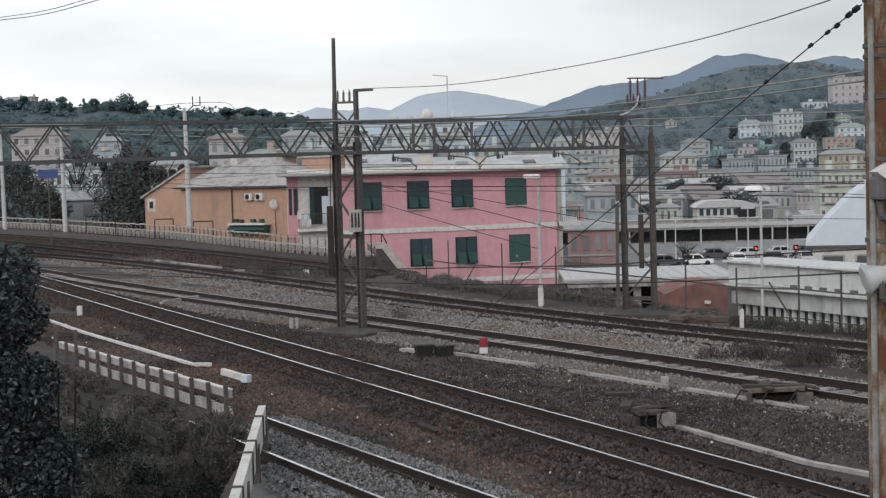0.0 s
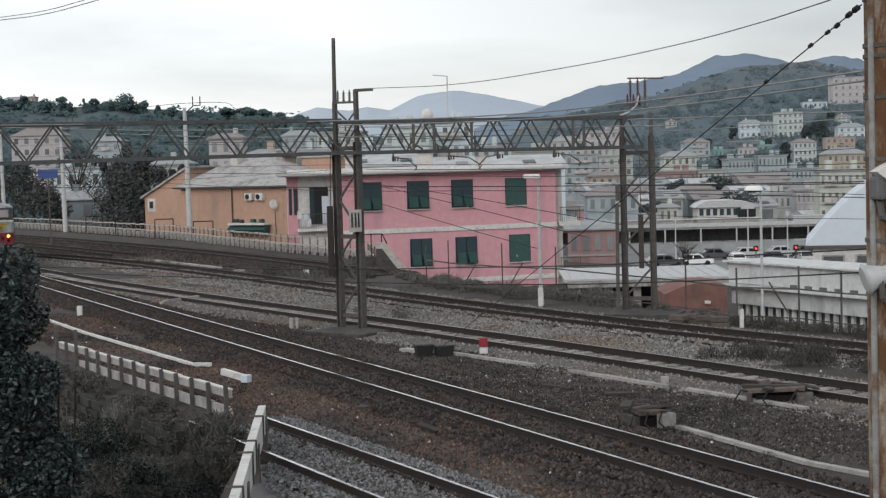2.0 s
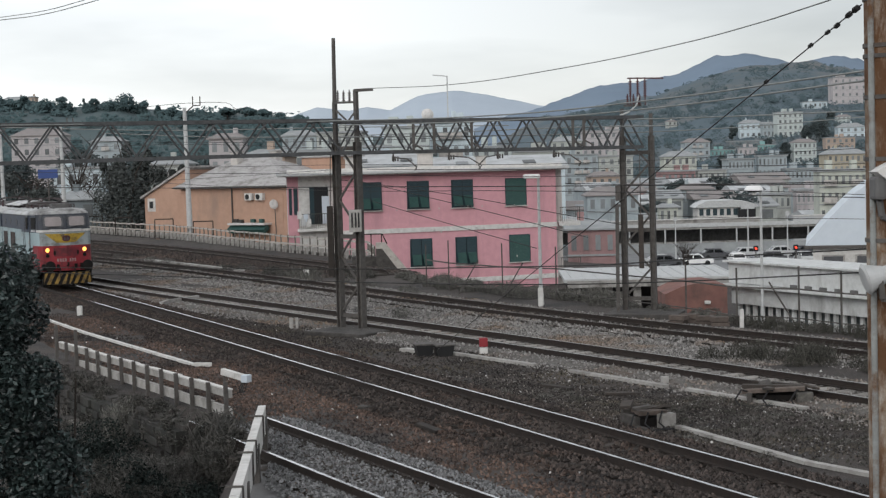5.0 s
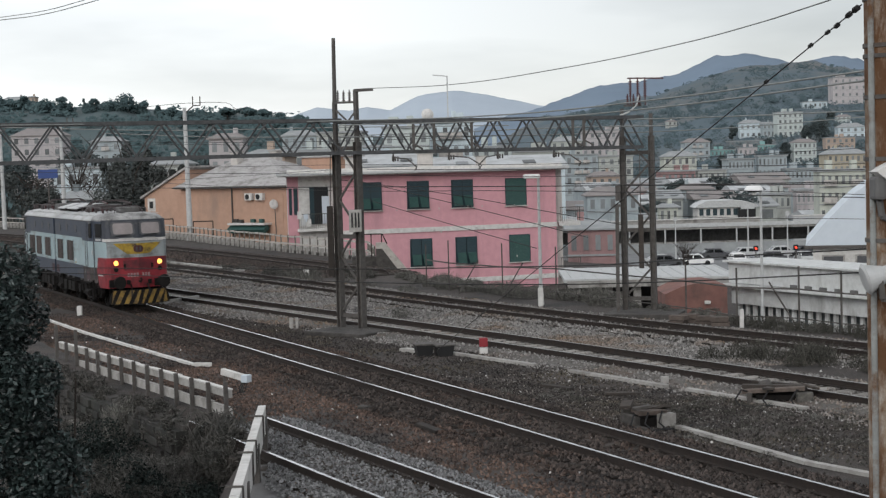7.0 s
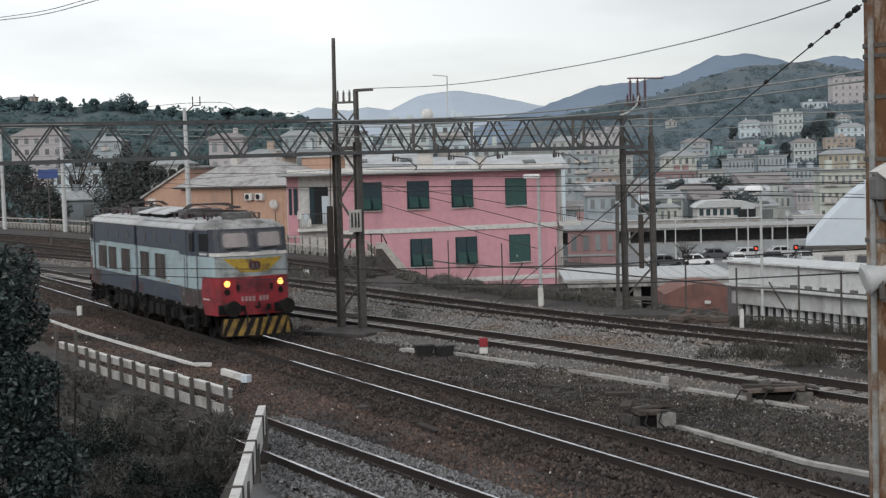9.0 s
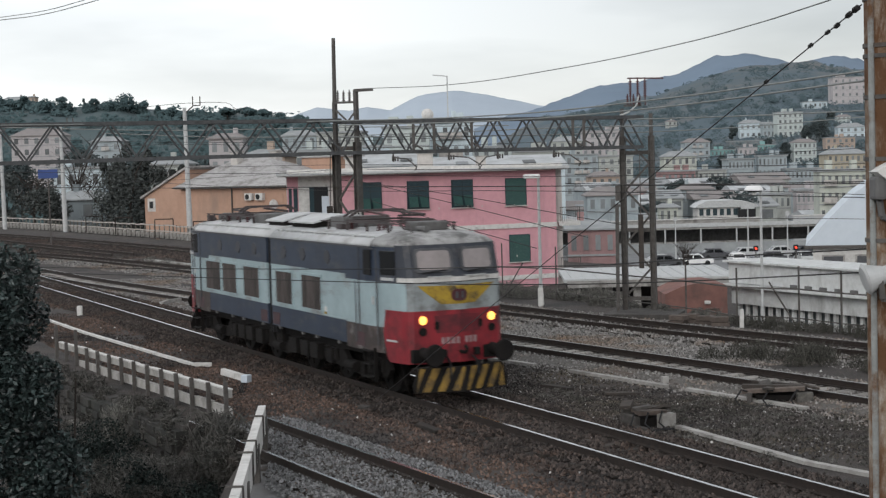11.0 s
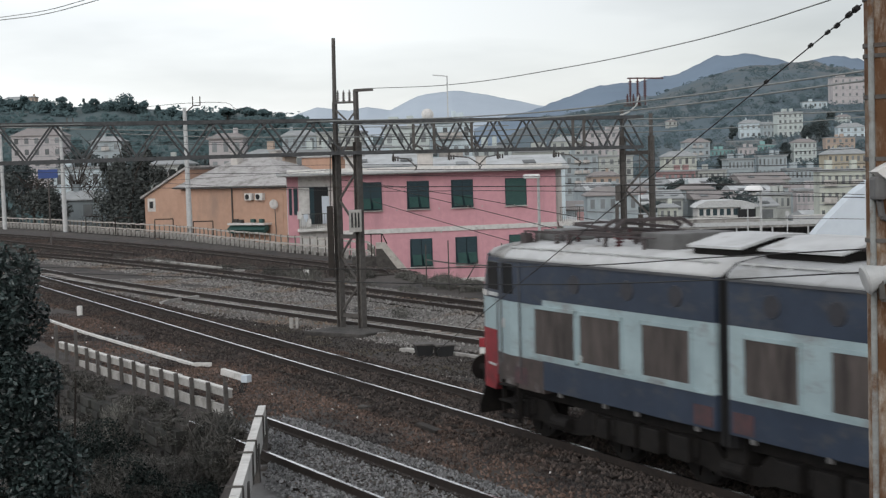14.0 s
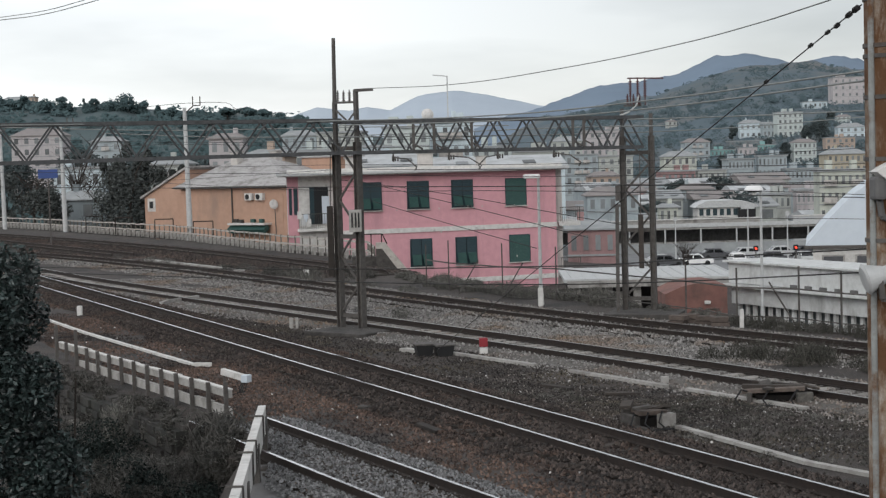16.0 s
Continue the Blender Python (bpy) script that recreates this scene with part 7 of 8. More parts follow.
for i in range(90):
    x, y = -3.6 - 5.0 * rg.random(), 20 + 10 * rg.random()
    if x / y < -0.235:
        brm.append((x, y, -4.2 + 1.8 * rg.random(), rg.uniform(0.6, 1.1)))
    else:
        dead.append((x, y + 5, -3.6 + 0.9 * rg.random(), rg.uniform(0.5, 0.8)))
tangle = []
for i in range(70):
    t = rg.random()
    x, y = -4.6 - 3.0 * t + rg.uniform(-0.4, 0.4), 26.0 + 5.5 * t + rg.uniform(-0.8, 0.8)
    tangle.append((x, y, -1.7 + rg.uniform(-0.5, 0.7), rg.uniform(0.35, 0.6)))
for i in range(110):
    y = rg.uniform(30.8, 43.5)
    x = near_x(y) - rg.uniform(0.4, 1.5)
    tangle.append((x, y, ground_z(x, y) - 0.05, rg.uniform(0.18, 0.34)))
scrub_patch("brambles", tangle, M_BRAMBLE, "dry bramble tangle hanging over the masonry", 0.06, 1000)
scrub_patch("undergrowth", brm, M_UNDER, "leafy undergrowth below the wall, darkened for shade", 0.04, 1300, stems=False)
dry = dead
for i in range(60):
    t = rg.random()
    dry.append((-7.6 + 3.1 * t + rg.uniform(-0.4, 0.3), 33.0 - 2.4 * t + rg.uniform(-0.3, 0.3), -1.9 + 0.8 * rg.random() + 0.4 * t, rg.uniform(0.25, 0.42)))
scrub_patch("brambles", dry, M_DRYGREY, "grey dry brambles spilling down the bank", 0.05, 1000)
scrub_patch("brambles", [(-7.8 + rg.uniform(-0.6, 0.7), 37.0 + rg.uniform(-0.9, 0.9), -0.75 + rg.uniform(-0.3, 0.3), rg.uniform(0.3, 0.45)) for _ in range(10)] + [(-4.75 + rg.uniform(-0.4, 0.3), 31.9 + rg.uniform(-0.6, 0.6), -0.45 + rg.uniform(-0.3, 0.2), rg.uniform(0.25, 0.4)) for _ in range(8)], M_SCRUB, "pale grey dead brambles below the fence", 0.045, 900)
bush = []
for i in range(64):
    t = i / 63
    z = -4.5 + 8.3 * t
    w = 1.25 * (1 - 0.55 * max(0, t - 0.55) / 0.45) + 0.15
    bush.append((-7.25 + rg.uniform(-0.9, 0.75) * w, 24.0 + rg.uniform(-0.8, 0.8), z, rg.uniform(0.42, 0.62)))
hedge = thing("evergreen_bush", pose(0, 0, 0), "tall dark glossy-leaved evergreen bush on the near bank", "bush")
verts, faces = [], []
for x, y, z, r in bush:
    leaf_cloud(verts, faces, (x, y, z), r, 1150, 0.055, 1.0, rg)
ob = new("foliage", face_mesh("foliage", verts, faces, M_FOLB))
ob.parent = hedge
for i in range(7):
    part("stem", bar(bm_new(), (-7.3 + 0.15 * i, 24.2, -5), (-7.6 + 0.25 * i, 24 + 0.1 * i, 2.6 - 0.2 * abs(i - 3)), 0.09, 0.03, 6), M_BARK, hedge)
# pale bare twigs in the corner
tw = thing("bare_twigs", pose(0, 0, 0), "pale bare twigs reaching out of the undergrowth", "twigs")
for i in range(7):
    z = -1.05 + rg.uniform(-0.5, 0.6)
    part("twig", wire_path(bm_new(), [(-5.2, 16.0, z - 0.4), (-4.75 + 0.1 * i, 16.2, z), (-4.2 + 0.12 * i, 16.1, z + 0.22)], 0.016, 5), M_CONC, tw)

# ---- lineside objects ----
def marker(x, y, h, w, material, label):
    m = thing("marker_post", pose(x, y, -0.28), label, "marker post", "marker posts beside the rails")
    part("post", box(bm_new(), (0, 0, h / 2), (w, w * 0.8, h), bevel=0.02), material, m)
    return m


marker(-14.56, 59.8, 0.42, 0.2, M_WHITE, "small white marker post beside the main track")
marker(-5.40, 52.6, 0.42, 0.13, M_CONC, "pair of small grey marker stones")
marker(-5.20, 52.6, 0.42, 0.10, M_CONC, "pair of small grey marker stones")
marker(-7.15, 78.2, 0.42, 0.28, M_WHITE, "small white marker post beside the outer track")
marker(3.75, 58.4, 0.75, 0.20, M_WHITE, "white marker post at the foot of a lamp")
marker(9.75, 49.2, 0.62, 0.13, M_WHITE, "white marker post in the brush")
marker(-19.9, 70.5, 0.3, 0.25, M_WHITE, "small white marker stone")
rpst = marker(1.11, 43.9, 0.24, 0.24, M_WHITE, "short red and white marker post on gravel")
part("red_top", box(bm_new(), (0, 0, 0.40), (0.25, 0.20, 0.26), bevel=0.02), M_RED, rpst, "red painted top")


def trough(pts, w, h, material, label):
    """A run of precast cable trough lids on the ground."""
    t = thing("cable_trough", pose(0, 0, 0), label, "cable trough", "cable troughs")
    for (xa, ya, za), (xb, yb, zb) in zip(pts, pts[1:]):
        a, b = Vector((xa, ya, za)), Vector((xb, yb, zb))
        n = max(1, int((b - a).length / 1.0))
        for i in range(n):
            p, q = a.lerp(b, (i + 0.01) / n), a.lerp(b, (i + 0.99) / n)
            part("lid", bar(bm_new(), p + Vector((0, 0, random.uniform(-0.004, 0.004))), q + Vector((0, 0, random.uniform(-0.004, 0.004))), w, h), material, t)
    return t


trough([(-15.91, 58.98, -0.2), (-12.7, 52.75, -0.2), (-7.22, 43.0, -0.2), (-6.74, 43.03, -0.22)], 0.07, 0.13, M_WHITE, "white concrete cable trough along the ground")
trough([(-18.98, 95.8, -0.12), (-14.9, 89.1, -0.12), (-11.05, 82.7, -0.14)], 0.10, 0.3, M_CONC, "pale cable trough between the outer tracks")
trough([(0.01, 44.3, -0.2), (2.44, 40.9, -0.2)], 0.08, 0.17, M_CONC, "pale concrete cable trough in gravel")
trough([(3.29, 39.6, -0.2), (5.35, 36.4, -0.2)], 0.08, 0.17, M_CONC, "pale concrete cable trough in gravel")
trough([(5.76, 35.9, -0.2), (7.86, 32.6, -0.2)], 0.07, 0.16, M_CONC, "pale concrete cable trough in gravel")
trough([(4.75, 30.8, -0.2), (6.45, 26.8, -0.2), (7.3, 25.6, -0.2)], 0.07, 0.16, M_CONC, "pale concrete cable trough beside the main track")
trough([(-1.3, 45.3, -0.2), (-0.45, 44.4, -0.2)], 0.1, 0.3, M_CONC, "short pale concrete lid beside black boxes")
for x, y in ((-0.65, 44.2), (-0.05, 43.9)):
    b = thing("black_box", pose(x, y, -0.28, 0, 0, 12), "open black plastic crate on the gravel", "crate", "crates on the gravel")
    bm = bm_new()
    prism(bm, ((-0.20, 0), (0.20, 0), (0.27, 0.36), (-0.27, 0.36)), -0.24, 0.24)
    part("body", bm, M_RUBBER, b)
    part("rim", box(bm_new(), (0, 0, 0.36), (0.6, 0.54, 0.04)), M_STEEL, b)
def rubble_chamber(x, y, w, turn, seed):
    """Brick sides round a dark pit, covered by loose sleepers and broken slabs."""
    rc = random.Random(seed)
    c = thing("rubble_chamber", pose(x, y, -0.27, 0, 0, turn), "broken cable chamber under loose sleepers and slabs", "chamber", "cable chambers")
    # solid black box stands for the shade down in the chamber
    part("pit", box(bm_new(), (0, 0.05, 0.10), (w * 0.7, 0.5, 0.22)), M_GREASE, c, "solid black box for the shade in the pit")
    part("back_side", box(bm_new(), (0, 0.36, 0.15), (w, 0.12, 0.34), bevel=0.02), M_DIRTCONC, c)
    part("side", box(bm_new(), (-w * 0.46, 0.0, 0.13), (0.12, 0.6, 0.28), bevel=0.02), M_DIRTCONC, c)
    for k in range(4):
        part("timber", box(bm_new(), (rc.uniform(-0.12, 0.12) * w, -0.22 + 0.19 * k, 0.33 + 0.05 * (k % 2)), (w * rc.uniform(0.75, 1.05), 0.17, 0.09), radians(rc.uniform(-9, 9)), pose(0, 0, 0, rc.uniform(-8, 8), rc.uniform(-5, 5)), 0.012), M_SLEEPER if k % 2 else M_TIMBER, c, "loose weathered sleeper")
    for k in range(6):
        part("slab", box(bm_new(), (rc.uniform(-0.6, 0.6) * w, rc.uniform(-0.55, 0.4), rc.uniform(0.02, 0.12) + (0.35 if k < 3 else 0)), (rc.uniform(0.2, 0.4), rc.uniform(0.14, 0.26), 0.06), radians(rc.uniform(0, 180)), pose(0, 0, 0, rc.uniform(-16, 16), rc.uniform(-16, 16)), 0.012), M_DIRTCONC if k % 2 else M_SLEEPER, c)
    part("block", box(bm_new(), (w * 0.44, -0.34, 0.13), (0.36, 0.2, 0.34), radians(8), bevel=0.02), M_CONC if w < 1 else M_BEIGEDIRT, c, "pale concrete block")
    for k in range(3):
        u = -0.5 * w + 0.45 * w * k
        part("cable", wire_path(bm_new(), [(u, -0.25, 0.30), (u - 0.12, -0.42, 0.36), (u - 0.26, -0.55, 0.16), (u - 0.16, -0.68, 0.04), (u + 0.25, -0.74, 0.03), (u + 0.5, -0.6, 0.05)], 0.035, 6), M_RUBBER, c, "looping black cable")
    return c


rubble_chamber(4.15, 31.35, 0.72, 20, 5)
rubble_chamber(7.5, 33.9, 1.35, -12, 8)
for x, y, turn in ((2.71, 36.8, -35), (4.18, 35.7, 10), (1.3, 30.6, -58), (5.4, 27.0, -62), (-0.4, 31.4, -60)):
    pk = thing("loose_plank", pose(x, y, ground_z(x, y) + 0.05, 0, 3, turn), "weathered broken plank lying on the gravel", "plank", "planks on the gravel")
    part("board", box(bm_new(), (0, 0, 0), (0.85, 0.2, 0.07), bevel=0.012), M_SLEEPER, pk)
bl = thing("stone_block", pose(5.4, 37.0, -0.25, 0, 0, 15), "small pale concrete block beside the trough", "block")
part("block", box(bm_new(), (0, 0, 0.11), (0.17, 0.15, 0.2), bevel=0.025), M_CONC, bl)
for k, (x, y) in enumerate(((7.87, 50.6), (8.36, 50.9), (8.7, 50.2), (9.15, 49.7))):
    tb = thing("timber_stack", pose(x, y, -0.3, 0, 0, -40 + 9 * k), "short stack of brown sleepers beside the fence", "timber", "sleeper stacks beside the fence")
    for q in range(2):
        part("sleeper", box(bm_new(), (0.04 * q * (-1) ** k, 0, 0.10 + 0.18 * q), (0.60, 0.34, 0.16), bevel=0.015), M_TIMBER, tb)
sg = thing("ground_signal", pose(-5.35, 37.7, 0.18), "low white signal board with pale green end on posts", "signal")
part("board", bar(bm_new(), (-0.33, 0.2, 0.09), (0.24, -0.12, -0.04), 0.15, 0.14), M_WHITE, sg)
part("end_plate", box(bm_new(), (0.32, -0.17, -0.06), (0.2, 0.2, 0.19), radians(-30), bevel=0.02), M_METALROOF, sg)
for dx, dy, dz in ((-0.28, 0.17, 0.05), (0.2, -0.10, -0.05)):
    part("post", bar(bm_new(), (dx, dy, dz), (dx, dy, -0.5), 0.07), M_STEEL, sg)
for k in range(4):
    part("cable", wire_path(bm_new(), [(0.25 + 0.03 * k, -0.15, -0.12), (0.14 + 0.05 * k, -0.3, -0.28 - 0.03 * k), (0.22 - 0.1 * k, -0.45, -0.42), (-0.05 + 0.13 * k, -0.5, -0.48), (0.05 + 0.2 * k, -0.6, -0.55)], 0.018, 5), M_RUBBER, sg, "loose black cable")

fg = thing("turnout_blade", pose(-11.9, 63.2, -0.14, 0, 0, 62), "pale worn turnout blade between rails", "turnout")
part("blade", wire_path(bm_new(), [(0, 0, 0), (0.5, 0.06, 0.04), (2.6, 0.1, 0.04)], 0.14), M_CONC, fg)
part("blade", wire_path(bm_new(), [(0.1, 0.18, 0), (0.6, 0.22, 0.03), (2.0, 0.25, 0.03)], 0.09), M_PALE, fg)

# ---- rail yard, cars and signals in the valley ----
def parked_car(x, y, z, colour, rz):
    c = thing("parked_car", pose(x, y, z, 0, 0, rz), colour.replace("_", " ") + " parked car in the yard below", "car", "cars in the yard")
    paint = {"white": M_LAMPWHITE, "silver": M_PALE, "dark": M_CABGREY}[colour]
    bm = bm_new()
    prism(bm, ((-2.1, 0.3), (2.1, 0.3), (2.15, 0.75), (1.2, 0.9), (-2.0, 0.95), (-2.15, 0.7)), -0.85, 0.85)
    part("body", bm, paint, c)
    bm = bm_new()
    prism(bm, ((-1.85, 0.93), (1.15, 0.9), (0.45, 1.32), (-1.3, 1.35)), -0.72, 0.72)
    part("cabin", bm, M_GLASS, c)
    part("roof", box(bm_new(), (-0.45, 0, 1.39), (1.9, 1.4, 0.14), bevel=0.04), paint, c)
    for px in (-1.75, -0.45, 1.0):
        for s in (-1, 1):
            part("pillar", bar(bm_new(), (px, s * 0.76, 0.9), (px * 0.6 - 0.15, s * 0.70, 1.36), 0.14), paint, c)
    for wx in (-1.3, 1.35):
        for wy in (-0.8, 0.8):
            part("wheel", bar(bm_new(), (wx, wy - 0.1, 0.32), (wx, wy + 0.1, 0.32), 0.62, None, 12), M_RUBBER, c)


# asphalt lightened to carry the haze above the yard
yard = tagged(part("yard", box(bm_new(), (42, 205, -8.6), (60, 70, 1.0)), mat("yard_asphalt", (0.22, 0.225, 0.23), (0.16, 0.165, 0.17), 0.9, scale=0.4, bump=0.05)), "grey asphalt yard below the line", "pavement", kind="structure")
for i in range(12):
    parked_car(28.0 + (i % 6) * 4.3 + rg.uniform(-0.5, 0.5), 190 + 11 * (i // 8) + rg.uniform(-1, 1), -8.1, ("silver", "dark", "white", "dark", "silver")[i % 5], rg.choice((0, 4, 90, 176)))
vd = thing("viaduct", pose(0, 0, 0), "grey concrete road viaduct on slender columns", "viaduct")
part("deck", box(bm_new(), (46, 224, -4.75), (62, 9, 0.4), radians(-2)), M_CONC, vd)
part("parapet", box(bm_new(), (46, 219.4, -4.35), (62, 0.3, 0.55), radians(-2)), M_PALE, vd)
for i in range(12):
    part("column", bar(bm_new(), (17 + i * 5.2, 220.6 - i * 0.18, -9), (17 + i * 5.2, 220.6 - i * 0.18, -4.9), 0.26, None, 10), M_PALE, vd)
# dark sheet added in place of the shade below the deck
part("shade_wall", box(bm_new(), (46, 227, -6.0), (62, 0.4, 2.2), radians(-2)), M_SOOT_SHADE, vd, "dark sheet for the shade under the deck")
part("side_wall", box(bm_new(), (46, 216.5, -7.5), (62, 0.4, 1.4), radians(-2)), M_TOWNROOF, vd, "pale low wall along the ramp")
pv = thing("white_pavilion", pose(52.6, 278, 0, 0, 0, -3), "white low pavilion with a curved pale roof", "pavilion")
part("wall", box(bm_new(), (0, 4, -4.9), (10.6, 8, 2.6)), M_WHITE, pv)
part("roof", prism(bm_new(), ((-5.8, -3.75), (5.8, -3.75), (5.2, -3.2), (3.6, -2.7), (1.0, -2.45), (-3.6, -2.5), (-5.2, -3.2)), -0.6, 8.6), M_PALE, pv, "curved pale grey roof")
for i in range(6):
    part("window", box(bm_new(), (-4.6 + i * 1.25, -0.03, -4.6), (0.75, 0.12, 1.2)), M_SHUTTER, pv, "dark teal window")
# porch is a closed dark box, its shade put into the colour
part("porch", box(bm_new(), (3.6, -0.5, -4.9), (3.2, 1.0, 2.2)), M_DARK, pv, "solid dark box for the shade in the porch")
# low walls, vans and lamp masts of the road beyond
for x, y, z, w, h, mt in ((38, 236, -4.5, 24, 0.7, M_CONC), (64, 240, -4.6, 16, 0.8, M_PALE)):
    lw_ = thing("low_wall", pose(x, y, z), "long low concrete wall beside the valley road", "wall", "walls in the valley")
    part("wall", box(bm_new(), (0, 0, -2.0), (w, 0.5, h + 4.0), bevel=0.04), mt, lw_)
    part("coping", box(bm_new(), (0, -0.05, h / 2 + 0.06), (w + 0.3, 0.8, 0.14)), M_WHITE, lw_)
for x in (37.5, 42.3):
    s = thing("railway_signal", pose(x, 180, -8.1), "dark railway signal showing red", "signal", "signals in the yard")
    part("post", bar(bm_new(), (0, 0, 0), (0, 0, 2.2), 0.12), M_STEEL, s)
    part("head", box(bm_new(), (0, 0, 2.5), (0.6, 0.3, 0.7), bevel=0.1), M_DARK, s)
    part("red_lens", bar(bm_new(), (0, -0.16, 2.5), (0, -0.2, 2.5), 0.26, None, 16), M_SIGNALRED, s, "lit red lens")
for x, y, h in ((36.2, 178, 7.6), (31, 200, 5.5), (45, 196, 6.0)):
    m = thing("yard_mast", pose(x, y, -8.1), "slim pale mast in the yard", "mast", "masts in the yard")
    part("shaft", bar(bm_new(), (0, 0, 0), (0, 0, h), 0.22, 0.14, 8), M_PALE, m)
    part("plate", box(bm_new(), (0, 0, h), (1.6 if h > 7 else 0.5, 0.2, 0.5)), M_PALE, m)
sd = thing("satellite_dish", pose(-1.85, 243, 12.6), "white satellite dish on a roof", "dish")
bm = bm_new()
bmesh.ops.create_cone(bm, cap_ends=True, segments=24, radius1=1.0, radius2=0.35, depth=0.5, matrix=pose(0, 0, 1.1, 80, 0, 10))
part("bowl", bm, M_WHITE, sd)
part("stand", bar(bm_new(), (0, 0.2, -1.6), (0, 0.2, 1.0), 0.2), M_STEEL, sd)
an = thing("roof_antenna", pose(1.4, 243, 12.4), "thin mast with a short arm on a roof", "antenna")
part("mast", bar(bm_new(), (0, 0, -1.6), (0, 0, 7.4), 0.2), M_PALE, an)
part("arm", bar(bm_new(), (0, 0, 7.3), (-2.3, 0, 7.55), 0.16), M_PALE, an)
bs = thing("blue_sign", pose(-31.3, 120, 0), "plain blue sign panel on a post", "sign")
part("panel", box(bm_new(), (0, 0, 5.55), (1.55, 0.08, 0.7), bevel=0.01), mat("blue_sign_paint", (0.03, 0.07, 0.24), None, 0.5, scale=2, bump=0), bs)
part("post", bar(bm_new(), (0, 0.06, -0.3), (0, 0.06, 5.2), 0.1), M_STEEL, bs)


# ---- ballast ----
def stones(name, n, place, material, size, label):
    rg2 = random.Random(n)
    verts, faces = [], []
    for _ in range(n):
        q = place(rg2)
        if q is None:
            continue
        x, y, z = q
        s = size * rg2.uniform(0.55, 1.5)
        k = len(verts)
        for a in range(3):
            an2 = a * 2.094 + rg2.uniform(-0.5, 0.5)
            verts.append((x + s * math.cos(an2), y + s * math.sin(an2), z - s * 0.3))
        an2 = rg2.uniform(0, 6.28)
        verts.append((x + s * 0.35 * math.cos(an2), y + s * 0.35 * math.sin(an2), z + s * rg2.uniform(0.5, 1.0)))
        verts.append((x - s * 0.35 * math.cos(an2), y - s * 0.35 * math.sin(an2), z + s * rg2.uniform(0.3, 0.8)))
        faces += [(k, k + 1, k + 3), (k + 1, k + 2, k + 3), (k + 2, k + 4, k + 3), (k + 2, k, k + 4), (k, k + 3, k + 4)]
    ob = new(name, face_mesh(name, verts, faces, material))
    return tagged(ob, label, "ballast", kind="stuff")


def beside(k, y0, y1, half, z=-0.2):
    """Random places on a band along a track, heaped a little between the rails."""
    def place(r):
        y = y0 + (y1 - y0) * r.random() ** 1.2
        o = r.uniform(-half, half)
        d = line_dir(k, y)
        if line_x(k, y) - d.y * o < near_x(y + d.x * o) + 0.35:
            return None
        return (line_x(k, y) - d.y * o, y + d.x * o, z + (0.055 if 0.86 < abs(o) < 1.4 else -0.012 if abs(o) < 0.68 else 0.0) - 0.05 * max(0, abs(o) - 1.4) + r.uniform(-0.02, 0.015))
    return place


def between(y0, y1, a, b):
    def place(r):
        y = y0 + (y1 - y0) * r.random() ** 1.3
        xa, xb = a(y), b(y)
        x = xa + (xb - xa) * r.random()
        if noise.noise((x * 0.25, y * 0.25, 9)) < r.uniform(-0.5, 0.25):
            return None
        return (x, y, ground_z(x, y) + 0.01)
    return place


def shoulder(k, y0, y1, side, material, label):
    """A low bank of packed ballast over the sleeper ends on one side of a track."""
    verts, faces = [], []
    prof = ((0.83, -0.26), (0.88, -0.158), (1.35, -0.168), (2.0, -0.30))
    pts2 = along(k, y0, y1, 0.8)
    for i, (x, y) in enumerate(pts2):
        d = line_dir(k, y)
        for o, z in prof:
            w = side * (o + 0.02 * math.sin(i * 1.7 + o))
            verts.append((x - d.y * w, y + d.x * w, z + 0.012 * math.sin(i * 2.3 + 5 * o)))
    n = len(prof)
    for i in range(len(pts2) - 1):
        for j in range(n - 1):
            faces.append((i * n + j, i * n + j + 1, (i + 1) * n + j + 1, (i + 1) * n + j))
    return tagged(new("ballast_shoulder", face_mesh("ballast_shoulder", verts, faces, material)), label, "ballast", kind="stuff")


M_PACKED = mat("packed_ballast", (0.150, 0.140, 0.130), (0.080, 0.074, 0.069), 0.95, scale=14, bump=1.0, spots=(0.105, 0.072, 0.052), spot_scale=0.3, spot_at=0.56)
for side in (-1, 1):
    shoulder("B", 90, 22.5, side, M_PACKED, "packed grey-brown ballast over the sleeper ends")
stones("ballast", 44000, beside("C", 26, 104, 2.7), M_STONE, 0.05, "grey-brown ballast stones along the outer track")
stones("ballast", 34000, beside("B", 22, 78, 2.3), M_STONE, 0.036, "grey-brown ballast stones along the middle track")
stones("ballast", 46000, beside("A", 18, 95, 1.9, -0.18), M_OILSTONE, 0.04, "rusty dark ballast stones along the main track")
stones("ballast", 30000, beside("D", 14, 32.4, 1.7, -0.17), M_PEBBLE, 0.028, "clean grey gravel of the near track")
stones("ballast", 20000, beside("E", 78, 140, 2.6), M_OILSTONE, 0.08, "dark ballast stones along the outermost track")
stones("gravel", 22000, between(78, 128, lambda y: line_x("C", y) + 1.5, lambda y: line_x("E", y) - 1.0), M_RUSTSTONE, 0.09, "dark brown gravel between the outer tracks")
stones("gravel", 46000, between(24, 64, lambda y: line_x("A", y) + 1.0, lambda y: line_x("B", y) - 1.3), M_DARKSTONE, 0.034, "scattered gravel between the tracks")
stones("gravel", 52000, between(22, 72, lambda y: near_x(y) + 0.8, lambda y: line_x("A", y) - 1.5), M_RUSTGRAVEL, 0.034, "scattered rusty gravel beside the main track")
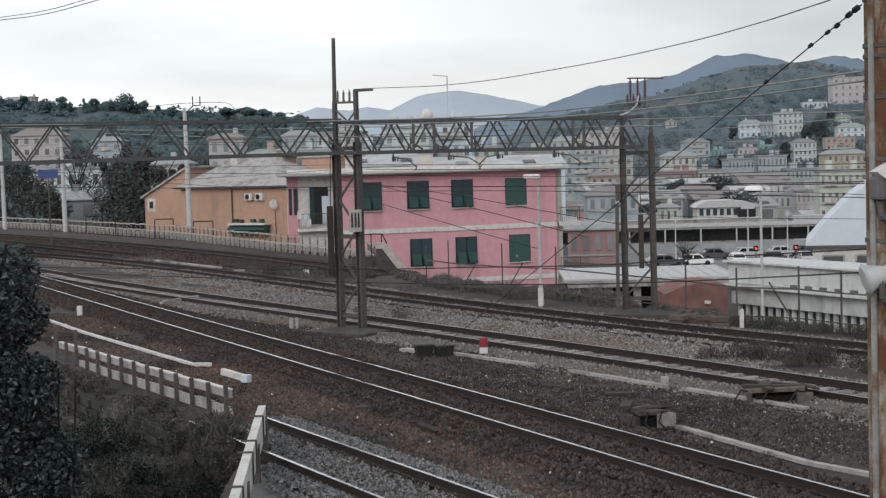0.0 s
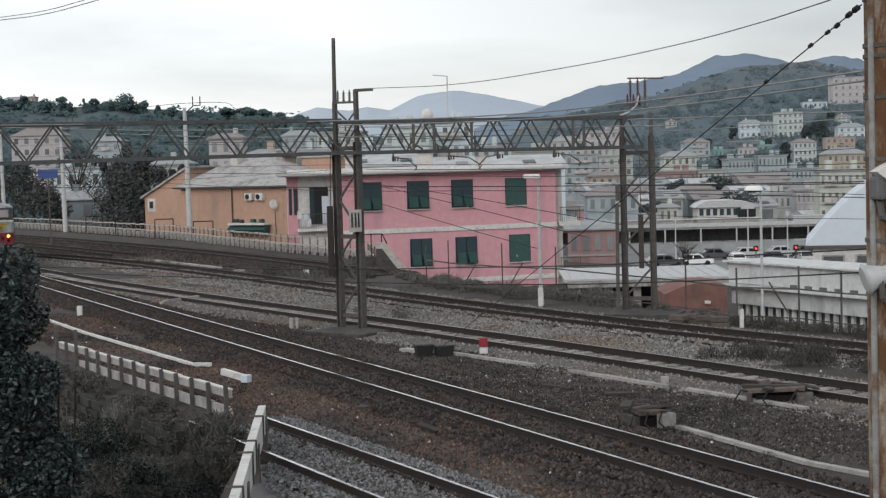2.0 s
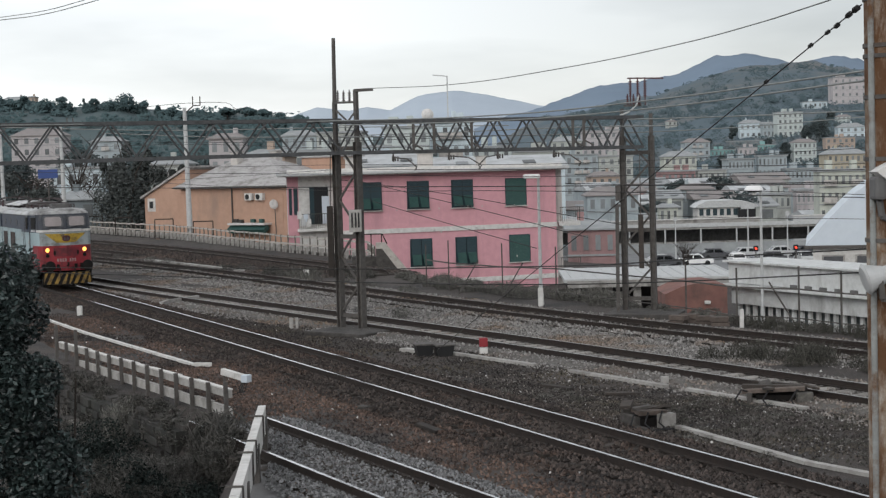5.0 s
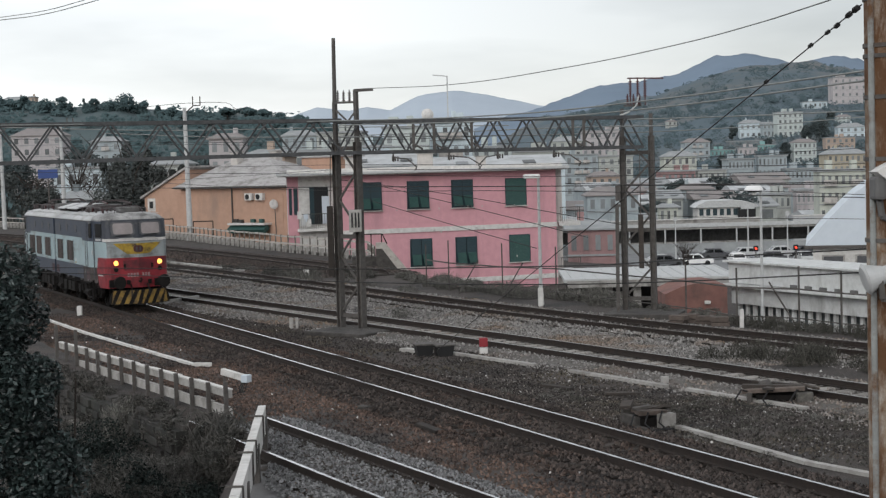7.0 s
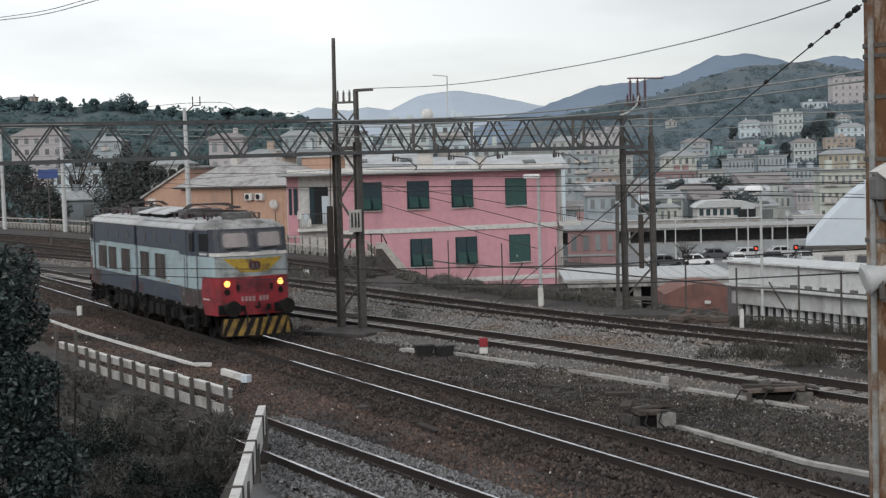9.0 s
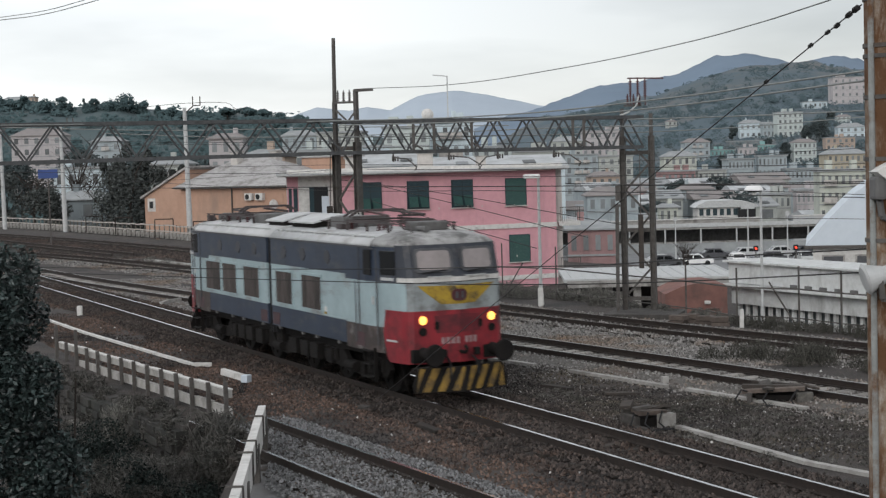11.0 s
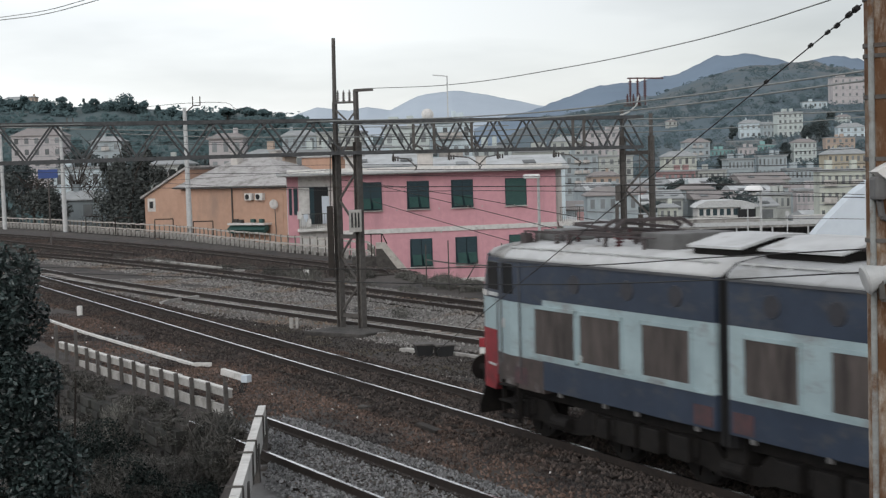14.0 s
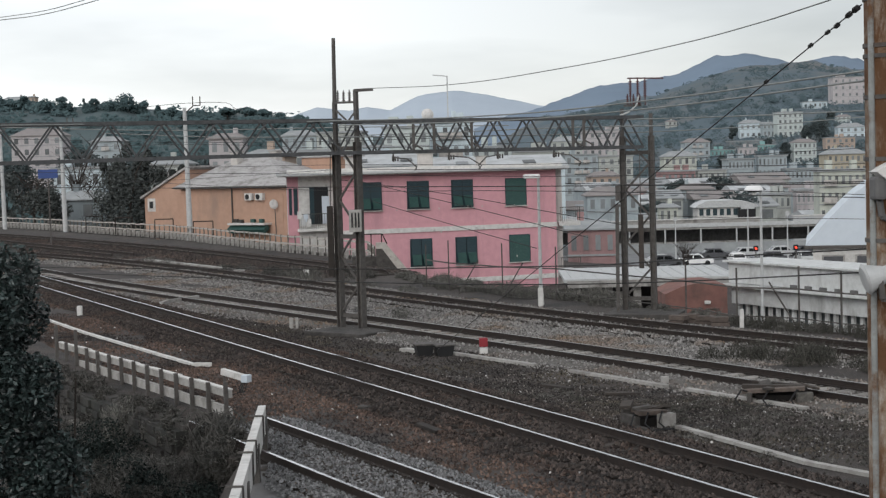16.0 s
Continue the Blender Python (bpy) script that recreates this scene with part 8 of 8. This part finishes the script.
stones("gravel", 40000, between(40, 80, lambda y: line_x("B", y) + 1.0, lambda y: line_x("C", y) - 1.0), M_STONE, 0.05, "gravel between the outer tracks")
stones("gravel", 30000, between(23, 38, lambda y: line_x("A", y) + 1.0, lambda y: line_x("B", y) - 1.0), M_DARKSTONE, 0.024, "fine dark gravel between the tracks")
stones("gravel", 5000, between(23, 40, lambda y: line_x("A", y) + 1.4, lambda y: line_x("B", y) - 1.0), M_STONE, 0.026, "pale ballast stones strewn over the gravel")
stones("litter", 320, between(24, 60, lambda y: near_x(y) + 1.0, lambda y: line_x("C", y)), M_WHITE, 0.04, "small pale bits of litter on the gravel")


# ---- what moves ----
STOPS = ((0.0, 109.4), (1.0, 103.2), (2.0, 97.1), (3.0, 91.0), (4.0, 84.75), (5.25, 77.4), (6.5, 70.0), (7.5, 63.85), (8.5, 57.55), (9.2, 53.1), (10.3, 46.15), (11.5, 38.56), (12.5, 32.47), (13.5, 26.33), (14.5, 20.55), (15.0, 17.65), (15.5, 14.75), (16.0, 11.85))


def place_at(t):
    """The y of the locomotive's middle at t seconds, smooth through the stops."""
    i = max(0, min(len(STOPS) - 2, sum(1 for a, _ in STOPS if a <= t) - 1))
    p = [STOPS[max(0, min(len(STOPS) - 1, i + k))] for k in (-1, 0, 1, 2)]
    (t0, y0), (t1, y1) = p[1], p[2]
    h = t1 - t0
    m0 = (p[2][1] - p[0][1]) / (p[2][0] - p[0][0])
    m1 = (p[3][1] - p[1][1]) / (p[3][0] - p[1][0])
    s = (t - t0) / h
    return (2 * s**3 - 3 * s**2 + 1) * y0 + (s**3 - 2 * s**2 + s) * h * m0 + (-2 * s**3 + 3 * s**2) * y1 + (s**3 - s**2) * h * m1


def loco_pose(t):
    y = place_at(t)
    d = line_dir("A", y)
    return pose(line_x("A", y), y, 0, 0, 0, math.degrees(math.atan2(d.y, d.x)))


def motions():
    walk(loco, [(i * 0.5, loco_pose(i * 0.5)) for i in range(33)])
    for w in wheelsets:
        at = w.location.copy()
        rows = []
        for i in range(161):
            t = i * 0.1
            run = (place_at(0) - place_at(t)) * 1.115
            rows.append((t, pose(at.x, at.y, at.z, 0, math.degrees(run / 0.625), 0)))
        walk(w, rows)


motions()
